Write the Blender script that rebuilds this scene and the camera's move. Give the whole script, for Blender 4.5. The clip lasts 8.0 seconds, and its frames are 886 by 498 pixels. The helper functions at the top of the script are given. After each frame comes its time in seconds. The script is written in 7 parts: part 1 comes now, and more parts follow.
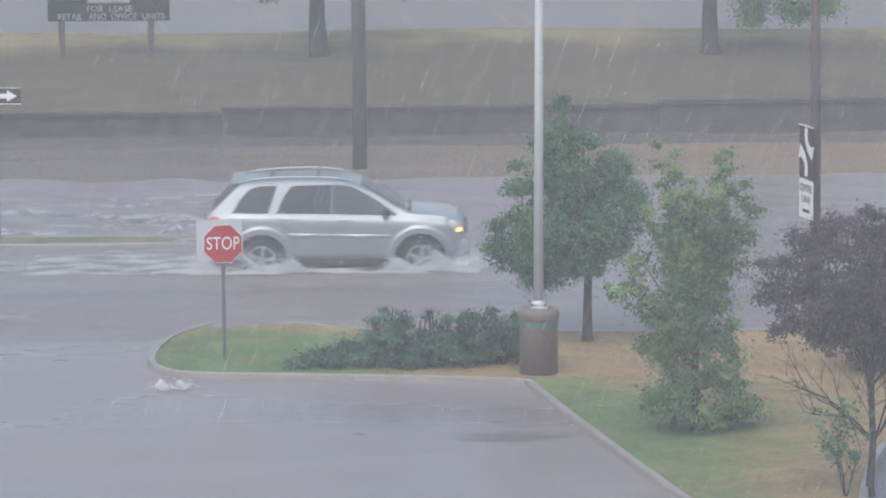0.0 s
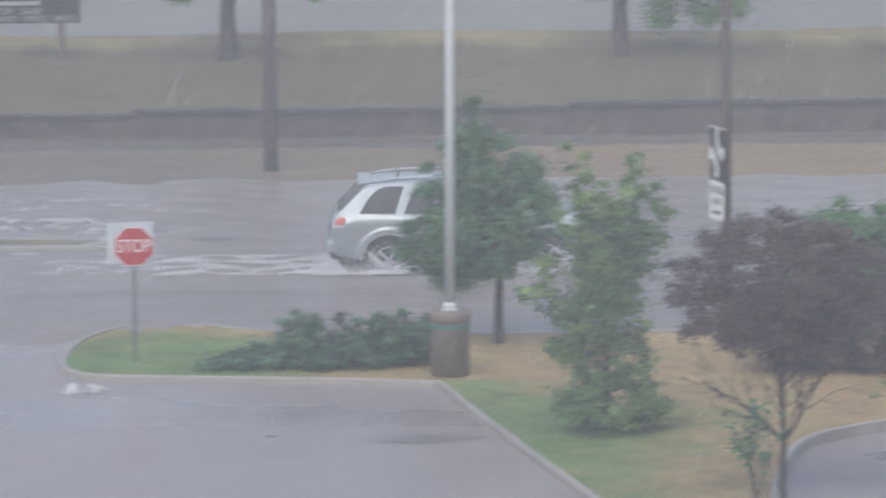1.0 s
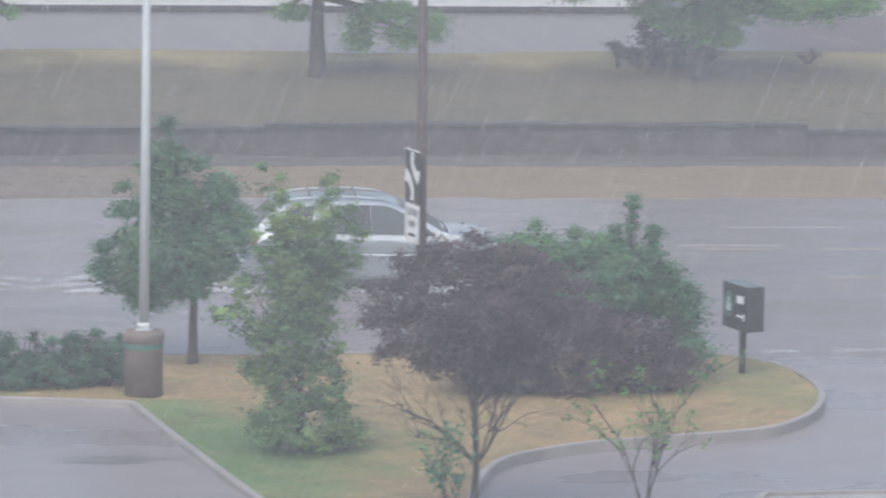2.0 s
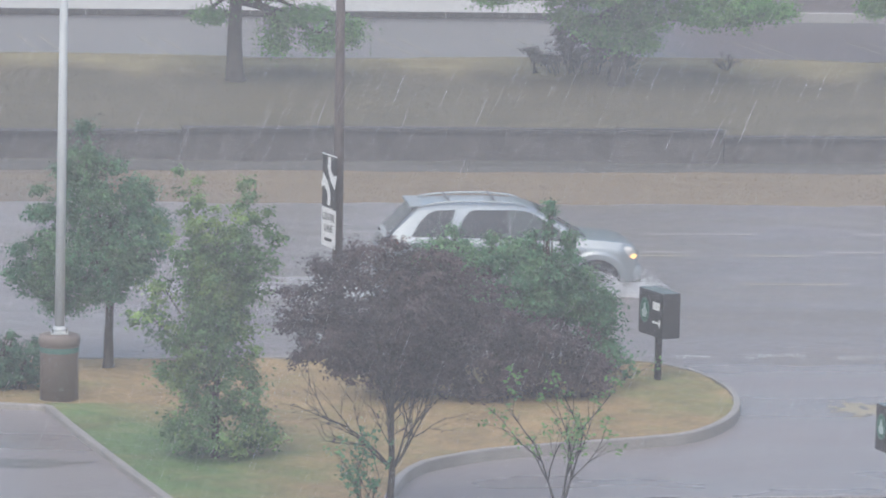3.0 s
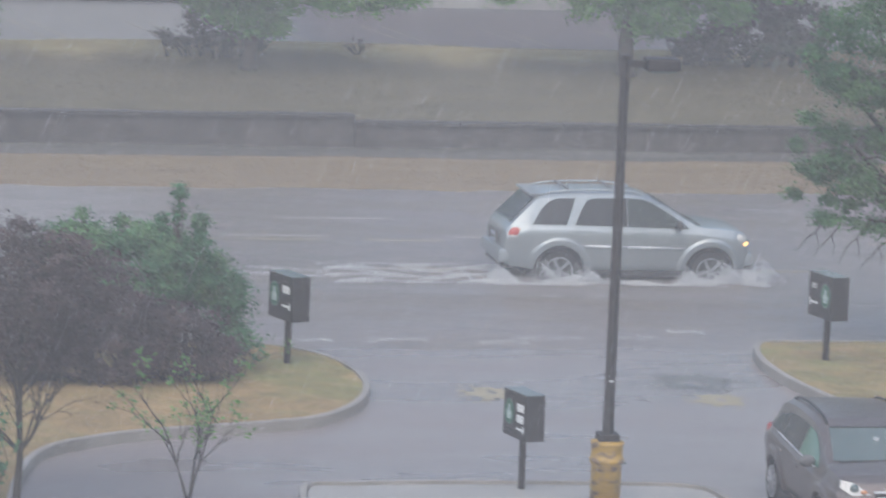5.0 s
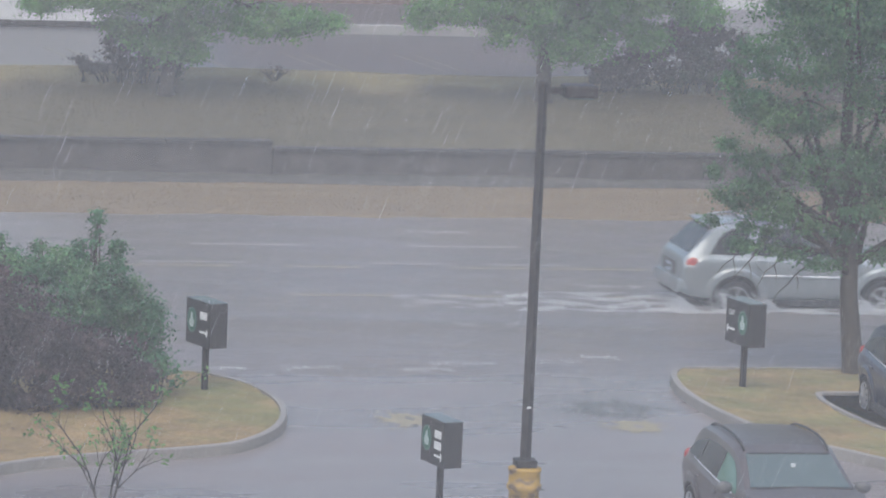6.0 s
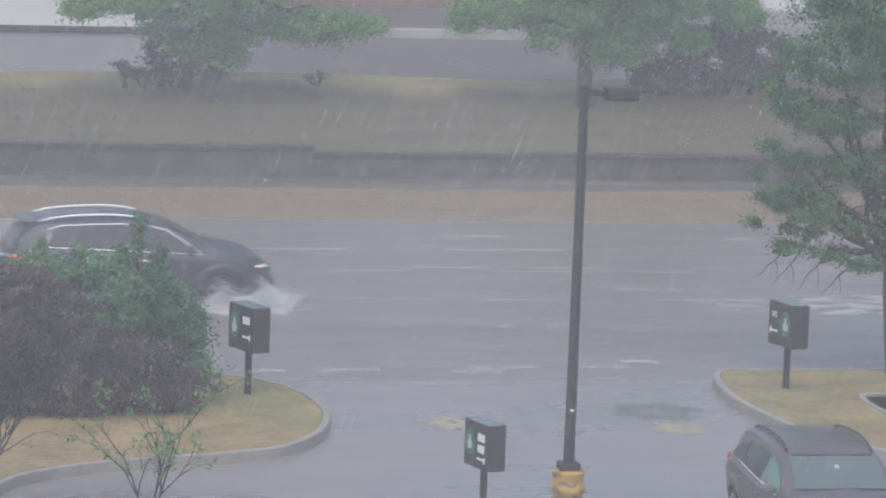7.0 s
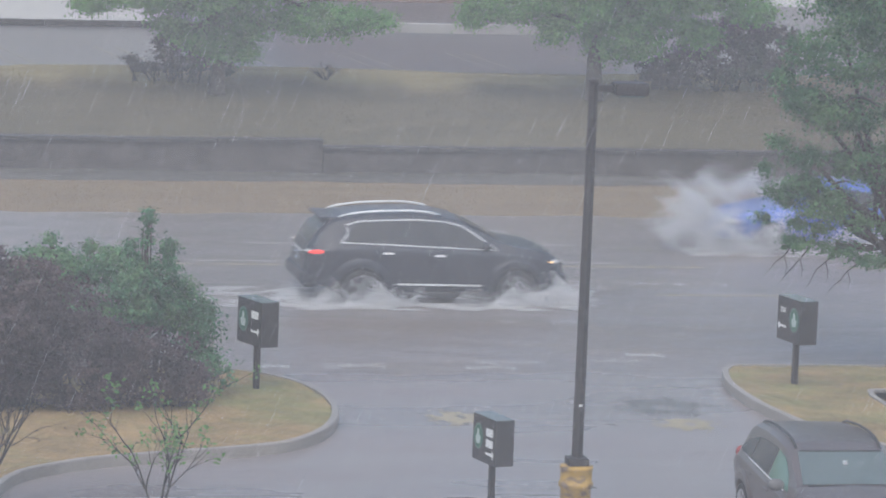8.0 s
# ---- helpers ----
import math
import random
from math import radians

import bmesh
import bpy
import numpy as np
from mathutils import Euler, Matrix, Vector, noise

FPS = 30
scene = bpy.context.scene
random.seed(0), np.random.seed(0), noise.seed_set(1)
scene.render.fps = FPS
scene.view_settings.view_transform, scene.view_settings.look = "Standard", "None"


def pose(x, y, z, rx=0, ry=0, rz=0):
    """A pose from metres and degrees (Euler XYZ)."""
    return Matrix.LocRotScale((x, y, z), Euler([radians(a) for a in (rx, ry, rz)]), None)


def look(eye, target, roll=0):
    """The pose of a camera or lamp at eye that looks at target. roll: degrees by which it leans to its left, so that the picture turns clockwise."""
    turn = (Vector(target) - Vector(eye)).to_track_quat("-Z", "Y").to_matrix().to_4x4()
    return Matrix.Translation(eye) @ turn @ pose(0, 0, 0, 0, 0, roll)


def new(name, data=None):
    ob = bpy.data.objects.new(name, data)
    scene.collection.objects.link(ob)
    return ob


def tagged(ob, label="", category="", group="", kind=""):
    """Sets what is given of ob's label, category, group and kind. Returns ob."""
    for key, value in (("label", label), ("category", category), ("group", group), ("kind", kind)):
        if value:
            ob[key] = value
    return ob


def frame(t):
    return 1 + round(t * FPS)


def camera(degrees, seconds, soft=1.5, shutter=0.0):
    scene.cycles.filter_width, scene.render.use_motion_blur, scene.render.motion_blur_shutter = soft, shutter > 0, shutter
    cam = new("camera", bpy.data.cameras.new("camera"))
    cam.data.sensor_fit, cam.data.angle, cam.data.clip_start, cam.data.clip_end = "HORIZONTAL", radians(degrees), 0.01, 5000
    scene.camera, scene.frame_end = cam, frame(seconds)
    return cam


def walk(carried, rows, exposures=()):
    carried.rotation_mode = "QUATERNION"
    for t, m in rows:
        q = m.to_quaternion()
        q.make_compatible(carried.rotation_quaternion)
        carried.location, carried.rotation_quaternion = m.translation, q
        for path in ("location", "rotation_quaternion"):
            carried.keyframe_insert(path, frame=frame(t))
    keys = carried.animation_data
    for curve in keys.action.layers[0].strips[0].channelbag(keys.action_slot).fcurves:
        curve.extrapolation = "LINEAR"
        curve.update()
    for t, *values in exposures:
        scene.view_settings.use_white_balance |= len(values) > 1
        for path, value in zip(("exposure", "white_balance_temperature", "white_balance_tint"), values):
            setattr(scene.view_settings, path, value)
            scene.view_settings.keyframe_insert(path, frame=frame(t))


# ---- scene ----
# ---- camera: a long lens on a high balcony, panning after a car ----
cam = camera(11.5, 8.0, soft=1.8, shutter=0.5)
EYE = 12.4
PATH = [
    (0.0, 81.000, 0.480, -0.076),
    (0.5, 80.834, 0.803, -0.129),
    (1.0, 81.019, 0.412, -1.236),
    (1.5, 81.252, -0.251, -3.911),
    (2.0, 81.304, -0.712, -5.079),
    (2.2, 81.367, -0.969, -5.603),
    (3.3, 81.390, -1.217, -6.543),
    (3.5, 81.381, -1.340, -7.112),
    (4.0, 81.332, -1.610, -8.114),
    (4.5, 81.821, -2.141, -9.491),
    (5.0, 81.311, -2.202, -10.823),
    (5.2, 81.220, -2.273, -11.164),
    (6.3, 81.806, -2.408, -11.930),
    (6.5, 81.792, -2.341, -11.837),
    (7.0, 81.723, -2.004, -11.380),
    (7.5, 81.731, -1.999, -11.167),
    (8.0, 81.650, -2.131, -11.246),
]
LIGHT = [(0.0, 0.34, 6280, 7), (0.5, 0.32, 6280, 7), (1.0, 0.34, 6280, 7), (1.5, 0.44, 6280, 7), (2.0, 0.49, 6280, 7), (3.5, 0.40, 6280, 7), (4.5, 0.35, 6280, 7), (5.0, 0.31, 6280, 7), (6.5, 0.29, 6280, 7), (8.0, 0.30, 6280, 7)]
walk(cam, [(t, pose(0, 0, EYE, rx, ry, rz)) for t, rx, ry, rz in PATH], exposures=LIGHT)

# ---- light: a heavy overcast sky ----
SUN_ELEV, SUN_AZ = 58.0, 200.0
world = bpy.data.worlds.new("overcast")
scene.world = world
world.use_nodes = True
wn = world.node_tree
sky = wn.nodes.new("ShaderNodeTexSky")
sky.sky_type, sky.sun_disc = "NISHITA", False
sky.sun_elevation, sky.sun_rotation = radians(SUN_ELEV), radians(SUN_AZ)
sky.dust_density, sky.air_density = 4.0, 1.2
dull = wn.nodes.new("ShaderNodeHueSaturation")
dull.inputs["Saturation"].default_value = 1.0
wn.links.new(sky.outputs[0], dull.inputs["Color"])
wn.links.new(dull.outputs[0], wn.nodes["Background"].inputs["Color"])
wn.nodes["Background"].inputs["Strength"].default_value = 0.15
sun = new("sun", bpy.data.lights.new("sun", "SUN"))
sun.data.energy, sun.data.angle, sun.data.color = 0.8, radians(95), (1.0, 0.98, 0.96)
sun.matrix_world = look((0, 0, 60), (60 * math.sin(radians(SUN_AZ)) / math.tan(radians(SUN_ELEV)) * -1, -60 * math.cos(radians(SUN_AZ)) / math.tan(radians(SUN_ELEV)), 0))


# ---- materials ----
def mat(name, base, rough=0.6, metal=0.0, var=0.25, scale=3.0, fine=60.0, bump=0.2, second=None, island=0.0, coat=0.0, spec=0.5,
        translucent=0.0, alpha=1.0, emit=None, stretch=(1, 1, 1), rough_var=0.0, thresh=(0.45, 0.6), coords="Object", bump_dist=0.01):
    m = bpy.data.materials.new(name)
    m.use_nodes = True
    nt = m.node_tree
    b = nt.nodes["Principled BSDF"]
    tc = nt.nodes.new("ShaderNodeTexCoord")
    mp = nt.nodes.new("ShaderNodeMapping")
    mp.inputs["Scale"].default_value = stretch
    if coords == "World":
        geo = nt.nodes.new("ShaderNodeNewGeometry")
        nt.links.new(geo.outputs["Position"], mp.inputs["Vector"])
    else:
        nt.links.new(tc.outputs["Object"], mp.inputs["Vector"])

    def tex(s, detail=4.0):
        n = nt.nodes.new("ShaderNodeTexNoise")
        n.inputs["Scale"].default_value, n.inputs["Detail"].default_value = s, detail
        nt.links.new(mp.outputs[0], n.inputs["Vector"])
        return n.outputs["Fac"]

    def mix(a, c, fac, kind="MIX"):
        n = nt.nodes.new("ShaderNodeMix")
        n.data_type, n.blend_type = "RGBA", kind
        for sock, v in ((6, a), (7, c)):
            if isinstance(v, tuple):
                n.inputs[sock].default_value = (*v, 1)
            else:
                nt.links.new(v, n.inputs[sock])
        if isinstance(fac, float):
            n.inputs[0].default_value = fac
        else:
            nt.links.new(fac, n.inputs[0])
        return n.outputs[2]

    def ramp(v, lo, hi, a=0.0, c=1.0):
        n = nt.nodes.new("ShaderNodeMapRange")
        nt.links.new(v, n.inputs[0])
        for i, q in enumerate((lo, hi, a, c)):
            n.inputs[i + 1].default_value = q
        return n.outputs[0]

    big, small = tex(scale), tex(fine, 2.0)
    col = base
    if second:
        col = mix(base, second, ramp(big, *thresh))
    shade = ramp(mixval(nt, big, small), 0.3, 0.7, 1 - var, 1 + var)
    g = nt.nodes.new("ShaderNodeMix")
    g.data_type, g.blend_type = "RGBA", "MULTIPLY"
    g.inputs[0].default_value = 1.0
    if isinstance(col, tuple):
        g.inputs[6].default_value = (*col, 1)
    else:
        nt.links.new(col, g.inputs[6])
    nt.links.new(shade, g.inputs[7])
    col = g.outputs[2]
    if island:
        gi = nt.nodes.new("ShaderNodeNewGeometry")
        col = mix(col, ramp(gi.outputs["Random Per Island"], 0, 1, 1 - island, 1 + island), 1.0, "MULTIPLY")
    nt.links.new(col, b.inputs["Base Color"])
    b.inputs["Metallic"].default_value = metal
    b.inputs["Roughness"].default_value = rough
    b.inputs["Specular IOR Level"].default_value = spec
    b.inputs["Coat Weight"].default_value = coat
    b.inputs["Coat Roughness"].default_value = 0.08
    if rough_var:
        nt.links.new(ramp(big, 0.35, 0.65, rough - rough_var, rough + rough_var), b.inputs["Roughness"])
    if bump:
        bp = nt.nodes.new("ShaderNodeBump")
        bp.inputs["Strength"].default_value, bp.inputs["Distance"].default_value = bump, bump_dist
        nt.links.new(small, bp.inputs["Height"])
        nt.links.new(bp.outputs[0], b.inputs["Normal"])
    if emit:
        b.inputs["Emission Color"].default_value = (*emit[0], 1)
        b.inputs["Emission Strength"].default_value = emit[1]
    out = b.outputs[0]
    if translucent:
        tr = nt.nodes.new("ShaderNodeBsdfTranslucent")
        nt.links.new(col, tr.inputs["Color"])
        ms = nt.nodes.new("ShaderNodeMixShader")
        ms.inputs[0].default_value = translucent
        nt.links.new(out, ms.inputs[1])
        nt.links.new(tr.outputs[0], ms.inputs[2])
        out = ms.outputs[0]
    if alpha < 1:
        tp = nt.nodes.new("ShaderNodeBsdfTransparent")
        ms = nt.nodes.new("ShaderNodeMixShader")
        ms.inputs[0].default_value = alpha
        nt.links.new(tp.outputs[0], ms.inputs[1])
        nt.links.new(out, ms.inputs[2])
        out = ms.outputs[0]
    nt.links.new(out, nt.nodes["Material Output"].inputs["Surface"])
    return m


def mixval(nt, a, c):
    n = nt.nodes.new("ShaderNodeMath")
    n.operation = "ADD"
    h = nt.nodes.new("ShaderNodeMath")
    h.operation = "MULTIPLY"
    h.inputs[1].default_value = 0.5
    nt.links.new(a, n.inputs[0])
    nt.links.new(c, n.inputs[1])
    nt.links.new(n.outputs[0], h.inputs[0])
    return h.outputs[0]


ASPHALT = mat("wet_asphalt", (0.24, 0.214, 0.214), 0.33, var=0.18, scale=0.25, fine=7, bump=0.5, rough_var=0.12, coords="World", stretch=(0.6, 1.5, 1), bump_dist=0.02)
UPPER = mat("upper_asphalt", (0.108, 0.105, 0.112), 0.34, var=0.16, scale=0.2, fine=9, bump=0.06, coords="World")
ROAD = mat("road_asphalt", (0.06, 0.06, 0.065), 0.35, var=0.3, scale=0.4, fine=25, bump=0.3, coords="World")
WATER = mat("muddy_water", (0.225, 0.200, 0.195), 0.34, var=0.2, scale=0.35, fine=8.0, bump=0.9, rough_var=0.06, coords="World", stretch=(0.5, 1.2, 1), bump_dist=0.02, second=(0.205, 0.178, 0.162), alpha=0.94)
DIRT = mat("earth", (0.12, 0.09, 0.06), 0.9, var=0.4, scale=0.2, fine=6, coords="World")
LAWN = mat("lawn_soil", (0.10, 0.115, 0.055), 0.85, var=0.3, scale=0.5, fine=14, bump=0.5, second=(0.15, 0.14, 0.08), thresh=(0.44, 0.56), coords="World")
DRY = mat("dry_lawn", (0.36, 0.26, 0.12), 0.9, var=0.3, scale=0.9, fine=14, bump=0.5, second=(0.24, 0.21, 0.09), coords="World")
KERB = mat("kerb_concrete", (0.285, 0.267, 0.25), 0.55, var=0.25, scale=1.1, fine=30, bump=0.3, coords="World")
CONC = mat("concrete", (0.33, 0.32, 0.31), 0.5, var=0.2, scale=0.8, fine=25, bump=0.25, coords="World")
WALLM = mat("stained_wall", (0.070, 0.062, 0.058), 0.85, var=0.22, scale=2.2, fine=9, bump=0.4, coords="World", second=(0.082, 0.073, 0.068), stretch=(1.0, 1, 0.8))
CAPM = mat("wall_cap", (0.042, 0.038, 0.037), 0.6, var=0.25, scale=1.5, fine=12)
YELLOW_LINE = mat("yellow_line", (0.33, 0.285, 0.19), 0.4, var=0.3, scale=2, fine=30)
BAY_LINE = mat("bay_paint", (0.25, 0.235, 0.19), 0.4, var=0.3, scale=2, fine=30)
WHITE_LINE = mat("white_line", (0.36, 0.34, 0.325), 0.4, var=0.3, scale=2, fine=30)
BARK = mat("bark", (0.055, 0.047, 0.040), 0.85, var=0.4, scale=6, fine=25, bump=0.8, stretch=(1, 1, 0.25))
TWIGBARK = mat("dark_wet_twigs", (0.042, 0.036, 0.032), 0.7, var=0.3, scale=8, fine=30, bump=0.4)
POLEWOOD = mat("weathered_pole", (0.105, 0.085, 0.082), 0.8, var=0.3, scale=4, fine=20, bump=0.6, stretch=(1, 1, 0.15))
WHITEPAINT = mat("white_paint", (0.50, 0.52, 0.53), 0.35, var=0.08, scale=3, fine=30, bump=0.05)
BOLLARD = mat("brown_concrete", (0.17, 0.135, 0.115), 0.65, var=0.25, scale=3, fine=30, bump=0.4)
GREENBAND = mat("green_band", (0.08, 0.16, 0.13), 0.55, var=0.25, scale=4, fine=30)
YELLOWPAINT = mat("worn_yellow_paint", (0.46, 0.285, 0.06), 0.5, var=0.2, scale=4.0, fine=14, bump=0.4, second=(0.16, 0.11, 0.065), thresh=(0.48, 0.64), stretch=(1, 1, 2.2))
DARKMETAL = mat("dark_brown_metal", (0.026, 0.022, 0.023), 0.6, var=0.2, scale=4, fine=40, bump=0.1)
STEEL = mat("galvanised_steel", (0.15, 0.165, 0.165), 0.5, metal=0.4, var=0.15, scale=5, fine=40, bump=0.1)
SIGNRED = mat("sign_red", (0.40, 0.03, 0.04), 0.4, var=0.08, scale=4, fine=40, bump=0.0)
SIGNWHITE = mat("sign_white", (0.78, 0.78, 0.78), 0.4, var=0.06, scale=4, fine=40, bump=0.0)
BOARD = mat("dull_white_board", (0.52, 0.54, 0.57), 0.5, var=0.08, scale=4, fine=40, bump=0.0)
SIGNGREY = mat("weathered_white_lettering", (0.31, 0.31, 0.32), 0.5, var=0.2, scale=6, fine=40, bump=0.0)
SIGNBLACK = mat("sign_black", (0.02, 0.02, 0.022), 0.4, var=0.1, scale=4, fine=40, bump=0.0)
BOXPAINT = mat("box_sign_paint", (0.035, 0.034, 0.037), 0.4, var=0.15, scale=4, fine=40, bump=0.05)
WETLID = mat("wet_dark_lid", (0.06, 0.062, 0.064), 0.16, var=0.15, scale=4, fine=40, bump=0.03, spec=0.8)
EMBLEM = mat("emblem_green", (0.03, 0.12, 0.08), 0.4, var=0.1, scale=6, fine=40, bump=0.0)
EMBLEMRIM = mat("emblem_rim_green", (0.11, 0.20, 0.17), 0.4, var=0.1, scale=6, fine=40, bump=0.0)
EMBLEMPALE = mat("emblem_pale", (0.42, 0.52, 0.50), 0.4, var=0.1, scale=6, fine=40, bump=0.0)
SILVER = mat("silver_paint", (0.36, 0.395, 0.415), 0.34, metal=0.55, var=0.05, scale=2, fine=200, bump=0.0, coat=0.6)
NAVY = mat("dark_grey_blue_paint", (0.028, 0.032, 0.046), 0.38, metal=0.3, var=0.08, scale=2, fine=200, bump=0.0, coat=0.25)
BROWNPAINT = mat("grey_brown_paint", (0.175, 0.146, 0.138), 0.38, metal=0.6, var=0.06, scale=2, fine=200, bump=0.0, coat=0.3)
BLUEPAINT = mat("blue_paint", (0.07, 0.15, 0.48), 0.3, metal=0.2, var=0.06, scale=2, fine=200, bump=0.0, coat=0.7)
DEEPBLUE = mat("deep_blue_paint", (0.03, 0.045, 0.09), 0.3, metal=0.3, var=0.06, scale=2, fine=200, bump=0.0, coat=0.7)
GLASS = mat("tinted_glass", (0.022, 0.025, 0.029), 0.25, var=0.1, scale=2, fine=60, bump=0.0, spec=0.4)
SMOKEGLASS = mat("smoke_tinted_glass", (0.042, 0.055, 0.056), 0.25, var=0.1, scale=2, fine=60, bump=0.0, spec=0.45)
GREYGLASS = mat("windscreen_glass", (0.10, 0.135, 0.135), 0.1, var=0.15, scale=2, fine=60, bump=0.0, spec=0.8)
GREENGLASS = mat("green_tinted_glass", (0.10, 0.20, 0.155), 0.1, var=0.15, scale=2, fine=60, bump=0.0, spec=0.8)
PLASTIC = mat("black_plastic", (0.03, 0.03, 0.032), 0.6, var=0.15, scale=4, fine=60, bump=0.1)
GREYPLASTIC = mat("grey_plastic", (0.12, 0.12, 0.125), 0.55, var=0.15, scale=4, fine=60, bump=0.1)
RUBBER = mat("tyre_rubber", (0.022, 0.022, 0.023), 0.75, var=0.2, scale=6, fine=60, bump=0.2)
ALLOY = mat("alloy_rim", (0.40, 0.41, 0.43), 0.35, metal=0.7, var=0.1, scale=6, fine=60, bump=0.0)
DARKRIM = mat("dark_alloy_rim", (0.20, 0.20, 0.21), 0.4, metal=0.6, var=0.1, scale=6, fine=60, bump=0.0)
CHROME = mat("chrome", (0.85, 0.85, 0.87), 0.4, metal=0.5, var=0.05, scale=6, fine=60, bump=0.0)
BRIGHT = mat("polished_trim", (0.88, 0.88, 0.89), 0.3, metal=0.1, var=0.03, scale=6, fine=60, bump=0.0)
LENS = mat("lamp_lens", (0.52, 0.52, 0.51), 0.15, var=0.1, scale=9, fine=60, bump=0.0)
AMBERLIT = mat("lit_amber_lamp", (0.9, 0.5, 0.15), 0.3, var=0.05, bump=0.0, emit=((1.0, 0.55, 0.18), 1.6))
REDLIT = mat("lit_tail_lamp", (0.8, 0.06, 0.04), 0.3, var=0.05, bump=0.0, emit=((1.0, 0.03, 0.02), 1.0))
REDLENS = mat("red_lamp_lens", (0.45, 0.07, 0.06), 0.25, var=0.2, scale=9, bump=0.0)
AMBERLENS = mat("amber_lens", (0.55, 0.25, 0.12), 0.25, var=0.1, scale=9, bump=0.0)
PLATE = mat("plate_pale_blue", (0.42, 0.47, 0.55), 0.5, var=0.1, bump=0.0)
FOAM = mat("white_foam", (0.72, 0.72, 0.72), 0.7, var=0.12, scale=5, fine=40, bump=0.3, island=0.15, translucent=0.3)
SPRAY = mat("water_spray", (0.80, 0.81, 0.83), 0.6, var=0.05, scale=5, fine=40, bump=0.0, island=0.12, translucent=0.45)
LEAF = {
    "maple": mat("maple_leaf", (0.122, 0.295, 0.075), 0.5, var=0.15, scale=0.8, fine=20, bump=0.0, island=0.24, translucent=0.45, second=(0.17, 0.32, 0.10)),
    "pear": mat("blue_green_leaf", (0.080, 0.185, 0.10), 0.5, var=0.15, scale=1.8, fine=20, bump=0.0, island=0.24, translucent=0.3, second=(0.115, 0.215, 0.105), thresh=(0.46, 0.62)),
    "poplar": mat("light_green_leaf", (0.115, 0.215, 0.085), 0.5, var=0.15, scale=1.4, fine=20, bump=0.0, island=0.24, translucent=0.35, second=(0.21, 0.31, 0.10), thresh=(0.48, 0.62)),
    "plum": mat("purple_leaf", (0.068, 0.052, 0.057), 0.5, var=0.2, scale=1.6, fine=20, bump=0.0, island=0.24, translucent=0.25, second=(0.096, 0.068, 0.067), thresh=(0.46, 0.64)),
    "hedge": mat("hedge_leaf", (0.072, 0.176, 0.090), 0.5, var=0.2, scale=1.6, fine=20, bump=0.0, island=0.24, translucent=0.3, second=(0.13, 0.25, 0.11), thresh=(0.47, 0.62)),
    "juniper": mat("juniper_needles", (0.046, 0.11, 0.064), 0.6, var=0.25, scale=2.5, fine=20, bump=0.0, island=0.24, translucent=0.15, second=(0.075, 0.155, 0.085), thresh=(0.46, 0.6)),
    "locust": mat("locust_leaf", (0.066, 0.16, 0.072), 0.5, var=0.15, scale=1.2, fine=20, bump=0.0, island=0.2, translucent=0.45, second=(0.12, 0.235, 0.095), thresh=(0.46, 0.62)),
    "sapling": mat("bright_green_leaf", (0.14, 0.27, 0.085), 0.5, var=0.15, scale=0.8, fine=20, bump=0.0, island=0.3, translucent=0.4),
    "brush": mat("dark_brush", (0.095, 0.085, 0.083), 0.7, var=0.2, scale=1.0, fine=20, bump=0.0, island=0.24, translucent=0.15, second=(0.07, 0.085, 0.062)),
}
for m in LEAF.values():
    # sprigs differ a little in tone
    nt = m.node_tree
    at, ad = nt.nodes.new("ShaderNodeAttribute"), nt.nodes.new("ShaderNodeMath")
    at.attribute_name, ad.operation = "tone", "ADD"
    ad.inputs[1].default_value = 1.0
    nt.links.new(at.outputs["Fac"], ad.inputs[0])
    mx = nt.nodes.new("ShaderNodeMix")
    mx.data_type, mx.blend_type = "RGBA", "MULTIPLY"
    mx.inputs[0].default_value = 1.0
    b = nt.nodes["Principled BSDF"]
    col = b.inputs["Base Color"].links[0].from_socket
    users = [k.to_socket for k in col.links]
    nt.links.new(col, mx.inputs[6])
    nt.links.new(ad.outputs[0], mx.inputs[7])
    for q in users:
        nt.links.new(mx.outputs[2], q)
BUILDING = mat("pale_cladding", (0.62, 0.62, 0.62), 0.7, var=0.08, scale=0.3, fine=6, bump=0.1, coords="World")
BRICKWALL = mat("brown_brick", (0.19, 0.125, 0.115), 0.8, var=0.2, scale=0.5, fine=8, bump=0.3, coords="World")
RAIN = mat("rain_drops", (0.82, 0.83, 0.86), 0.5, var=0.0, bump=0.0, translucent=0.5)


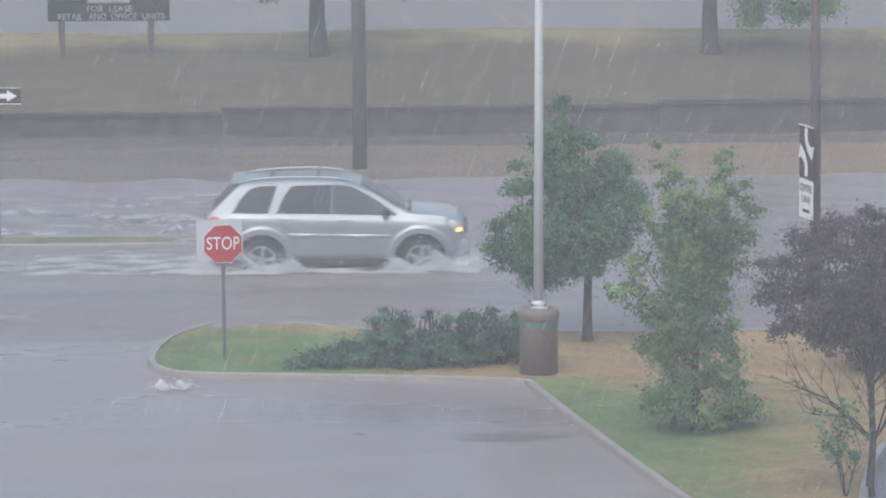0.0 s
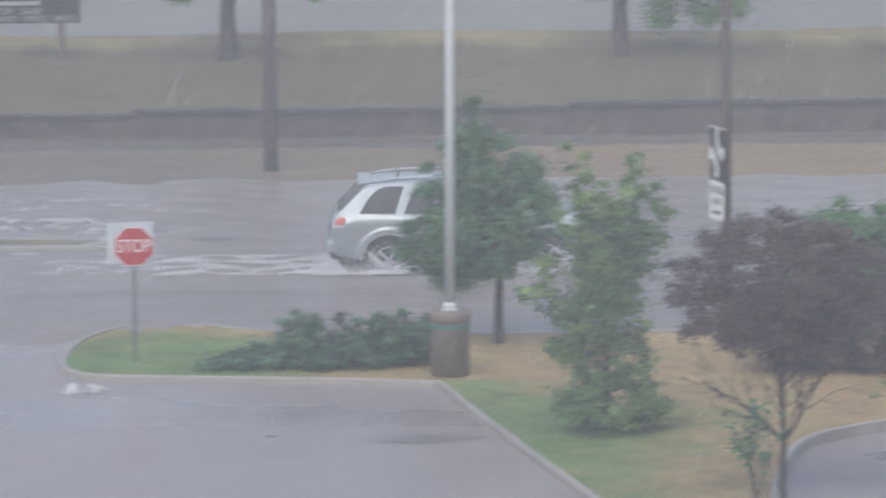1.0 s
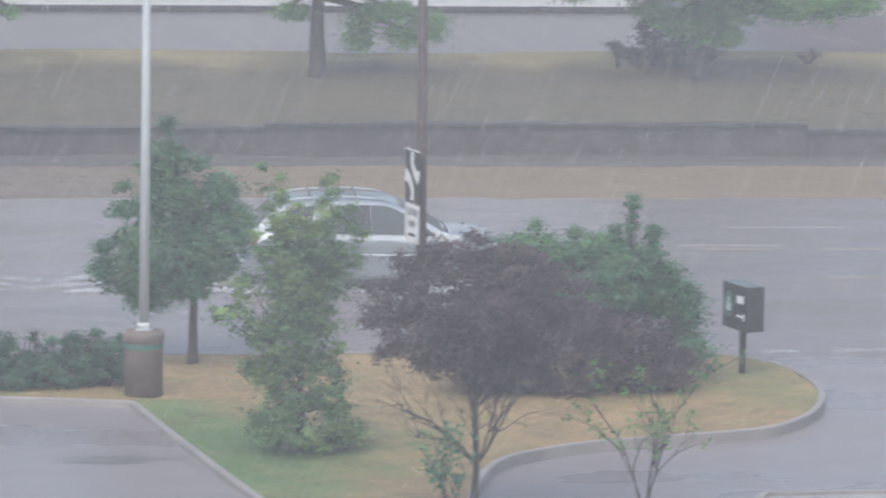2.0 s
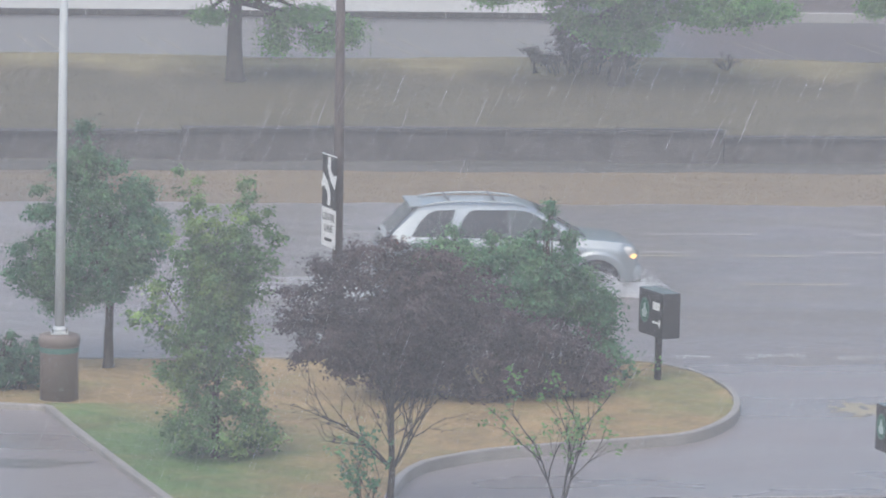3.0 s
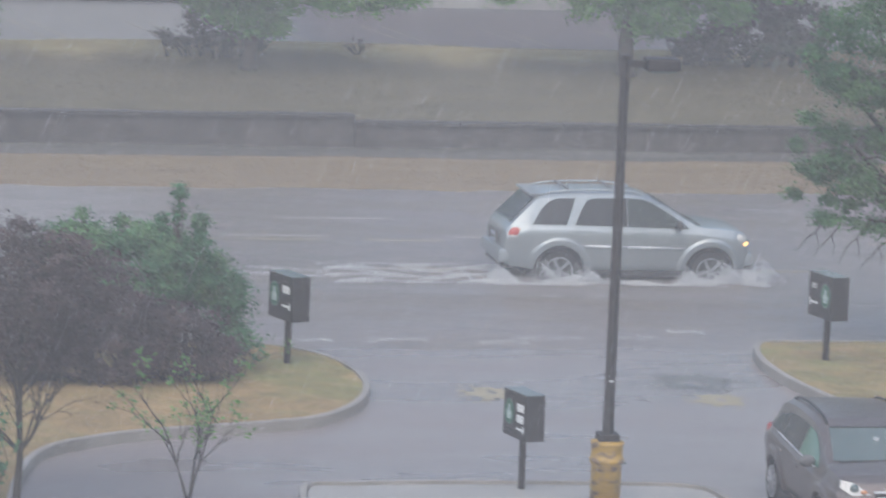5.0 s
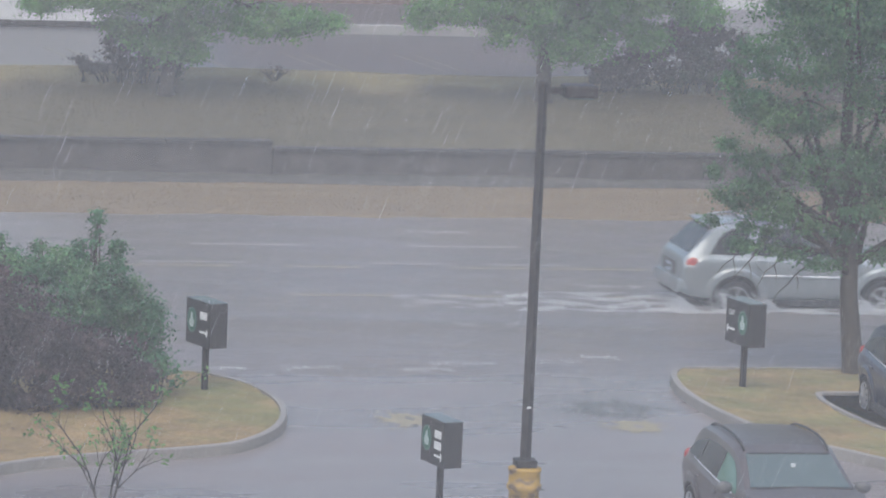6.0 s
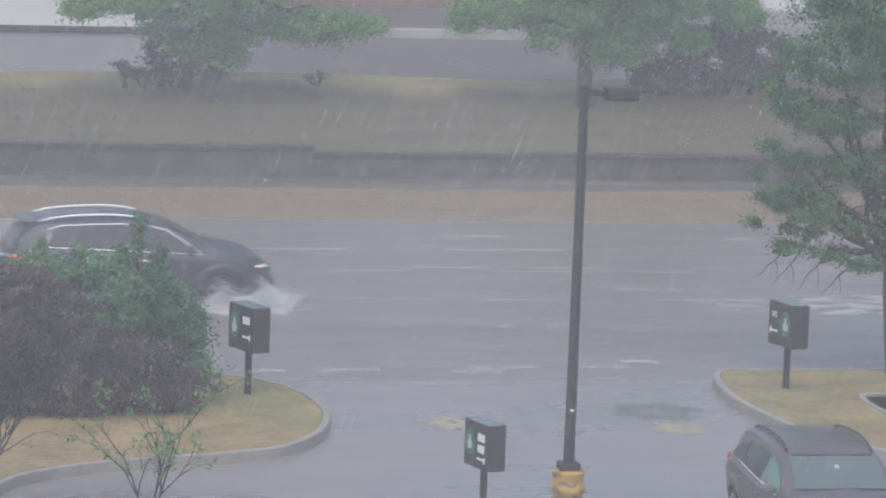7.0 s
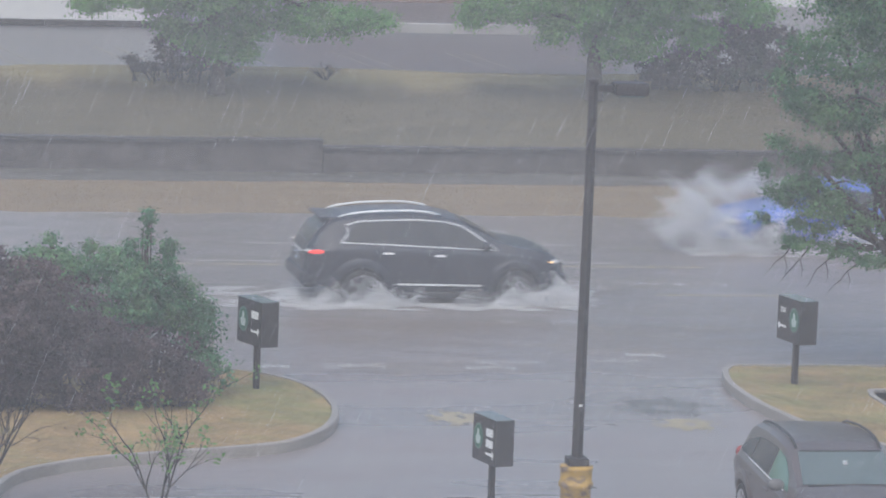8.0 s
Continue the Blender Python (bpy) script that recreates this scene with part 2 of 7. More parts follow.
def haze_material(name, amount):
    """Pale film, mostly clear, added to scatter daylight like the haze of rain."""
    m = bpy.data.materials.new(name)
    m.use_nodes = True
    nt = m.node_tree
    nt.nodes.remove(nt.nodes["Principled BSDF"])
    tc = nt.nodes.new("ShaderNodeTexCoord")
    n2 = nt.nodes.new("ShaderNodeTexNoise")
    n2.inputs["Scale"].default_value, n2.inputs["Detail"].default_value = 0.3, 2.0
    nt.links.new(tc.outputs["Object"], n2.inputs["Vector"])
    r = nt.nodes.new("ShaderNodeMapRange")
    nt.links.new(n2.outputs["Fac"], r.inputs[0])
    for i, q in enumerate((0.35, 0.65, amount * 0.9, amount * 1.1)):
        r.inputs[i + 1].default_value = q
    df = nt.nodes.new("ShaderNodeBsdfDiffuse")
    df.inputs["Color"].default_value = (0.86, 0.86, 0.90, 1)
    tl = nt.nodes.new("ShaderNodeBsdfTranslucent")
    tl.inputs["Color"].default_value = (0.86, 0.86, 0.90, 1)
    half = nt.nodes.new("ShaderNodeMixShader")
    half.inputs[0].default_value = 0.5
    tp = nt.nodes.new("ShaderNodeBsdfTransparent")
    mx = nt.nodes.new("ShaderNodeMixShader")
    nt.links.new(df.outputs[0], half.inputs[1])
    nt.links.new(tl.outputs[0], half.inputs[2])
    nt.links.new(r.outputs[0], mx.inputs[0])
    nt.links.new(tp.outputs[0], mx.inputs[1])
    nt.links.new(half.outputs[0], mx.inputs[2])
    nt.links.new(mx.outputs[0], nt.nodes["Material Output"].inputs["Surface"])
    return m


# ---- mesh helpers ----
def link_mesh(name, me, material, parent=None, label="", smooth=False):
    me.materials.append(material)
    if smooth:
        me.polygons.foreach_set("use_smooth", [True] * len(me.polygons))
    ob = new(name, me)
    if parent is not None:
        ob.parent = parent
    if label:
        tagged(ob, label)
    return ob


def part(name, bm, material, parent=None, label="", smooth=False):
    me = bpy.data.meshes.new(name)
    bm.normal_update()
    bm.to_mesh(me)
    bm.free()
    return link_mesh(name, me, material, parent, label, smooth)


def thing(name, m, label, category, group=""):
    ob = new(name)
    ob.empty_display_size = 0.2
    ob.matrix_basis = m
    return tagged(ob, label, category, group)


def box(bm, c, s, m=None, bevel=0.0):
    r = bmesh.ops.create_cube(bm, size=1.0)
    vs = r["verts"]
    for v in vs:
        v.co = Vector((c[0] + v.co.x * s[0], c[1] + v.co.y * s[1], c[2] + v.co.z * s[2]))
        if m is not None:
            v.co = m @ v.co
    if bevel:
        es = list({e for v in vs for e in v.link_edges})
        bmesh.ops.bevel(bm, geom=es, offset=bevel, segments=2, affect="EDGES", profile=0.6)
    return bm


def tube(bm, pts, radii, n=8, cap=True):
    """A tapered round tube through the points."""
    pts = [Vector(p) for p in pts]
    rings = []
    side = None
    for i, p in enumerate(pts):
        d = (pts[min(i + 1, len(pts) - 1)] - pts[max(i - 1, 0)]).normalized()
        if side is None:
            side = d.orthogonal().normalized()
        side = (side - d * side.dot(d)).normalized()
        up = d.cross(side)
        rings.append([bm.verts.new(p + (side * math.cos(a) + up * math.sin(a)) * radii[i]) for a in (2 * math.pi * k / n for k in range(n))])
    for a, b in zip(rings, rings[1:]):
        for k in range(n):
            bm.faces.new((a[k], a[(k + 1) % n], b[(k + 1) % n], b[k]))
    if cap:
        bm.faces.new(rings[0][::-1])
        bm.faces.new(rings[-1])
    return bm


def lathe(bm, prof, n=28, centre=(0, 0)):
    rings = [[bm.verts.new((centre[0] + r * math.cos(2 * math.pi * k / n), centre[1] + r * math.sin(2 * math.pi * k / n), z)) for k in range(n)] for r, z in prof]
    for a, b in zip(rings, rings[1:]):
        for k in range(n):
            bm.faces.new((a[k], a[(k + 1) % n], b[(k + 1) % n], b[k]))
    bm.faces.new(rings[0][::-1])
    bm.faces.new(rings[-1])
    return bm


def prism(bm, outline, z0, z1, m=None):
    """A plate with the given outline (x, y), from z0 to z1."""
    low = [bm.verts.new((x, y, z0)) for x, y in outline]
    top = [bm.verts.new((x, y, z1)) for x, y in outline]
    n = len(low)
    bm.faces.new(low[::-1])
    bm.faces.new(top)
    for k in range(n):
        bm.faces.new((low[k], low[(k + 1) % n], top[(k + 1) % n], top[k]))
    if m is not None:
        for v in low + top:
            v.co = m @ v.co
    return bm


def smooth_loop(pts, per=6, closed=True):
    """A rounded line through the points."""
    n = len(pts)
    out = []
    for i in range(n if closed else n - 1):
        p0, p1, p2, p3 = (np.array(pts[(i + k) % n] if closed else pts[min(max(i + k, 0), n - 1)], float) for k in (-1, 0, 1, 2))
        for j in range(per):
            t = j / per
            out.append(tuple(0.5 * (2 * p1 + (p2 - p0) * t + (2 * p0 - 5 * p1 + 4 * p2 - p3) * t * t + (3 * p1 - p0 - 3 * p2 + p3) * t ** 3)))
    if not closed:
        out.append(tuple(pts[-1]))
    return out


def inside(pts, poly):
    """Which of the points (n, 2) lie in the polygon."""
    pts, poly = np.asarray(pts), np.asarray(poly)
    hit = np.zeros(len(pts), bool)
    for (x0, y0), (x1, y1) in zip(poly, np.roll(poly, -1, 0)):
        cross = (y0 > pts[:, 1]) != (y1 > pts[:, 1])
        hit ^= cross & (pts[:, 0] < (x1 - x0) * (pts[:, 1] - y0) / (y1 - y0 + 1e-12) + x0)
    return hit


def chips(name, centres, size, rng, aspect=0.55, flat=0.0, up=0.0, fold=0.25, face=None):
    """Small folded leaves or flakes at the centres. flat: how far they lie level; up: how far they stand along z."""
    n = len(centres)
    d = rng.normal(size=(n, 3))
    d[:, 2] *= 1 - flat
    d[:, 2] += up * 2.5
    d /= np.linalg.norm(d, axis=1)[:, None] + 1e-9
    e = rng.normal(size=(n, 3))
    e[:, 2] *= 1 - flat
    e -= d * (e * d).sum(1)[:, None]
    e /= np.linalg.norm(e, axis=1)[:, None] + 1e-9
    nn = np.cross(d, e)
    if face is not None:
        nn = rng.normal(0, 0.5, (n, 3)) + face
        nn /= np.linalg.norm(nn, axis=1)[:, None] + 1e-9
        d -= nn * (d * nn).sum(1)[:, None]
        d /= np.linalg.norm(d, axis=1)[:, None] + 1e-9
        e = np.cross(nn, d)
    s = (size * rng.uniform(0.6, 1.4, n))[:, None]
    c = np.asarray(centres)
    v = np.stack([c - d * s * 0.5, c + e * s * aspect * 0.5 + nn * s * fold * 0.4, c + d * s * 0.5, c - e * s * aspect * 0.5 + nn * s * fold * 0.4], 1).reshape(-1, 3)
    k = np.arange(n)[:, None] * 4
    f = np.concatenate([k + np.array([[0, 1, 2]]), k + np.array([[0, 2, 3]])]).astype(int)
    me = bpy.data.meshes.new(name)
    me.vertices.add(len(v))
    me.vertices.foreach_set("co", v.ravel())
    me.loops.add(f.size)
    me.loops.foreach_set("vertex_index", f.ravel())
    me.polygons.add(len(f))
    me.polygons.foreach_set("loop_start", np.arange(0, f.size, 3))
    me.update()
    return me


def blades(name, xy, z, rng, height=0.09, width=0.03):
    """Upright grass tufts at the points."""
    n = len(xy)
    a = rng.uniform(0, math.pi, n)
    w = width * rng.uniform(0.6, 1.4, n)
    h = height * rng.uniform(0.5, 1.4, n)
    lean = rng.normal(size=(n, 2)) * h[:, None] * 0.45
    c = np.column_stack([xy, z])
    o = np.column_stack([np.cos(a) * w / 2, np.sin(a) * w / 2, np.zeros(n)])
    v = np.stack([c - o, c + o, c + np.column_stack([lean, h])], 1).reshape(-1, 3)
    f = np.arange(3 * n)
    me = bpy.data.meshes.new(name)
    me.vertices.add(len(v))
    me.vertices.foreach_set("co", v.ravel())
    me.loops.add(len(f))
    me.loops.foreach_set("vertex_index", f)
    me.polygons.add(n)
    me.polygons.foreach_set("loop_start", np.arange(0, 3 * n, 3))
    me.update()
    return me


def sheet(name, xs, ys, zf, material):
    """A grid of ground with the height zf(x, y)."""
    gx, gy = np.meshgrid(xs, ys)
    v = np.column_stack([gx.ravel(), gy.ravel(), zf(gx, gy).ravel()])
    nx, ny = len(xs), len(ys)
    i, j = np.meshgrid(np.arange(nx - 1), np.arange(ny - 1))
    q = (j * nx + i).ravel()
    f = np.column_stack([q, q + 1, q + nx + 1, q + nx])
    me = bpy.data.meshes.new(name)
    me.from_pydata(v.tolist(), [], f.tolist())
    return link_mesh(name, me, material, smooth=True)


def writing(name, text, size, m, material, parent, label="", squeeze=1.0):
    cu = bpy.data.curves.new(name, "FONT")
    cu.body, cu.size, cu.align_x, cu.align_y, cu.extrude = text, size, "CENTER", "CENTER", 0.002
    tmp = new(name, cu)
    me = bpy.data.meshes.new_from_object(tmp.evaluated_get(bpy.context.evaluated_depsgraph_get()))
    bpy.data.objects.remove(tmp)
    me.transform(m @ Matrix.Diagonal((squeeze, 1, 1, 1)))
    return link_mesh(name, me, material, parent, label)


# ---- ground, road and water ----
ROAD_NEAR, ROAD_FAR, WALL_Y, CREST_Y, LOT_Z = 70.4, 86.55, 93.0, 99.6, 1.6


def flat(z):
    return lambda x, y: np.full(x.shape, z)


tagged(sheet("ground", np.linspace(-2500, 2500, 6), np.linspace(-2500, 2500, 6), flat(-0.06), DIRT), "bare brown earth reaching to the horizon", "ground", kind="structure")
tagged(sheet("parking_lot", np.linspace(-60, 80, 71), np.linspace(-4, ROAD_NEAR, 40), flat(0.0), ASPHALT), "wet dark grey asphalt of a rain-swept parking lot", "pavement", kind="structure")
def crown(x, y):
    """The road rises to its middle, so that its lines lie just awash."""
    return -0.03 + 0.115 * np.clip(1 - ((y - 79.5) / 8.5) ** 2, 0, 1) + 0 * x


tagged(sheet("road", np.linspace(-120, 160, 57), np.linspace(ROAD_NEAR, ROAD_FAR - 0.3, 12), crown, ROAD), "flooded five-lane asphalt road", "road", kind="structure")


def waves(x, y):
    z = np.zeros(x.shape)
    for kx, ky, ph, a in ((1.1, 2.3, 0.3, 0.006), (2.7, 5.1, 1.2, 0.004), (-1.9, 4.0, 2.2, 0.005), (1.5, 7.3, 0.9, 0.002), (4.1, 8.7, 3.9, 0.0015)):
        z += a * np.sin(kx * x + ky * y + ph + 0.8 * np.sin(0.37 * x - 0.6 * y))
    rough = 1 + 2.6 / (1 + np.exp((x + 2.0) * 1.2)) * (y > 78.5)
    near = np.clip((y - (ROAD_NEAR - 1.6)) / 2.0, 0, 1)
    shore = 0.012 * np.sin(x * 0.9 + 1.4 * np.sin(x * 0.31)) + 0.008 * np.sin(x * 2.7 + y * 1.9) + 0.005 * np.sin(x * 6.1 - y * 3.3)
    # standing ripples where the flood pours over the gutter
    gutter = 0.022 * np.sin(8.0 * y + 1.5 * np.sin(0.8 * x) + 0.6 * np.sin(2.1 * x)) * np.exp(-((y - 70.0 - 0.3 * np.sin(0.5 * x)) / 0.7) ** 2) * np.clip(np.sin(0.9 * x + 0.7) + 0.5 * np.sin(2.3 * x), 0, 1)
    return 0.004 + 0.11 * near + z * rough * near + gutter * np.clip(near * 3, 0, 1) - np.clip(1 - near, 0, 1) * (0.032 + shore)


tagged(sheet("water", np.arange(-30, 46, 0.16), np.arange(ROAD_NEAR - 1.6, ROAD_FAR + 0.3, 0.14), waves, WATER), "muddy grey flood water with wind-driven ripples over the road", "water", kind="structure")


def strip(name, outline, z, material, label, category):
    bm = bmesh.new()
    prism(bm, outline, z - 0.006, z)
    return tagged(part(name, bm, material), label, category, kind="structure")


for y, z, paint, label in ((76.65, 0.114, YELLOW_LINE, "faded yellow lane line awash with rain"), (80.0, 0.115, YELLOW_LINE, "faded yellow lane line awash with rain"), (80.45, 0.114, WHITE_LINE, "worn white lane line just under the flood"), (82.75, 0.113, WHITE_LINE, "worn white lane line just under the flood")):
    strip("lane_line", [(7, y - 0.05), (60, y - 0.05), (60, y + 0.05), (7, y + 0.05)], z, paint, label, "lane line")
for k in range(4):
    x = 11.5 + k * 6.0
    strip("lane_dash", [(x, 73.95), (x + 2.4, 73.95), (x + 2.4, 74.05), (x, 74.05)], 0.02, WHITE_LINE, "worn white lane dash under shallow water", "lane line")

# islands: rounded lawns behind concrete kerbs
MAIN = smooth_loop([(-4.6, 67.28), (-4.37, 66.33), (-3.72, 65.88), (-2.0, 65.66), (0.0, 65.38), (0.9, 65.18), (1.18, 65.1), (1.27, 64.83), (1.75, 62.56), (2.62, 58.74), (3.6, 54.8), (5.0, 50.5), (5.35, 55.0), (6.1, 59.6),
                    (7.2, 61.1), (8.6, 61.75), (9.8, 62.15), (10.7, 62.65), (11.43, 63.8), (11.82, 65.3), (11.8, 66.8), (11.35, 68.1), (10.5, 68.75), (8.0, 69.0), (5.0, 69.15), (2.0, 69.3),
                    (-0.5, 69.45), (-1.8, 70.05), (-2.9, 70.65), (-3.57, 70.55), (-4.12, 69.85), (-4.47, 68.88)], 5)
EAST = smooth_loop([(18.6, 67.8), (18.55, 66.2), (18.72, 64.7), (19.1, 63.2), (20.1, 61.4), (22.0, 58.0), (23.2, 58.6), (21.6, 62.0), (20.9, 64.2), (20.75, 66.5), (21.5, 66.85), (26, 66.85), (38, 66.85), (39, 68.0), (38, 69.2),
                    (26, 69.2), (20.0, 69.25), (19.0, 69.1)], 5)
NEARPAD = smooth_loop([(9.5, 57.6), (10.4, 58.0), (12, 58.07), (14, 57.98), (15.0, 57.8), (15.35, 57.0), (15.3, 54), (14, 50), (11, 50), (9.5, 54)], 5)
MEDIAN = smooth_loop([(-60, 78.1), (-20, 78.1), (-5.2, 78.1), (-4.7, 78.5), (-5.0, 79.2), (-20, 79.5), (-60, 79.5)], 5)


def offset(loop, d):
    p = np.array(loop)
    t = np.roll(p, -1, 0) - np.roll(p, 1, 0)
    t /= np.linalg.norm(t, axis=1)[:, None] + 1e-9
    area = 0.5 * (p[:, 0] * np.roll(p[:, 1], -1) - p[:, 1] * np.roll(p[:, 0], -1)).sum()
    nrm = np.column_stack([-t[:, 1], t[:, 0]]) * (1 if area > 0 else -1)
    return p + nrm * d


def rise(x):
    """How far kerb and lawn stand below their full height: the island is nearly level with the lot at its west end."""
    return np.interp(x, [1.3, 4.0, 6.5], [0.075, 0.06, 0.0])


def kerb(loop, label, width=0.11, height=0.165, sunk=False):
    """A cast kerb with a sloping face round the loop."""
    bm = bmesh.new()
    lines = [(0.0, -0.03), (0.006, height - 0.012), (0.018, height), (width, height), (width + 0.01, -0.03)]
    rings = [[bm.verts.new((x, y, z - (float(rise(x)) if sunk and z > 0 else 0.0))) for x, y in offset(loop, d)] for d, z in lines]
    n = len(loop)
    for a, b in zip(rings, rings[1:]):
        for k in range(n):
            bm.faces.new((a[k], a[(k + 1) % n], b[(k + 1) % n], b[k]))
    bmesh.ops.recalc_face_normals(bm, faces=bm.faces)
    return tagged(part("kerb", bm, KERB), label, "kerb", kind="structure")


def turf(name, loop, z, material, label, sunk=0.0):
    bm = bmesh.new()
    vs = [bm.verts.new((x, y, z - sunk)) for x, y in offset(loop, 0.13)]
    f = bm.faces.new(vs)
    bmesh.ops.triangulate(bm, faces=[f])
    bmesh.ops.recalc_face_normals(bm, faces=bm.faces)
    ob = part(name, bm, material)
    if ob.data.polygons[0].normal.z < 0:
        ob.data.flip_normals()
    return tagged(ob, label, "lawn", kind="structure")


def lawn_material(name, green, dry, translucent=0.0, island=0.0, stretch=(1, 1, 1), var=0.22):
    """Lawn that turns from green to straw by the attribute that says where it is watered."""
    m = mat(name, green, 0.8, var=var, scale=0.9, fine=11, bump=0.15, coords="World", translucent=translucent, island=island, stretch=stretch, bump_dist=0.02)
    nt = m.node_tree
    at = nt.nodes.new("ShaderNodeAttribute")
    at.attribute_name = "watered"
    mult = [n for n in nt.nodes if n.type == "MIX" and n.blend_type == "MULTIPLY"][0]
    mx = nt.nodes.new("ShaderNodeMix")
    mx.data_type = "RGBA"
    mx.inputs[6].default_value, mx.inputs[7].default_value = (*dry, 1), (*green, 1)
    nt.links.new(at.outputs["Fac"], mx.inputs[0])
    nt.links.new(mx.outputs[2], mult.inputs[6])
    return m


TURF = lawn_material("turf", (0.102, 0.168, 0.056), (0.285, 0.204, 0.10), var=0.42)
TURFBLADE = lawn_material("turf_blades", (0.127, 0.186, 0.075), (0.31, 0.228, 0.115), 0.5, 0.08)


def watered(me):
    co = np.empty(len(me.vertices) * 3)
    me.vertices.foreach_get("co", co)
    co = co.reshape(-1, 3)
    g = greenness(co[:, 0], co[:, 1]) + 0.16 * np.sin(co[:, 0] * 2.1 + 1.3 * np.sin(co[:, 1] * 1.7)) * np.sin(co[:, 1] * 2.6) + 0.14 * np.sin(co[:, 0] * 5.3 + 2 * np.sin(co[:, 1] * 3.1)) * np.sin(co[:, 1] * 6.7 + co[:, 0])
    a = me.attributes.new("watered", "FLOAT", "POINT")
    a.data.foreach_set("value", np.clip(g, 0, 1))


def sward(loop, x1, sunk=0.0):
    """The lawn's own surface, as a fine grid inside its kerb."""
    p = np.array(offset(loop, 0.105))
    lo, hi = p.min(0), p.max(0)
    c = 0.07
    nx, ny = int((min(hi[0], x1) - lo[0]) / c), int((hi[1] - max(lo[1], 54)) / c)
    gx, gy = np.meshgrid(lo[0] + c * np.arange(nx + 1), max(lo[1], 54) + c * np.arange(ny + 1))
    i, j = np.meshgrid(np.arange(nx), np.arange(ny))
    q = (j * (nx + 1) + i).ravel()
    mid = np.column_stack([gx[:-1, :-1].ravel() + c / 2, gy[:-1, :-1].ravel() + c / 2])
    q = q[inside(mid, p)]
    f = np.column_stack([q, q + 1, q + nx + 2, q + nx + 1])
    used, inv = np.unique(f, return_inverse=True)
    z = 0.142 + 0.012 * np.sin(gx * 3.1) * np.sin(gy * 2.3) + 0.008 * np.sin(gx * 11 + gy * 7) - sunk * rise(gx)
    v = np.column_stack([gx.ravel(), gy.ravel(), z.ravel()])[used]
    me = bpy.data.meshes.new("sward")
    me.from_pydata(v.tolist(), [], inv.reshape(f.shape).tolist())
    watered(me)
    return tagged(link_mesh("sward", me, TURF, smooth=True), "rain-beaten lawn, green in parts and straw-yellow in others", "lawn", kind="structure")


kerb(MAIN, "pale concrete kerb round the planted island", sunk=True)
kerb(EAST, "pale concrete kerb round the dry lawn by the road")
kerb(NEARPAD, "pale concrete kerb round a paved island")
kerb(MEDIAN, "low concrete kerb of the flooded median", 0.18, 0.17)
turf("lawn_west", MAIN, 0.115, DRY, "sun-scorched lawn turning from green to straw", 0.08)
turf("lawn_east", EAST, 0.115, DRY, "dry straw-coloured lawn strip")
turf("paved_island", NEARPAD, 0.12, CONC, "wet pale concrete island paving")
turf("median", MEDIAN, 0.15, LAWN, "narrow soaked grass median in the road")


def greenness(x, y):
    """Where the watered lawn is still green: round the stop sign and along the lot's edge."""
    a = np.exp(-(((x + 3.0) / 3.2) ** 2 + ((y - 67.3) / 2.6) ** 2) ** 2)
    edge = np.interp(y, [50, 54.5, 58.4, 62.2, 64.7], [5.0, 3.6, 2.62, 1.75, 1.15])
    b = 0.78 * np.exp(-(((x - edge) / 1.5) ** 2) ** 1.5) * (y < 65.4)
    c = 0.6 * np.exp(-(((x - 3.5) / 2.2) ** 2 + ((y - 61.5) / 2.6) ** 2) ** 1.5)
    d = 0.42 * np.exp(-(((x - 11.2) / 1.3) ** 2 + ((y - 66.0) / 2.4) ** 2)) + 0.22 * (x > 16)
    return np.clip(a + b + c + d, 0, 1)


def lawn_grass(loop, n, seed, sunk=0.0):
    rng = np.random.default_rng(seed)
    p = np.array(offset(loop, 0.16))
    lo, hi = p.min(0), p.max(0)
    hi[0] = min(hi[0], 30)
    xy = rng.uniform(lo, hi, (n, 2))
    xy = xy[inside(xy, p) & (xy[:, 1] > 54)]
    me = blades("lawn_grass", xy, 0.140 - sunk * rise(xy[:, 0]), rng, 0.022, 0.013)
    watered(me)
    tagged(link_mesh("lawn_grass", me, TURFBLADE), "short lawn grass, green and straw-yellow, beaten by rain", "grass", kind="stuff")


# ---- far side: verge, retaining wall, grass slope and upper lot ----
def verge_z(x, y):
    return np.interp(y, [ROAD_FAR - 0.6, ROAD_FAR, ROAD_FAR + 0.6, WALL_Y], [-0.02, 0.10, 0.15, 0.12]) + 0.02 * np.sin(x * 0.7) * np.sin(y * 1.3) + 0.012 * np.sin(x * 2.3) * np.sin(x * 0.9 + y)


def slope_z(x, y):
    return np.interp(y, [WALL_Y + 0.25, 95.5, 98.0, CREST_Y, CREST_Y + 0.6], [0.60, 1.02, 1.40, LOT_Z + 0.03, LOT_Z + 0.015]) + 0.035 * np.sin(x * 0.45 + 1) * np.sin(y * 0.9)


VERGE = lawn_material("dead_verge", (0.135, 0.119, 0.099), (0.205, 0.154, 0.092), stretch=(0.35, 2, 1), var=0.26)
DEADBLADE = lawn_material("dead_grass_blades", (0.16, 0.14, 0.115), (0.29, 0.215, 0.125), 0.5, 0.1)


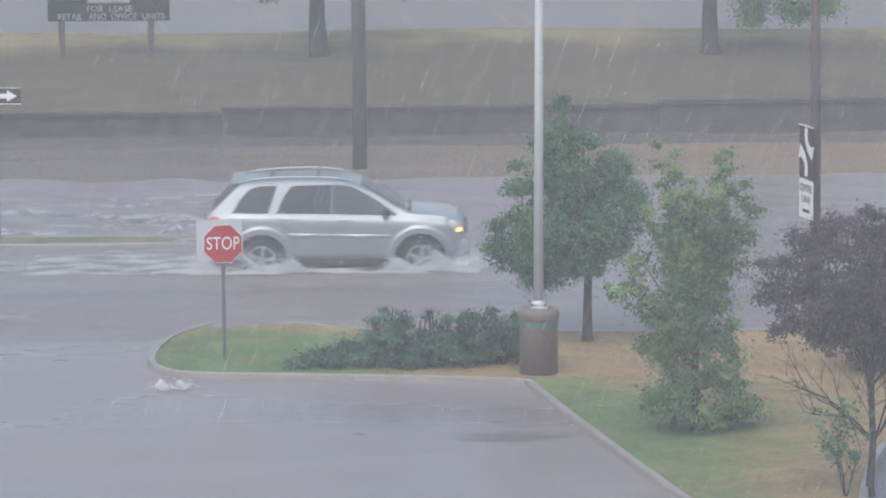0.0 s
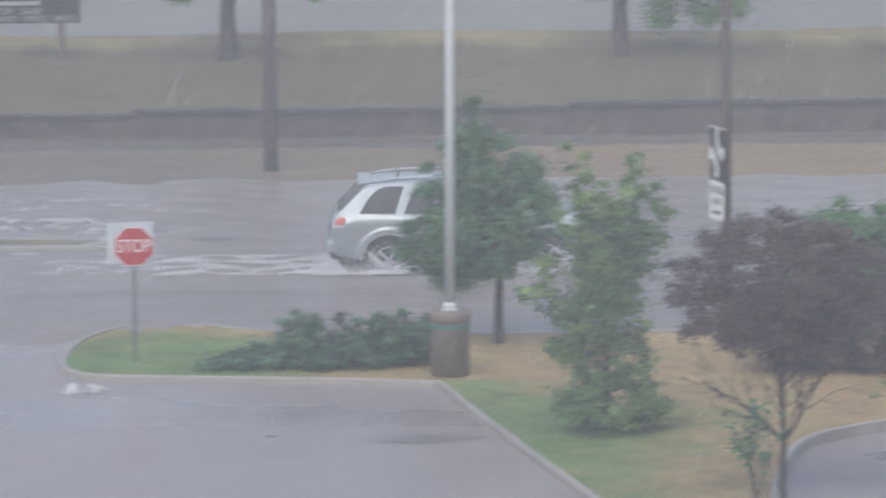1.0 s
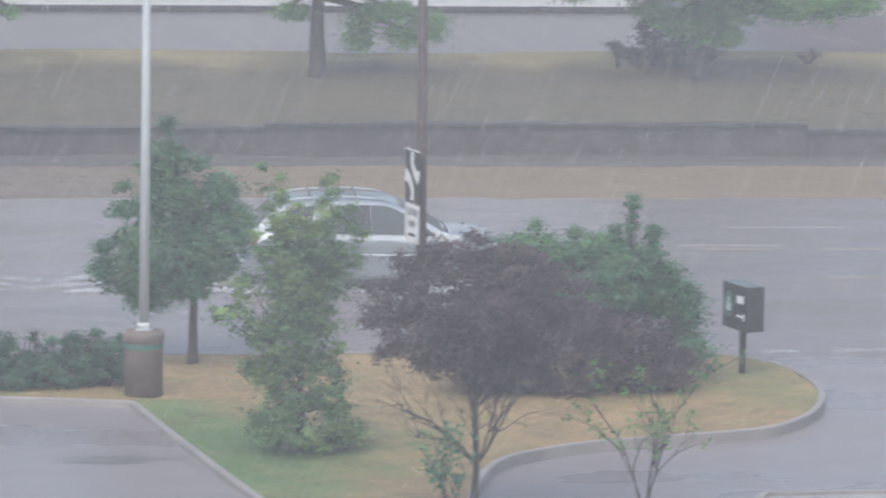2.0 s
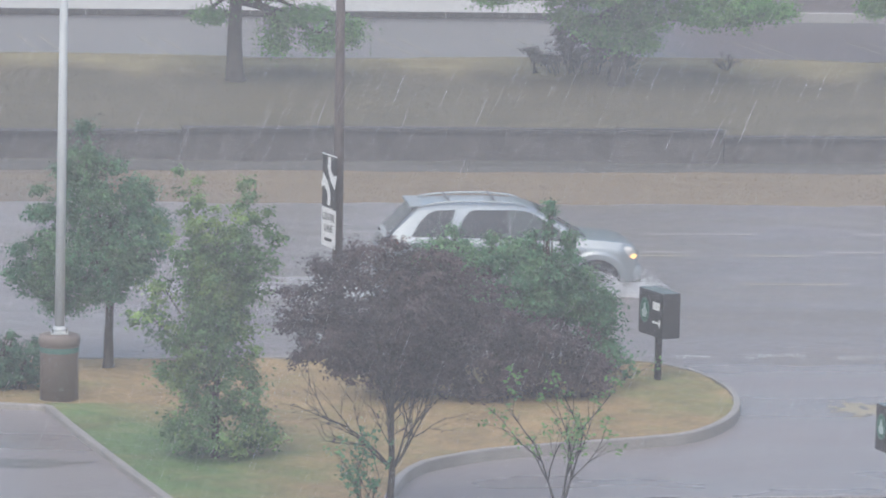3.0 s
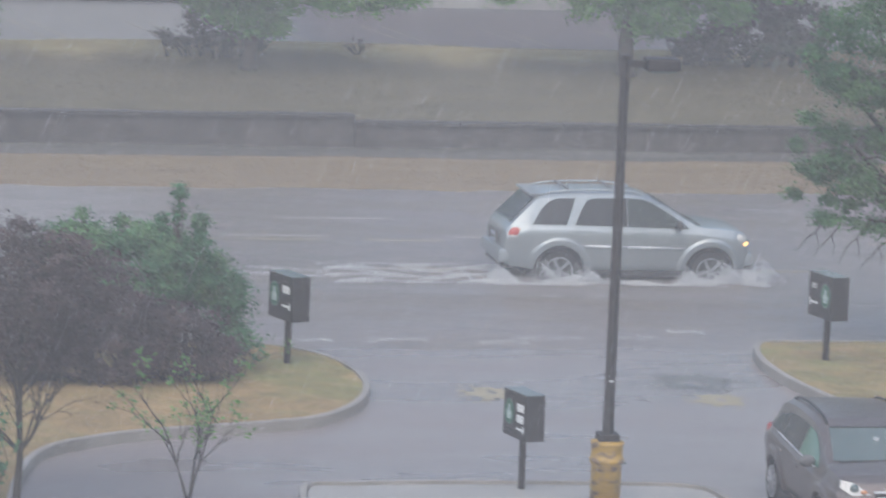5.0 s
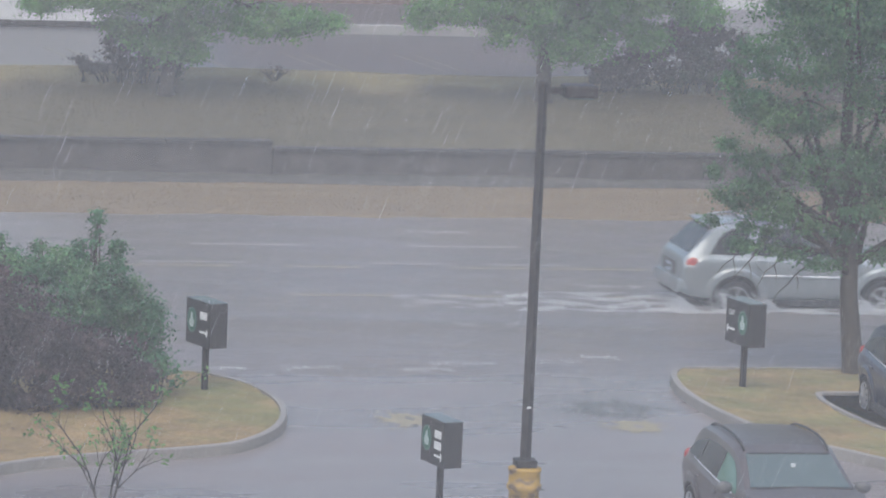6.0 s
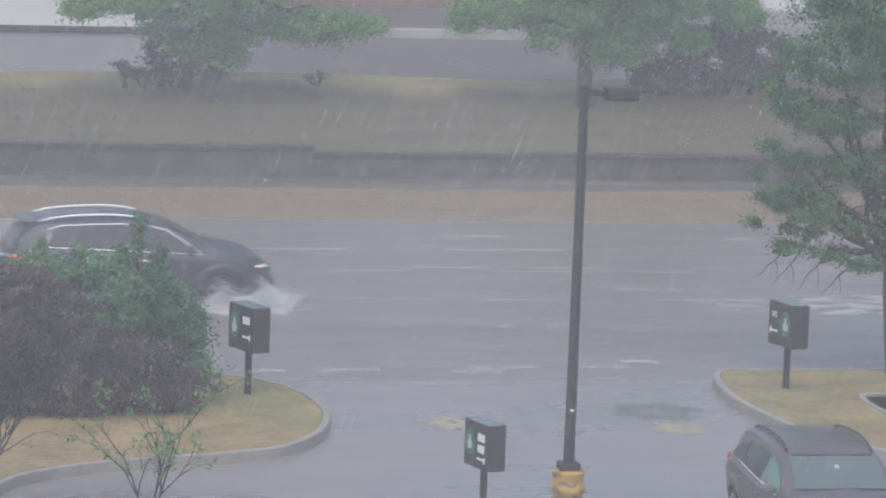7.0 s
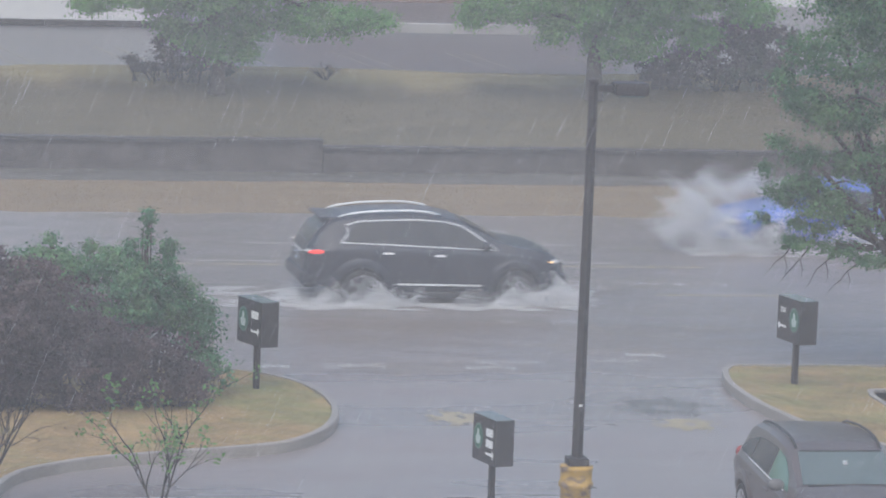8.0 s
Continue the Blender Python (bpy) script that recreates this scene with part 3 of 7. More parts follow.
def silted(me):
    """Grey with silt towards the west, straw-orange farther along, in uneven streaks."""
    co = np.empty(len(me.vertices) * 3)
    me.vertices.foreach_get("co", co)
    x, y = co.reshape(-1, 3)[:, 0], co.reshape(-1, 3)[:, 1]
    g = 0.75 - (x + 3.0) / 11 + 0.22 * np.sin(x * 0.9 + 2 * np.sin(y * 1.9)) * np.sin(y * 3.1 + 0.7 * x) + 0.3 * np.abs((y - 89.3) / 2.6) ** 3
    me.attributes.new("watered", "FLOAT", "POINT").data.foreach_set("value", np.clip(g, 0, 1))


verge = tagged(sheet("verge", np.linspace(-60, 80, 500), np.linspace(ROAD_FAR - 0.6, WALL_Y + 0.05, 30), verge_z, VERGE), "strip of dead orange-brown roadside grass, greyed by silt", "verge", kind="structure")
silted(verge.data)
SOIL = mat("verge_soil", (0.080, 0.073, 0.064), 0.9, var=0.25, scale=0.5, fine=9, bump=0.5, second=(0.094, 0.086, 0.076), coords="World", stretch=(0.35, 2, 1))
tagged(sheet("verge_soil", np.linspace(-60, 80, 400), np.linspace(91.2, WALL_Y + 0.04, 8), lambda x, y: verge_z(x, y) + np.where(y < 91.3, -0.03, 0.02), SOIL), "greyish worn soil strip below the retaining wall", "verge", kind="structure")
BANK = lawn_material("bank_turf", (0.098, 0.084, 0.050), (0.235, 0.195, 0.098), stretch=(0.6, 2.2, 2.2), var=0.34)
BANKBLADE = lawn_material("bank_blades", (0.122, 0.108, 0.065), (0.28, 0.235, 0.12), 0.5, 0.12)


def bank_colour(me):
    """Olive below, bleached straw along the crest, with an uneven edge between them."""
    co = np.empty(len(me.vertices) * 3)
    me.vertices.foreach_get("co", co)
    co = co.reshape(-1, 3)
    edge = 98.5 + 0.25 * np.sin(co[:, 0] * 0.9) + 0.2 * np.sin(co[:, 0] * 2.7 + 1) + 0.12 * np.sin(co[:, 0] * 6.1)
    at = me.attributes.new("watered", "FLOAT", "POINT")
    at.data.foreach_set("value", np.clip(0.5 - (co[:, 1] - edge) / 1.1 + 0.12 * np.sin(co[:, 0] * 1.3 + co[:, 1] * 2.1), 0, 1))


bank = tagged(sheet("slope", np.linspace(-60, 80, 420), np.linspace(WALL_Y + 0.2, CREST_Y + 0.6, 48), slope_z, BANK), "rising bank of dry olive grass", "grass bank", kind="structure")
bank_colour(bank.data)
tagged(sheet("upper_lot", np.linspace(-80, 100, 30), np.linspace(CREST_Y + 0.3, 170, 20), flat(LOT_Z), UPPER), "wet upper parking lot", "pavement", kind="structure")


def kerb_line(x0, x1, y, z, h, material, label):
    bm = bmesh.new()
    x = x0
    while x < x1:
        box(bm, (x + 1.49, y, z + h / 2), (2.98, 0.16, h), bevel=0.02)
        x += 3.0
    return tagged(part("kerb", bm, material), label, "kerb", kind="structure")


kerb_line(-60, 18, 109.3, LOT_Z, 0.16, CAPM, "dark wet kerb across the upper lot")


def retaining_wall(x0, x1, top):
    bm = bmesh.new()
    box(bm, ((x0 + x1) / 2, WALL_Y + 0.15, top / 2 - 0.1), (x1 - x0 - 0.01, 0.3, top + 0.2 - 0.07), bevel=0.01)
    w = tagged(part("retaining_wall", bm, WALLM), "low dark stained retaining wall with a cap", "wall", kind="structure")
    n = max(1, round((x1 - x0) / 2.4))
    for k in range(n):
        bm = bmesh.new()
        a, b = x0 + (x1 - x0) * k / n, x0 + (x1 - x0) * (k + 1) / n
        box(bm, ((a + b) / 2, WALL_Y + 0.13, top - 0.04 + 0.008 * math.sin(k * 2.1 + x0)), (b - a - 0.015, 0.40, 0.09), bevel=0.012)
        part("capstone", bm, CAPM, w)


for x0, x1, top in ((-30, -4.7, 0.66), (-4.7, 4.6, 0.75), (4.6, 16.3, 0.84), (16.3, 44, 0.70)):
    retaining_wall(x0, x1, top)


def bay_line(x, y0, x1, y1):
    bm = bmesh.new()
    prism(bm, [(x - 0.035, y0), (x + 0.035, y0), (x1 + 0.035, y1), (x1 - 0.035, y1)], LOT_Z + 0.004, LOT_Z + 0.01)
    tagged(part("bay_line", bm, BAY_LINE), "worn pale parking bay line on the upper lot", "bay line", "bay lines of the upper lot", "structure")


for k in range(-3, 10):
    for dx in (0.0, 0.5):
        bay_line(1.75 + k * 2.85 + dx, 100.4, 1.25 + k * 2.85 + dx, 104.3)

# far building and low parapet behind the upper lot
bm = bmesh.new()
box(bm, (-2, 113.5, 4.2), (35, 5, 5.6), bevel=0.05)
tagged(part("pale_building", bm, BUILDING), "pale clad commercial building dim in the rain", "building")
bm = bmesh.new()
box(bm, (24.2, 120, 4.5), (9.5, 5, 7), bevel=0.05)
tagged(part("brick_building", bm, BRICKWALL), "brown brick building behind the trees", "building")
bm = bmesh.new()
box(bm, (36.5, 121, 4.5), (12, 5, 7), bevel=0.05)
tagged(part("pale_building", bm, BUILDING), "pale clad building glimpsed between the trees", "building")
bm = bmesh.new()
box(bm, (24, 109.2, LOT_Z + 0.12), (7.5, 0.25, 0.26), bevel=0.03)
tagged(part("parapet", bm, CONC), "low pale concrete parapet of the upper lot", "parapet", kind="structure")


# ---- trees and shrubs ----
def limb(bm, rng, p, d, length, r, level, tips, bend=0.25, kids=3, spread=0.7):
    """A bent, tapering limb with side limbs; its ends are kept in tips."""
    pts, radii = [Vector(p)], [r]
    d = Vector(d).normalized()
    steps = 4
    for s in range(steps):
        d = (d + Vector(rng.normal(0, bend, 3)) * 0.5 + Vector((0, 0, 0.04))).normalized()
        pts.append(pts[-1] + d * length / steps)
        radii.append(r * (1 - 0.7 * (s + 1) / steps))
    tube(bm, pts, radii, 7 if level < 2 else 5)
    tips.append(pts[-1].copy())
    if level >= 2:
        tips.append(pts[2].copy())
    if level < 3:
        for k in range(kids):
            q = pts[2 + (k % 3)] if level else pts[2 + k % 3]
            a = rng.uniform(0, 2 * math.pi)
            side = (d.orthogonal().normalized() * math.cos(a) + d.cross(d.orthogonal().normalized()) * math.sin(a))
            limb(bm, rng, q, d * (1 - spread) + side * spread + Vector((0, 0, 0.15)), length * rng.uniform(0.5, 0.72), r * 0.5, level + 1, tips, bend, kids, spread)


def crown_points(rng, blobs, n, hollow=0.35, clump=0.16, per=14):
    """Leaf places in uneven clumps over ellipsoids (x, y, z, rx, ry, rz), thin inside and with gaps."""
    vol = np.array([b[3] * b[4] * b[5] for b in blobs]) ** 0.75
    out = []
    for b, w in zip(blobs, vol / vol.sum()):
        m = max(3, int(n * w / per))
        u = rng.normal(size=(m, 3))
        u /= np.linalg.norm(u, axis=1)[:, None]
        rad = rng.uniform(hollow, 1.0, m) ** 0.6 * rng.uniform(0.86, 1.08, m)
        c = np.array(b[:3]) + u * rad[:, None] * np.array(b[3:6])
        c = np.repeat(c, per, 0) + rng.normal(0, 1, (m * per, 3)) * clump * np.array([1, 1, 0.8])
        out.append(c)
    return np.concatenate(out)


def sprigs(rng, blobs, n, reach=0.17, per=55, hollow=0.4, droop=0.0):
    """Leaves in sprigs, each a small dome of leaves at a twig's end: their places, the way each leaf faces and the tone of its sprig."""
    vol = np.array([b[3] * b[4] * b[5] for b in blobs]) ** 0.7
    place, face, tone = [], [], []
    for b, w in zip(blobs, vol / vol.sum()):
        m = max(2, int(n * w / per))
        u = rng.normal(size=(m, 3))
        u /= np.linalg.norm(u, axis=1)[:, None]
        rad = rng.uniform(hollow, 1.0, m) ** 0.55 * rng.uniform(0.80, 1.12, m)
        r = np.minimum(reach * rng.uniform(0.55, 1.6, m), 0.9 * min(b[3], b[5]) + 0.05)
        mid = np.array(b[:3]) + u * rad[:, None] * np.maximum(np.array(b[3:6]) - 0.5 * reach, 0.04)
        mid[:, 2] -= droop * np.abs(rng.normal(0, 1, m))
        k = np.repeat(np.arange(m), per)
        v = rng.normal(size=(m * per, 3))
        v /= np.linalg.norm(v, axis=1)[:, None]
        v *= np.abs(rng.normal(0.5, 0.42, m * per))[:, None]
        place.append(mid[k] + v * r[k][:, None] * np.array([1.15, 1.15, 0.72]))
        face.append(v * 0.9 + u[k] * 0.35 + np.array([0.0, -0.1, 0.65]))
        tone.append(np.clip(rng.normal(0, 0.26, m), -0.5, 0.7)[k])
    return np.concatenate(place), np.concatenate(face), np.concatenate(tone)


def leafage(name, rng, blobs, n, size, material, parent, reach, droop=0.0, lowest=None):
    """A mesh of single leaves over the blobs, linked under its plant."""
    c, face, tone = sprigs(rng, blobs, n, reach, droop=droop)
    if lowest is not None:
        keep = c[:, 2] > lowest
        c, face, tone = c[keep], face[keep], tone[keep]
    me = chips(name, c, size, rng, face=face)
    me.attributes.new("tone", "FLOAT", "POINT").data.foreach_set("value", np.repeat(tone, 4))
    return link_mesh(name, me, material, parent)


def tree(name, label, base, height, r, blobs, leaf, n, size, seed, bark=None, fork=0.45, lean=(0, 0), limbs=7, droop=0.0, clump=0.16, category="tree"):
    """Trunk, limbs that reach into each blob of the crown, and a crown of single leaves."""
    rng = np.random.default_rng(seed)
    t = thing(name, pose(*base), label, category)
    bm = bmesh.new()
    top = Vector((lean[0], lean[1], height))
    pts = [Vector((0, 0, -0.08)), Vector((0, 0, 0.06))] + [top * k / 5 + Vector((rng.normal(0, 0.03), rng.normal(0, 0.03), 0)) * height * 0.2 for k in range(1, 6)]
    tube(bm, pts, [r * 1.9, r * 1.25, r, r * 0.86, r * 0.68, r * 0.45, r * 0.2], 10)
    part("trunk", bm, bark or BARK, t, smooth=True)
    for b in sorted(blobs, key=lambda q: -q[3] * q[5])[:limbs]:
        bm = bmesh.new()
        s = top * (fork * rng.uniform(0.9, 1.5))
        e = Vector(b[:3]) + Vector((0, 0, b[5] * 0.2))
        mid = s.lerp(e, 0.5) + Vector((rng.normal(0, 0.08), rng.normal(0, 0.08), -0.06)) * height * 0.25
        tube(bm, [s, s.lerp(mid, 0.6), mid, mid.lerp(e, 0.6), e], [r * 0.5, r * 0.42, r * 0.33, r * 0.22, r * 0.08], 7)
        for k in range(5):
            q = mid.lerp(e, rng.uniform(0.1, 0.9))
            w = Vector(rng.normal(0, 1, 3)).normalized()
            w = Vector((w.x * b[3], w.y * b[4], w.z * b[5])) * 0.8
            tube(bm, [q, q + w * 0.5 + Vector((0, 0, 0.03)), q + w], [r * 0.16, r * 0.1, r * 0.03], 5)
        part("limb", bm, bark or BARK, t, smooth=True)
    leafage("crown", rng, blobs, n, size, LEAF[leaf], t, clump, droop)
    return t


# young rounded tree behind the white pole
tree("street_tree", "young blue-green broadleaf tree with a slim trunk", (2.27, 68.4, 0.06), 2.9, 0.07,
     [(-0.30, 0, 1.75, 0.95, 0.95, 0.70), (-0.95, 0.1, 1.45, 0.62, 0.6, 0.46), (0.38, 0, 2.0, 0.62, 0.75, 0.75), (-0.35, 0, 2.65, 0.62, 0.6, 0.55), (-0.42, 0, 3.3, 0.36, 0.35, 0.45), (-0.38, 0, 3.78, 0.16, 0.2, 0.25), (-1.05, -0.1, 2.5, 0.34, 0.4, 0.2),
      (0.40, 0.1, 2.75, 0.40, 0.4, 0.36), (-0.75, 0.1, 1.0, 0.40, 0.4, 0.24), (-0.1, 0, 1.2, 0.48, 0.6, 0.24), (-1.45, 0, 1.5, 0.26, 0.3, 0.18), (0.72, 0, 2.3, 0.26, 0.3, 0.3), (-1.12, -0.1, 2.85, 0.16, 0.2, 0.12), (-1.0, -0.1, 2.05, 0.34, 0.3, 0.26), (-1.4, 0, 1.9, 0.2, 0.3, 0.16), (-0.75, 0, 3.15, 0.2, 0.25, 0.14), (0.05, 0, 3.2, 0.2, 0.25, 0.2)],
     "pear", 52000, 0.056, 11, clump=0.19)
# upright light-green tree by the lot: dense below, open leafy shoots above
def leafy_shoots(rng, count, spread, z0, z1, size):
    """Small tufts strung along shoots that fan out and up, smaller towards the tips."""
    out = []
    for k in range(count):
        a = 2 * math.pi * (k + rng.uniform(0, 0.6)) / count
        reach, top = spread * rng.uniform(0.25, 1.0), rng.uniform(z0 + 0.45 * (z1 - z0), z1)
        top = z0 + (top - z0) * (1.1 - 0.5 * (reach / spread) ** 2)
        for j in range(7):
            u = j / 6
            q = size * (1.25 - 0.75 * u) * rng.uniform(0.75, 1.2)
            out.append((math.cos(a) * reach * u ** 0.8 + rng.normal(0, 0.04), math.sin(a) * reach * u ** 0.8, z0 + (top - z0) * u, q, q, q * 1.25))
    return out


tree("upright_tree", "bushy upright light green tree leafed to the ground", (3.55, 61.2, 0.06), 3.3, 0.05,
     [(0.05, 0, 0.45, 0.92, 0.8, 0.5), (-0.02, 0, 1.05, 0.84, 0.7, 0.6), (-0.02, 0, 1.65, 0.80, 0.65, 0.5), (-0.62, 0, 1.75, 0.46, 0.4, 0.28), (0.05, 0, 2.25, 0.72, 0.5, 0.5), (-1.0, 0, 2.05, 0.34, 0.3, 0.22), (-0.75, 0, 2.4, 0.32, 0.3, 0.26), (0.68, 0.1, 0.3, 0.36, 0.4, 0.24), (-0.55, 0, 1.2, 0.42, 0.4, 0.35), (0.85, 0, 3.15, 0.16, 0.16, 0.2), (0.66, 0, 2.85, 0.26, 0.2, 0.26), (0.5, 0, 2.5, 0.35, 0.3, 0.3)]
     + leafy_shoots(np.random.default_rng(9), 21, 1.05, 1.9, 4.3, 0.19),
     "poplar", 66000, 0.060, 12, fork=0.36, limbs=30, clump=0.17)
# purple plum tree with a bare lower trunk
tree("purple_tree", "small purple-leaved plum tree with bare low twigs", (5.62, 57.0, 0.1), 3.1, 0.045,
     [(0.05, 0, 2.85, 1.05, 1.05, 0.60), (-0.85, 0, 2.45, 0.55, 0.7, 0.36), (-1.0, 0.1, 2.85, 0.45, 0.5, 0.36), (0.35, 0, 3.3, 0.75, 0.8, 0.5), (-0.35, 0, 3.45, 0.5, 0.5, 0.36), (0.8, 0, 2.5, 0.6, 0.7, 0.55),
      (-0.2, 0, 2.2, 0.8, 0.7, 0.3), (0.3, 0.1, 2.0, 0.5, 0.5, 0.25), (1.0, 0, 3.0, 0.6, 0.7, 0.5), (-0.75, 0, 3.2, 0.35, 0.4, 0.25), (-0.6, 0, 2.05, 0.35, 0.4, 0.2), (-0.95, 0, 3.4, 0.26, 0.3, 0.16), (-1.38, 0, 2.65, 0.22, 0.3, 0.3), (-1.15, 0, 2.2, 0.26, 0.3, 0.14), (0.0, 0, 3.72, 0.3, 0.3, 0.14), (-1.4, 0, 3.05, 0.18, 0.2, 0.12)], "plum", 46000, 0.050, 13, fork=0.42, limbs=9, droop=0.04, clump=0.16)


def twiggy(name, label, base, height, spread, seed, leaf, n, twig_r=0.02, stems=3, category="sapling"):
    """A thin sapling: several bare stems, fine twigs and a few leaves at their ends."""
    rng = np.random.default_rng(seed)
    t = thing(name, pose(*base), label, category)
    ends = []
    for k in range(stems):
        bm = bmesh.new()
        a = 2 * math.pi * (k + rng.uniform(0, 0.5)) / stems
        limb(bm, rng, (0, 0, -0.05), (math.cos(a) * spread, math.sin(a) * spread * 0.5, 1), height * rng.uniform(0.75, 1.0), twig_r, 1, ends, 0.18, 4, 0.45)
        part("stem", bm, TWIGBARK, t, smooth=True)
    if n:
        e = np.array([tuple(q) for q in ends])
        e = e[rng.random(len(e)) < 0.5]
        c = e[rng.integers(0, len(e), n)] + rng.normal(0, 0.05, (n, 3))
        link_mesh("foliage", chips("foliage", c, 0.075, rng, face=np.tile([0.0, -0.2, 0.7], (n, 1))), LEAF[leaf], t)
    return t


twiggy("sapling", "thin sapling with a few light green leaves", (7.9, 56.9, 0.1), 1.45, 0.26, 24, "sapling", 560, 0.024)
twiggy("sapling", "low leafy sapling on the lawn", (5.25, 56.5, 0.1), 0.85, 0.3, 29, "hedge", 420, 0.014)
twiggy("bare_twigs", "bare brown twigs round the plum trunk", (5.66, 57.0, 0.80), 1.15, 1.0, 22, "plum", 40, 0.02, 6, "twigs")
twiggy("roadside_twigs", "few twigs with leaves beside the hedge", (10.1, 66.4, 0.1), 0.5, 0.4, 25, "hedge", 120, 0.01, 3, "twigs")


def shrub(name, label, base, blobs, leaf, n, size, seed, clump=0.1, flat=0.0, category="shrub"):
    rng = np.random.default_rng(seed)
    t = thing(name, pose(*base), label, category)
    for k, b in enumerate(blobs):
        bm = bmesh.new()
        for j in range(4):
            e = Vector((b[0] + rng.normal(0, b[3] * 0.4), b[1] + rng.normal(0, b[4] * 0.3), b[2] + b[5] * rng.uniform(0.1, 0.6)))
            s = Vector((b[0] * 0.8 + rng.normal(0, 0.06), b[1] * 0.8 + rng.normal(0, 0.06), -0.05))
            tube(bm, [s, s.lerp(e, 0.5) + Vector((rng.normal(0, 0.05), 0, 0.04)), e], [0.022, 0.016, 0.006], 6)
        part("stem", bm, BARK, t, smooth=True)
    leafage("foliage", rng, blobs, n, size, LEAF[leaf], t, clump, lowest=0.0)
    return t


shrub("green_shrub", "tall rounded green shrub with upright shoots", (8.35, 67.2, 0.1),
      [(0, 0, 1.45, 1.35, 0.9, 0.8), (0.75, 0, 1.55, 0.75, 0.7, 0.7), (-0.9, 0, 1.85, 0.7, 0.7, 0.5), (0.68, -0.1, 2.45, 0.10, 0.12, 0.5), (1.05, 0, 2.15, 0.14, 0.15, 0.42), (1.25, 0, 1.2, 0.42, 0.5, 0.55), (0.2, 0, 2.0, 0.45, 0.5, 0.3), (0.45, 0, 2.2, 0.10, 0.12, 0.25), (-0.2, 0, 2.25, 0.12, 0.15, 0.16), (-0.8, 0, 2.35, 0.12, 0.15, 0.14), (1.5, 0, 0.8, 0.25, 0.4, 0.4), (1.58, -0.2, 1.15, 0.26, 0.4, 0.42), (1.62, -0.4, 0.5, 0.26, 0.4, 0.3), (0.72, -0.1, 2.75, 0.09, 0.1, 0.25)], "hedge", 52000, 0.062, 31, 0.19)
shrub("purple_hedge", "dark purple-brown barberry hedge dense to the ground", (7.62, 65.5, 0.1),
      [(-1.0, 0, 0.75, 1.1, 0.8, 0.85), (0.2, -0.1, 0.7, 1.2, 0.8, 0.85), (1.3, 0, 0.66, 0.85, 0.7, 0.72), (1.9, 0, 0.42, 0.45, 0.5, 0.44), (0.5, 0, 1.05, 0.9, 0.6, 0.45), (-0.8, 0, 1.4, 0.9, 0.7, 0.6)], "plum", 52000, 0.055, 32, clump=0.18)
shrub("juniper", "spreading dark green juniper on the island", (-0.15, 66.6, 0.04),
      [(0.1, 0, 0.28, 1.2, 0.7, 0.36), (-0.75, 0, 0.40, 0.42, 0.5, 0.42), (0.0, -0.1, 0.40, 0.40, 0.5, 0.40), (0.75, 0, 0.42, 0.42, 0.5, 0.44), (1.15, 0.1, 0.34, 0.40, 0.5, 0.42), (-0.45, 0, 0.68, 0.22, 0.25, 0.22), (0.45, 0, 0.70, 0.24, 0.25, 0.2), (-0.1, 0, 0.80, 0.10, 0.12, 0.18),
       (-0.75, 0, 0.84, 0.12, 0.12, 0.14), (0.85, 0, 0.84, 0.12, 0.12, 0.16), (1.25, 0, 0.72, 0.12, 0.12, 0.14), (0.2, 0, 0.76, 0.08, 0.1, 0.14), (-0.95, 0, 0.72, 0.10, 0.12, 0.10)], "juniper", 18000, 0.06, 33, clump=0.13)
shrub("juniper", "low dark green juniper edge of the island", (-1.5, 66.5, 0.04),
      [(0, 0, 0.18, 0.65, 0.5, 0.26), (-0.55, 0, 0.10, 0.45, 0.4, 0.16), (0.40, 0, 0.28, 0.36, 0.4, 0.30), (0.0, 0, 0.36, 0.14, 0.15, 0.12)], "juniper", 7000, 0.06, 34, clump=0.13)

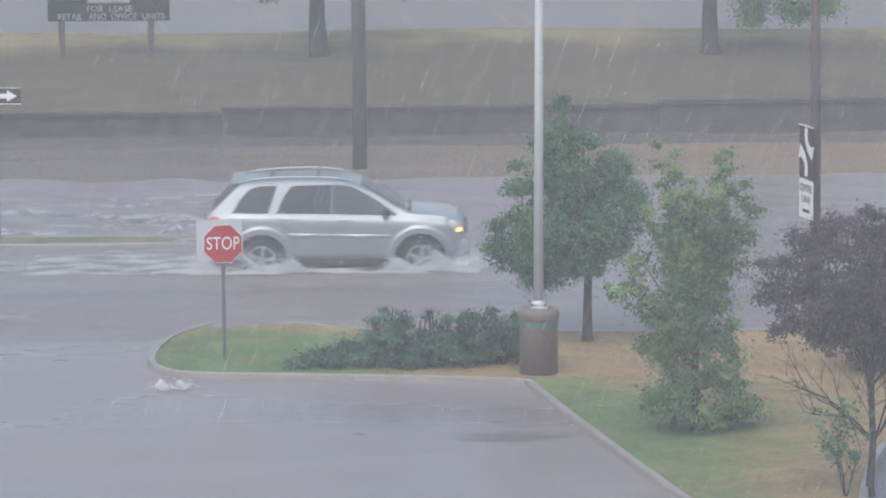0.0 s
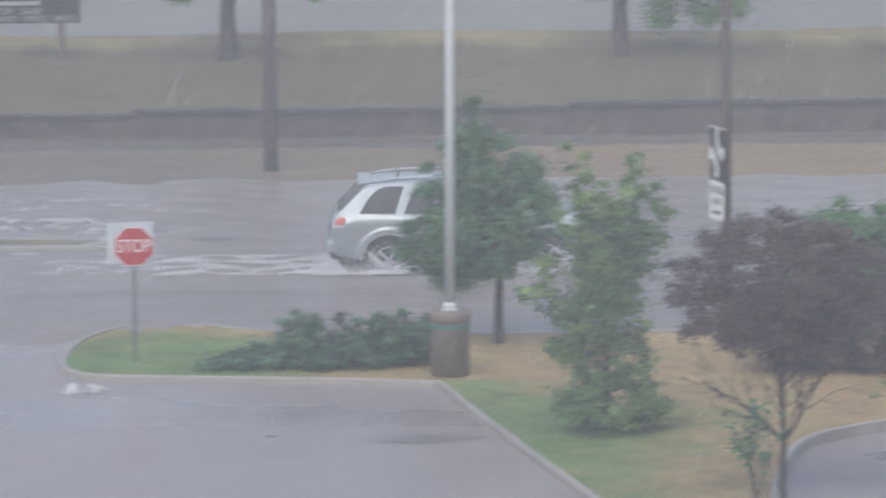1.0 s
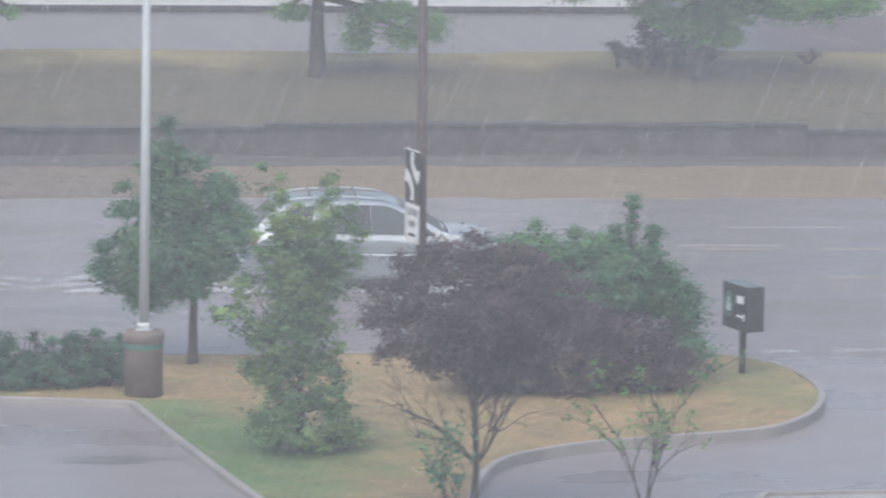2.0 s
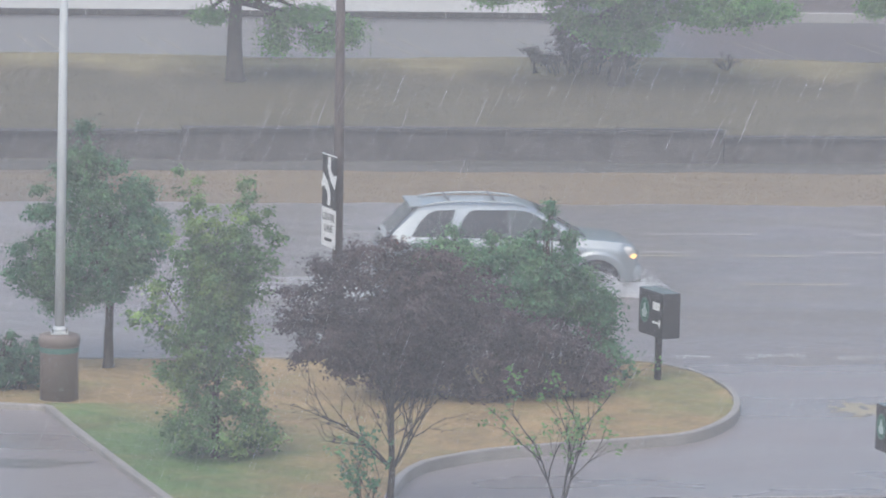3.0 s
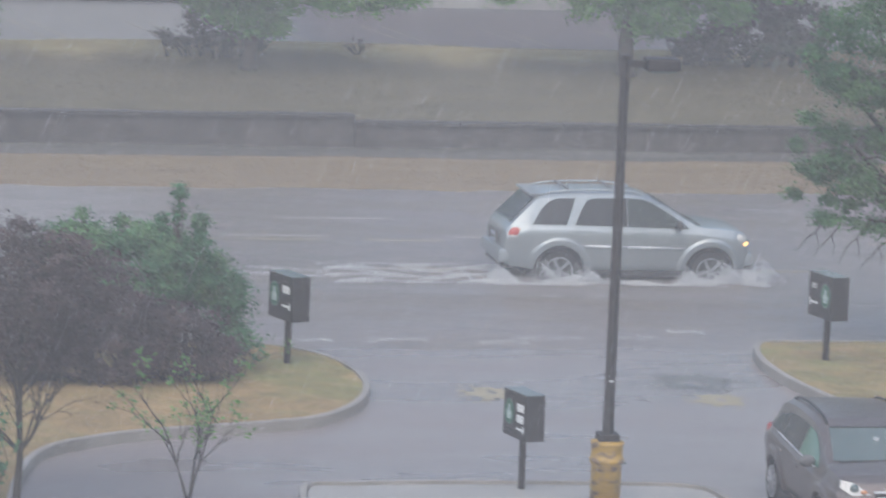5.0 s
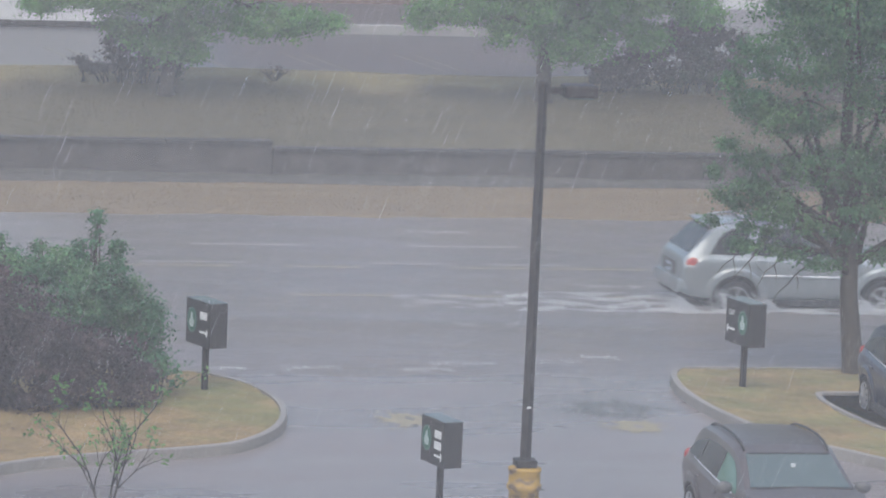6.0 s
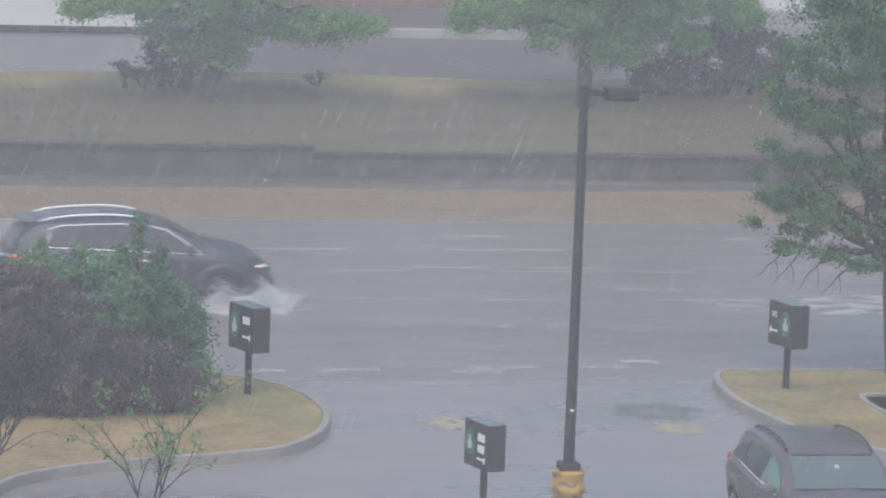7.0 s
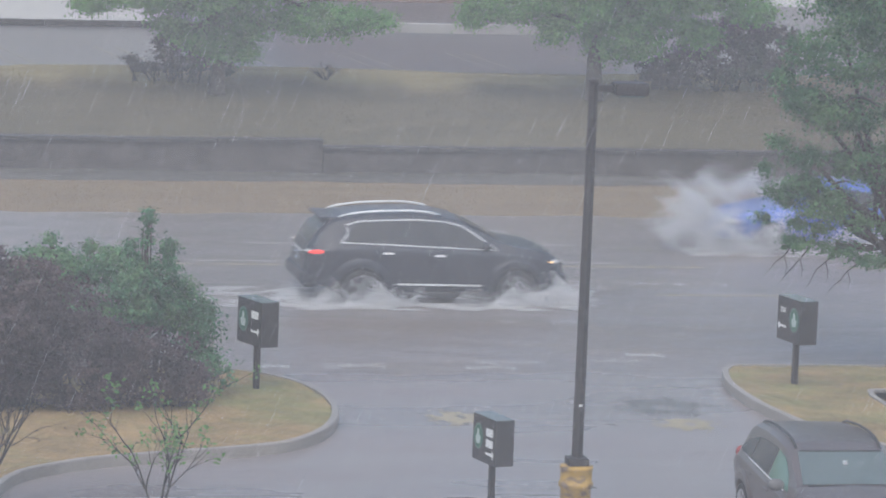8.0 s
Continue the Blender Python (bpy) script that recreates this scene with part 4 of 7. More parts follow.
# big locust by the east lawn
locust = tree("locust_tree", "large honey locust tree with feathery green foliage", (21.97, 68.9, 0.1), 6.6, 0.15,
     [(-0.3, 0, 6.3, 1.76, 1.584, 1.092), (-1.3, 0, 5.3, 1.056, 1.232, 0.588), (0.6, 0, 5, 1.32, 1.32, 1.008), (-1.2, 0, 4.3, 0.88, 0.968, 0.42), (-2, 0, 4.55, 0.484, 0.616, 0.336), (-0.6, 0, 3.5, 0.968, 1.056, 0.504), (-1.9, 0, 3.15, 0.572, 0.616, 0.218), (0.8, 0, 3.5, 1.056, 1.056, 0.672), (-1.5, 0, 2.75, 0.66, 0.704, 0.235), (-2, 0, 2.5, 0.264, 0.44, 0.101), (0.1, 0, 2.85, 0.88, 0.88, 0.336), (1.4, 0, 2.7, 0.792, 0.88, 0.42), (-2.35, 0, 3.85, 0.264, 0.352, 0.168), (-0.4, -0.2, 2.45, 0.308, 0.44, 0.118), (-0.9, 0, 2.4, 0.264, 0.352, 0.084), (-1.5, 0, 2.95, 0.572, 0.616, 0.302), (-2.3, 0, 4.9, 0.308, 0.44, 0.185), (-2.15, 0, 2.85, 0.264, 0.352, 0.118), (-0.9, 0, 2.55, 0.44, 0.44, 0.218), (-0.3, 0, 2.35, 0.396, 0.44, 0.202), (-1.55, 0, 2.45, 0.308, 0.352, 0.134),
      (-2.0, 0, 2.2, 0.45, 0.5, 0.16), (-1.3, 0, 2.1, 0.5, 0.5, 0.2), (-0.7, -0.2, 1.95, 0.45, 0.4, 0.2), (-2.3, 0, 3.0, 0.35, 0.4, 0.2), (-1.9, 0, 3.6, 0.45, 0.5, 0.25), (0.35, 0, 2.05, 0.5, 0.5, 0.22), (-2.5, 0, 3.4, 0.22, 0.3, 0.12), (-2.6, 0, 2.6, 0.22, 0.3, 0.12)],
     "locust", 90000, 0.062, 41, bark=BARK, fork=0.26, lean=(-0.45, 0), limbs=16, droop=0.05, clump=0.22)
rng = np.random.default_rng(43)
for x, z in ((-2.0, 2.2), (-1.75, 2.15), (-1.3, 2.1), (-0.9, 1.9)):
    bm = bmesh.new()
    p = [Vector((x, -0.1, z))]
    for k in range(5):
        p.append(p[-1] + Vector((-0.09 + rng.normal(0, 0.03), 0, -0.13 + rng.normal(0, 0.02))))
    tube(bm, p, [0.016, 0.014, 0.011, 0.009, 0.006, 0.003], 5)
    tube(bm, [p[2], p[2] + Vector((0.05, 0, -0.16)), p[2] + Vector((0.03, 0, -0.34))], [0.009, 0.006, 0.003], 5)
    part("drooping_twig", bm, BARK, locust, "bare drooping twig")


def bank_tree(x, y, r, blobs, seed, label, leaf="maple", n=16000, h=4.2, lean=(0, 0)):
    z = float(slope_z(np.array(x), np.array(y)))
    return tree("bank_tree", label, (x, y, z), h, r, blobs, leaf, int(n * 3.2), 0.075, seed, fork=0.42, lean=lean, limbs=7, droop=0.06, clump=0.26)


bank_tree(-2.75, 97.7, 0.18, [(0, 0, 3.6, 2.2, 2.0, 1.5), (-1.1, -0.2, 1.45, 0.55, 0.6, 0.22), (1.9, 0, 1.45, 0.3, 0.4, 0.2), (0, 0, 2.3, 1.5, 1.5, 0.6)], 51, "maple on the bank with a straight dark trunk")
bank_tree(6.0, 97.6, 0.17, [(0.3, 0, 3.6, 2.4, 2.0, 1.5), (-0.6, 0, 1.5, 0.5, 0.6, 0.25), (0.95, 0, 1.05, 0.4, 0.5, 0.6), (2.0, 0, 0.95, 0.6, 0.6, 0.35), (2.5, 0, 1.2, 0.45, 0.5, 0.45), (1.5, 0, 1.5, 0.9, 0.8, 0.3), (0.3, 0, 2.3, 1.5, 1.4, 0.5)], 52, "maple on the bank with drooping leafy boughs", n=22000)
bank_tree(14.6, 97.5, 0.15, [(-0.3, 0, 2.6, 2.3, 2.0, 1.0), (-2.1, 0, 2.3, 1.3, 1.2, 0.45), (-2.9, 0, 2.0, 0.5, 0.7, 0.3), (0.1, 0, 1.2, 0.85, 0.8, 0.5), (0.55, -0.2, 1.0, 0.4, 0.5, 0.35), (-0.6, 0, 1.3, 0.5, 0.5, 0.4), (0.4, 0, 1.55, 0.9, 0.9, 0.5), (2.3, 0, 1.75, 1.5, 1.2, 0.5), (3.6, 0, 1.75, 0.6, 0.6, 0.28), (-0.2, 0, 1.25, 0.5, 0.6, 0.4), (-1.1, 0, 1.55, 0.5, 0.6, 0.35), (0, 0, 4, 2.6, 2, 1.2)], 53, "broad low-branched maple on the bank", n=36000, lean=(0.3, 0))
bank_tree(23.3, 97.4, 0.17, [(-0.2, 0, 2.3, 1.1, 1.2, 0.9), (0.6, 0, 1.45, 1.2, 1.0, 0.65), (1.5, 0, 2.2, 1.1, 1.0, 0.7), (-2.0, 0, 2.2, 1.4, 1.2, 0.55), (-1.0, 0, 1.7, 0.4, 0.5, 0.5), (-2.9, 0, 1.9, 0.4, 0.5, 0.4), (0.5, 0, 3.6, 2.6, 2.0, 1.2), (2.7, 0, 2.5, 1.1, 1.0, 0.6), (3.6, 0, 2.2, 0.7, 0.8, 0.5), (2.4, 0, 1.6, 0.6, 0.7, 0.4)], 54, "low spreading maple on the bank", n=36000)
bank_tree(30.5, 98.0, 0.18, [(0, 0, 2.6, 2.2, 1.6, 1.3), (-1.9, 0, 3.2, 1.4, 1.2, 0.7), (1.5, 0, 1.8, 1.2, 1.2, 0.9)], 55, "green maple farther along the bank", n=20000)
for x, y, blobs, s, lab in ((13.9, 98.3, [(0.1, 0, 0.55, 0.75, 0.6, 0.50), (0.95, 0, 0.40, 0.45, 0.4, 0.34), (-0.75, 0, 0.34, 0.55, 0.4, 0.20), (-0.3, 0, 0.95, 0.5, 0.4, 0.35), (-1.2, 0, 0.5, 0.3, 0.3, 0.12), (0.4, 0, 1.15, 0.5, 0.4, 0.3)], 61, "dark brushy undergrowth below the maple"),
                            (26.4, 98.3, [(0, 0, 0.7, 1.4, 0.7, 0.7), (1.3, 0, 0.9, 0.9, 0.6, 0.8), (-1.2, 0, 0.45, 0.8, 0.6, 0.5), (0.6, 0, 1.4, 0.9, 0.6, 0.5)], 62, "dark brushy thicket at the crest of the bank")):
    shrub("brush", lab, (x, y, float(slope_z(np.array(x), np.array(y)))), blobs, "brush", 8000 if s == 61 else 30000, 0.075, s, clump=0.16)
twiggy("bare_bush", "small bare dark bush at the lot's edge", (17.3, 98.7, 1.5), 0.34, 0.9, 63, "brush", 40, 0.022, 6, "bush")


# ---- poles, lamps and signs ----
def utility_pole():
    t = thing("utility_pole", pose(-1.66, 88.0, 0.1), "weathered dark wooden utility pole beside the road", "utility pole")
    bm = bmesh.new()
    tube(bm, [(0, 0, -0.2), (0, 0, 4), (0.02, 0, 10)], [0.15, 0.142, 0.12], 14)
    part("pole", bm, POLEWOOD, t, smooth=True)


def white_pole():
    t = thing("lamp_pole", pose(1.44, 65.75, 0), "white steel lamp pole on a brown concrete base", "lamp pole")
    bm = bmesh.new()
    lathe(bm, [(0.29, -0.03), (0.29, 0.86), (0.30, 0.90), (0.315, 0.92), (0.315, 1.02), (0.29, 1.06), (0.20, 1.075)])
    base = part("base", bm, BOLLARD, t, "brown weathered concrete base", True)
    bm = bmesh.new()
    lathe(bm, [(0.294, 0.80), (0.297, 0.81), (0.297, 0.88), (0.294, 0.89)])
    part("band", bm, GREENBAND, base, "faded green band")
    bm = bmesh.new()
    tube(bm, [(0, 0, 1.16), (0.02, 0, 4), (0.05, 0, 9.0)], [0.075, 0.068, 0.05], 16)
    part("pole", bm, WHITEPAINT, t, "white painted pole", True)
    bm = bmesh.new()
    box(bm, (0, 0, 1.09), (0.26, 0.26, 0.03), bevel=0.006)
    lathe(bm, [(0.11, 1.10), (0.11, 1.15), (0.08, 1.19)], 16)
    foot = part("foot_plate", bm, WHITEPAINT, t)
    for sx in (-1, 1):
        for sy in (-1, 1):
            bm = bmesh.new()
            lathe(bm, [(0.014, 1.10), (0.014, 1.14), (0.02, 1.14), (0.02, 1.155)], 6, (sx * 0.105, sy * 0.105))
            part("bolt", bm, STEEL, foot)


def dark_lamp():
    t = thing("street_lamp", pose(13.555, 56.75, 0.05, 0, 0.15, 0), "dark brown lot lamp on a worn yellow concrete base", "street lamp")
    bm = bmesh.new()
    lathe(bm, [(0.205, -0.03), (0.205, 0.60), (0.212, 0.61), (0.232, 0.63), (0.236, 0.66), (0.232, 0.69), (0.214, 0.70), (0.214, 0.86), (0.226, 0.875), (0.228, 0.905), (0.215, 0.92), (0.10, 0.93)], 28)
    part("base", bm, YELLOWPAINT, t, "chipped yellow painted concrete base", True)
    bm = bmesh.new()
    box(bm, (0, 0, 0.98), (0.28, 0.28, 0.10), bevel=0.012)
    part("foot_cover", bm, DARKMETAL, t)
    bm = bmesh.new()
    tube(bm, [(0, 0, 1.0), (0, 0, 6.12)], [0.078, 0.062], 4)
    bmesh.ops.rotate(bm, verts=bm.verts, cent=(0, 0, 0), matrix=Matrix.Rotation(radians(45), 3, "Z"))
    part("pole", bm, DARKMETAL, t)
    bm = bmesh.new()
    box(bm, (0, 0, 6.14), (0.12, 0.12, 0.05), bevel=0.015)
    part("cap", bm, DARKMETAL, t)
    bm = bmesh.new()
    box(bm, (0.16, 0, 6.04), (0.26, 0.05, 0.09), bevel=0.01)
    arm = part("arm", bm, DARKMETAL, t)
    bm = bmesh.new()
    box(bm, (0.50, 0, 6.04), (0.46, 0.34, 0.17), bevel=0.035)
    head = part("lamp_head", bm, DARKMETAL, t)
    bm = bmesh.new()
    box(bm, (0.50, 0, 5.947), (0.36, 0.26, 0.02), bevel=0.005)
    part("lens", bm, GREYGLASS, head, "unlit clear lens")
    bm = bmesh.new()
    box(bm, (0.0, -0.075, 1.75), (0.05, 0.01, 0.03))
    part("tag", bm, SIGNWHITE, t, "small white tag")


def octagon(r):
    return [(r * math.cos(radians(22.5 + 45 * k)), r * math.sin(radians(22.5 + 45 * k))) for k in range(8)]


def stop_sign():
    t = thing("stop_sign", pose(-3.40, 67.15, 0.1, 0, 0, 6), "red octagonal stop sign on a grey steel post", "stop sign")
    bm = bmesh.new()
    box(bm, (0, 0.02, 0.96), (0.055, 0.035, 2.14), bevel=0.006)
    part("post", bm, STEEL, t)
    ap = 0.30 / math.cos(radians(22.5))
    bm = bmesh.new()
    prism(bm, octagon(ap), 0.0, 0.004, pose(0, -0.006, 1.775, 90, 0, 0))
    rim = part("border", bm, SIGNWHITE, t, "white reflective border")
    bm = bmesh.new()
    prism(bm, octagon(ap * 0.965), 0.004, 0.006, pose(0, -0.006, 1.775, 90, 0, 0))
    part("face", bm, SIGNRED, t, "red reflective face")
    writing("letters", "STOP", 0.285, pose(0, -0.014, 1.775, 90, 0, 0), SIGNWHITE, t, "white STOP lettering", 0.76)
    for z in (1.60, 1.95):
        bm = bmesh.new()
        lathe(bm, [(0.012, 0), (0.012, 0.006), (0.006, 0.01)], 8)
        bm.transform(pose(0, -0.012, z, 90, 0, 0))
        part("bolt", bm, STEEL, t)
    bm = bmesh.new()
    prism(bm, [(-0.41, -0.31), (0.30, -0.31), (0.30, 0.33), (-0.41, 0.33)], 0, 0.004, pose(0, 0.05, 1.82, 90, 0, 4))
    part("back_board", bm, BOARD, t, "plain white rectangular board behind the octagon")


def for_lease_sign():
    t = thing("lease_sign", pose(-7.4, 97.6, 1.3), "black for-lease board with white lettering on two posts", "sign")
    bm = bmesh.new()
    box(bm, (0, 0, 1.55), (2.72, 0.06, 1.4), bevel=0.01)
    part("board", bm, SIGNBLACK, t)
    for x in (-1.06, 0.93):
        bm = bmesh.new()
        box(bm, (x, 0.06, 0.9), (0.14, 0.09, 1.95), bevel=0.01)
        part("post", bm, POLEWOOD, t)
    for text, x, z, q in (("FOR", -0.30, 1.12, 1.0), ("LEASE", 0.27, 1.12, 1.0), ("RETAIL", -0.86, 0.945, 0.92), ("AND", -0.25, 0.945, 0.92), ("OFFICE", 0.34, 0.945, 0.92), ("UNITS", 1.0, 0.945, 0.92)):
        writing("lettering", text, 0.20, pose(x, -0.035, z, 90, 0, 0), SIGNGREY, t, "", q)
    for k, (w, z) in enumerate(((0.95, 1.30), (1.8, 1.62), (1.4, 1.9))):
        bm = bmesh.new()
        box(bm, (0, -0.033, z), (w, 0.006, 0.09))
        part("bar", bm, SIGNGREY, t)


def curved_arrow(bm, m):
    """A bold turn arrow, as a plate: a shaft that bends aside into a broad head."""
    mid, w = [(0.0, -0.39), (0.01, -0.22), (-0.05, -0.12), (-0.17, -0.05)], 0.06
    left, right = [], []
    for i, (x, y) in enumerate(mid):
        a, b = mid[max(i - 1, 0)], mid[min(i + 1, 3)]
        d = math.hypot(b[0] - a[0], b[1] - a[1])
        nx, ny = -(b[1] - a[1]) / d * w, (b[0] - a[0]) / d * w
        left.append((x + nx, y + ny))
        right.append((x - nx, y - ny))
    for k in range(3):
        prism(bm, [right[k], right[k + 1], left[k + 1], left[k]], 0, 0.003, m)
    prism(bm, [(-0.25, 0.11), (-0.33, -0.13), (-0.02, -0.04)], 0, 0.0035, m)


def centre_lane_sign():
    t = thing("road_sign_pole", pose(5.955, 69.75, 0.05, 0, 0.2, 0), "tall dark pole carrying two centre-lane signs", "road sign")
    bm = bmesh.new()
    tube(bm, [(0.03, 0, -0.1), (0.0, 0, 4), (-0.05, 0, 10)], [0.085, 0.08, 0.065], 12)
    part("pole", bm, POLEWOOD, t, smooth=True)
    face = pose(-0.14, -0.06, 0, 0, 0, -73)
    bm = bmesh.new()
    box(bm, (0, 0, 2.83), (0.6, 0.006, 0.86), face, 0.002)
    top = part("arrow_board", bm, SIGNBLACK, t, "black board with two white turn arrows")
    bm = bmesh.new()
    box(bm, (0, -0.006, 3.25), (0.6, 0.012, 0.02), face)
    part("edge", bm, SIGNWHITE, top)
    for turn in (0, 180):
        bm = bmesh.new()
        curved_arrow(bm, face @ pose(0, -0.006, 2.83, 90, 0, 0) @ pose(0, 0, 0, 0, 0, turn))
        part("arrow", bm, SIGNWHITE, top)
    bm = bmesh.new()
    box(bm, (0, 0, 2.07), (0.6, 0.006, 0.62), face, 0.002)
    low = part("text_board", bm, SIGNWHITE, t, "white board reading centre lane")
    for text, z in (("CENTRE", 2.24), ("LANE", 2.06)):
        writing("lettering", text, 0.17, face @ pose(0, -0.006, z, 90, 0, 0), SIGNBLACK, low, "", 0.85)
    bm = bmesh.new()
    box(bm, (0, -0.006, 1.88), (0.3, 0.004, 0.05), face)
    part("bar", bm, SIGNBLACK, low)


def arrow_sign():
    t = thing("arrow_sign", pose(-8.05, 78.9, 0.15), "black sign with a white arrow on a steel post", "road sign")
    bm = bmesh.new()
    box(bm, (0, 0.02, 1.4), (0.06, 0.04, 2.95), bevel=0.006)
    part("post", bm, STEEL, t)
    bm = bmesh.new()
    box(bm, (0, -0.01, 2.62), (0.9, 0.008, 0.30), bevel=0.003)
    b = part("board", bm, SIGNBLACK, t)
    bm = bmesh.new()
    m = pose(0, -0.016, 2.62, 90, 0, 0)
    prism(bm, [(-0.36, -0.045), (0.20, -0.045), (0.20, 0.045), (-0.36, 0.045)], 0, 0.003, m)
    prism(bm, [(0.20, -0.10), (0.39, 0.0), (0.20, 0.10)], 0, 0.003, m)
    part("arrow", bm, SIGNWHITE, b, "white arrow")
    for z in (2.475, 2.765):
        bm = bmesh.new()
        box(bm, (0, -0.016, z), (0.9, 0.006, 0.012))
        part("edge", bm, SIGNWHITE, b)


def box_sign(x, y, yaw, z0, arrow_left, rows, label, size=1.0, word=""):
    """A dark four-sided box sign on a short square post; its lettered face has an emblem."""
    t = thing("box_sign", pose(x, y, z0, 0, 0, yaw), label, "sign", "dark box signs of the drive")
    bm = bmesh.new()
    box(bm, (0, 0, 0.36), (0.085, 0.085, 0.94), bevel=0.008)
    part("post", bm, DARKMETAL, t)
    bm = bmesh.new()
    box(bm, (0, 0, 1.10), (0.80, 0.31, 0.70), bevel=0.012)
    b = part("box", bm, BOXPAINT, t)
    bm = bmesh.new()
    box(bm, (0, 0, 1.456), (0.804, 0.314, 0.012), bevel=0.004)
    part("lid", bm, WETLID, b, "rain-wet lid")
    m = pose(0, -0.159, 1.10, 90, 0, 0)
    ex = 0.19 if arrow_left else -0.19
    bm = bmesh.new()
    prism(bm, [(ex + 0.155 * math.cos(a), 0.03 + 0.20 * math.sin(a)) for a in (2 * math.pi * k / 24 for k in range(24))], 0, 0.004, m)
    e = part("emblem", bm, EMBLEM, b, "round green emblem")
    bm = bmesh.new()
    for k in range(24):
        p, q = 2 * math.pi * k / 24, 2 * math.pi * (k + 1) / 24
        prism(bm, [(ex + r * math.cos(a), 0.03 + r * 1.29 * math.sin(a)) for r, a in ((0.135, p), (0.155, p), (0.155, q), (0.135, q))], 0.0045, 0.006, m)
    part("rim", bm, EMBLEMRIM, e, "paler green rim")
    bm = bmesh.new()
    prism(bm, [(ex - 0.06, -0.08), (ex + 0.06, -0.08), (ex + 0.09, 0.02), (ex + 0.035, 0.06), (ex + 0.03, 0.14), (ex - 0.03, 0.14), (ex - 0.035, 0.06), (ex - 0.09, 0.02)], 0.005, 0.008, m)
    part("figure", bm, EMBLEMPALE, e)
    tx = -ex
    for k in range(rows):
        bm = bmesh.new()
        zz = 0.14 - 0.17 * k
        prism(bm, [(tx - 0.115, zz - 0.06), (tx + 0.115, zz - 0.06), (tx + 0.115, zz + 0.06), (tx - 0.115, zz + 0.06)], 0, 0.004, m)
        if word:
            bm.free()
            writing("lettering", word, 0.125, m @ pose(tx, zz, 0.003), SIGNWHITE, b, "", 0.75)
        else:
            part("bar", bm, SIGNWHITE, b)
    zz = -0.19 if rows > 1 else -0.12
    s = -1 if arrow_left else 1
    bm = bmesh.new()
    prism(bm, [(tx - 0.12, zz - 0.018), (tx + 0.12, zz - 0.018), (tx + 0.12, zz + 0.018), (tx - 0.12, zz + 0.018)], 0, 0.004, m)
    prism(bm, [(tx + s * 0.12, zz - 0.07), (tx + s * 0.15, zz - 0.02), (tx + s * 0.15, zz + 0.02), (tx + s * 0.12, zz + 0.07), (tx + s * 0.08, zz)][::s], 0.0045, 0.006, m)
    part("arrow", bm, SIGNWHITE, b)
    for o in t.children_recursive:
        o.data.transform(Matrix.Scale(size, 4))
    return t


utility_pole()
white_pole()
dark_lamp()
stop_sign()
for_lease_sign()
centre_lane_sign()
arrow_sign()
box_sign(10.80, 67.0, -71, 0.1, False, 1, "dark box sign with an arrow on the lawn's tip")
box_sign(12.59, 57.65, -76, 0.16, False, 2, "dark box sign with an arrow on the paved island", 0.9)
box_sign(19.65, 67.4, -78, 0.1, True, 1, "dark exit box sign with an arrow on the dry east lawn", 1.0, "EXIT")


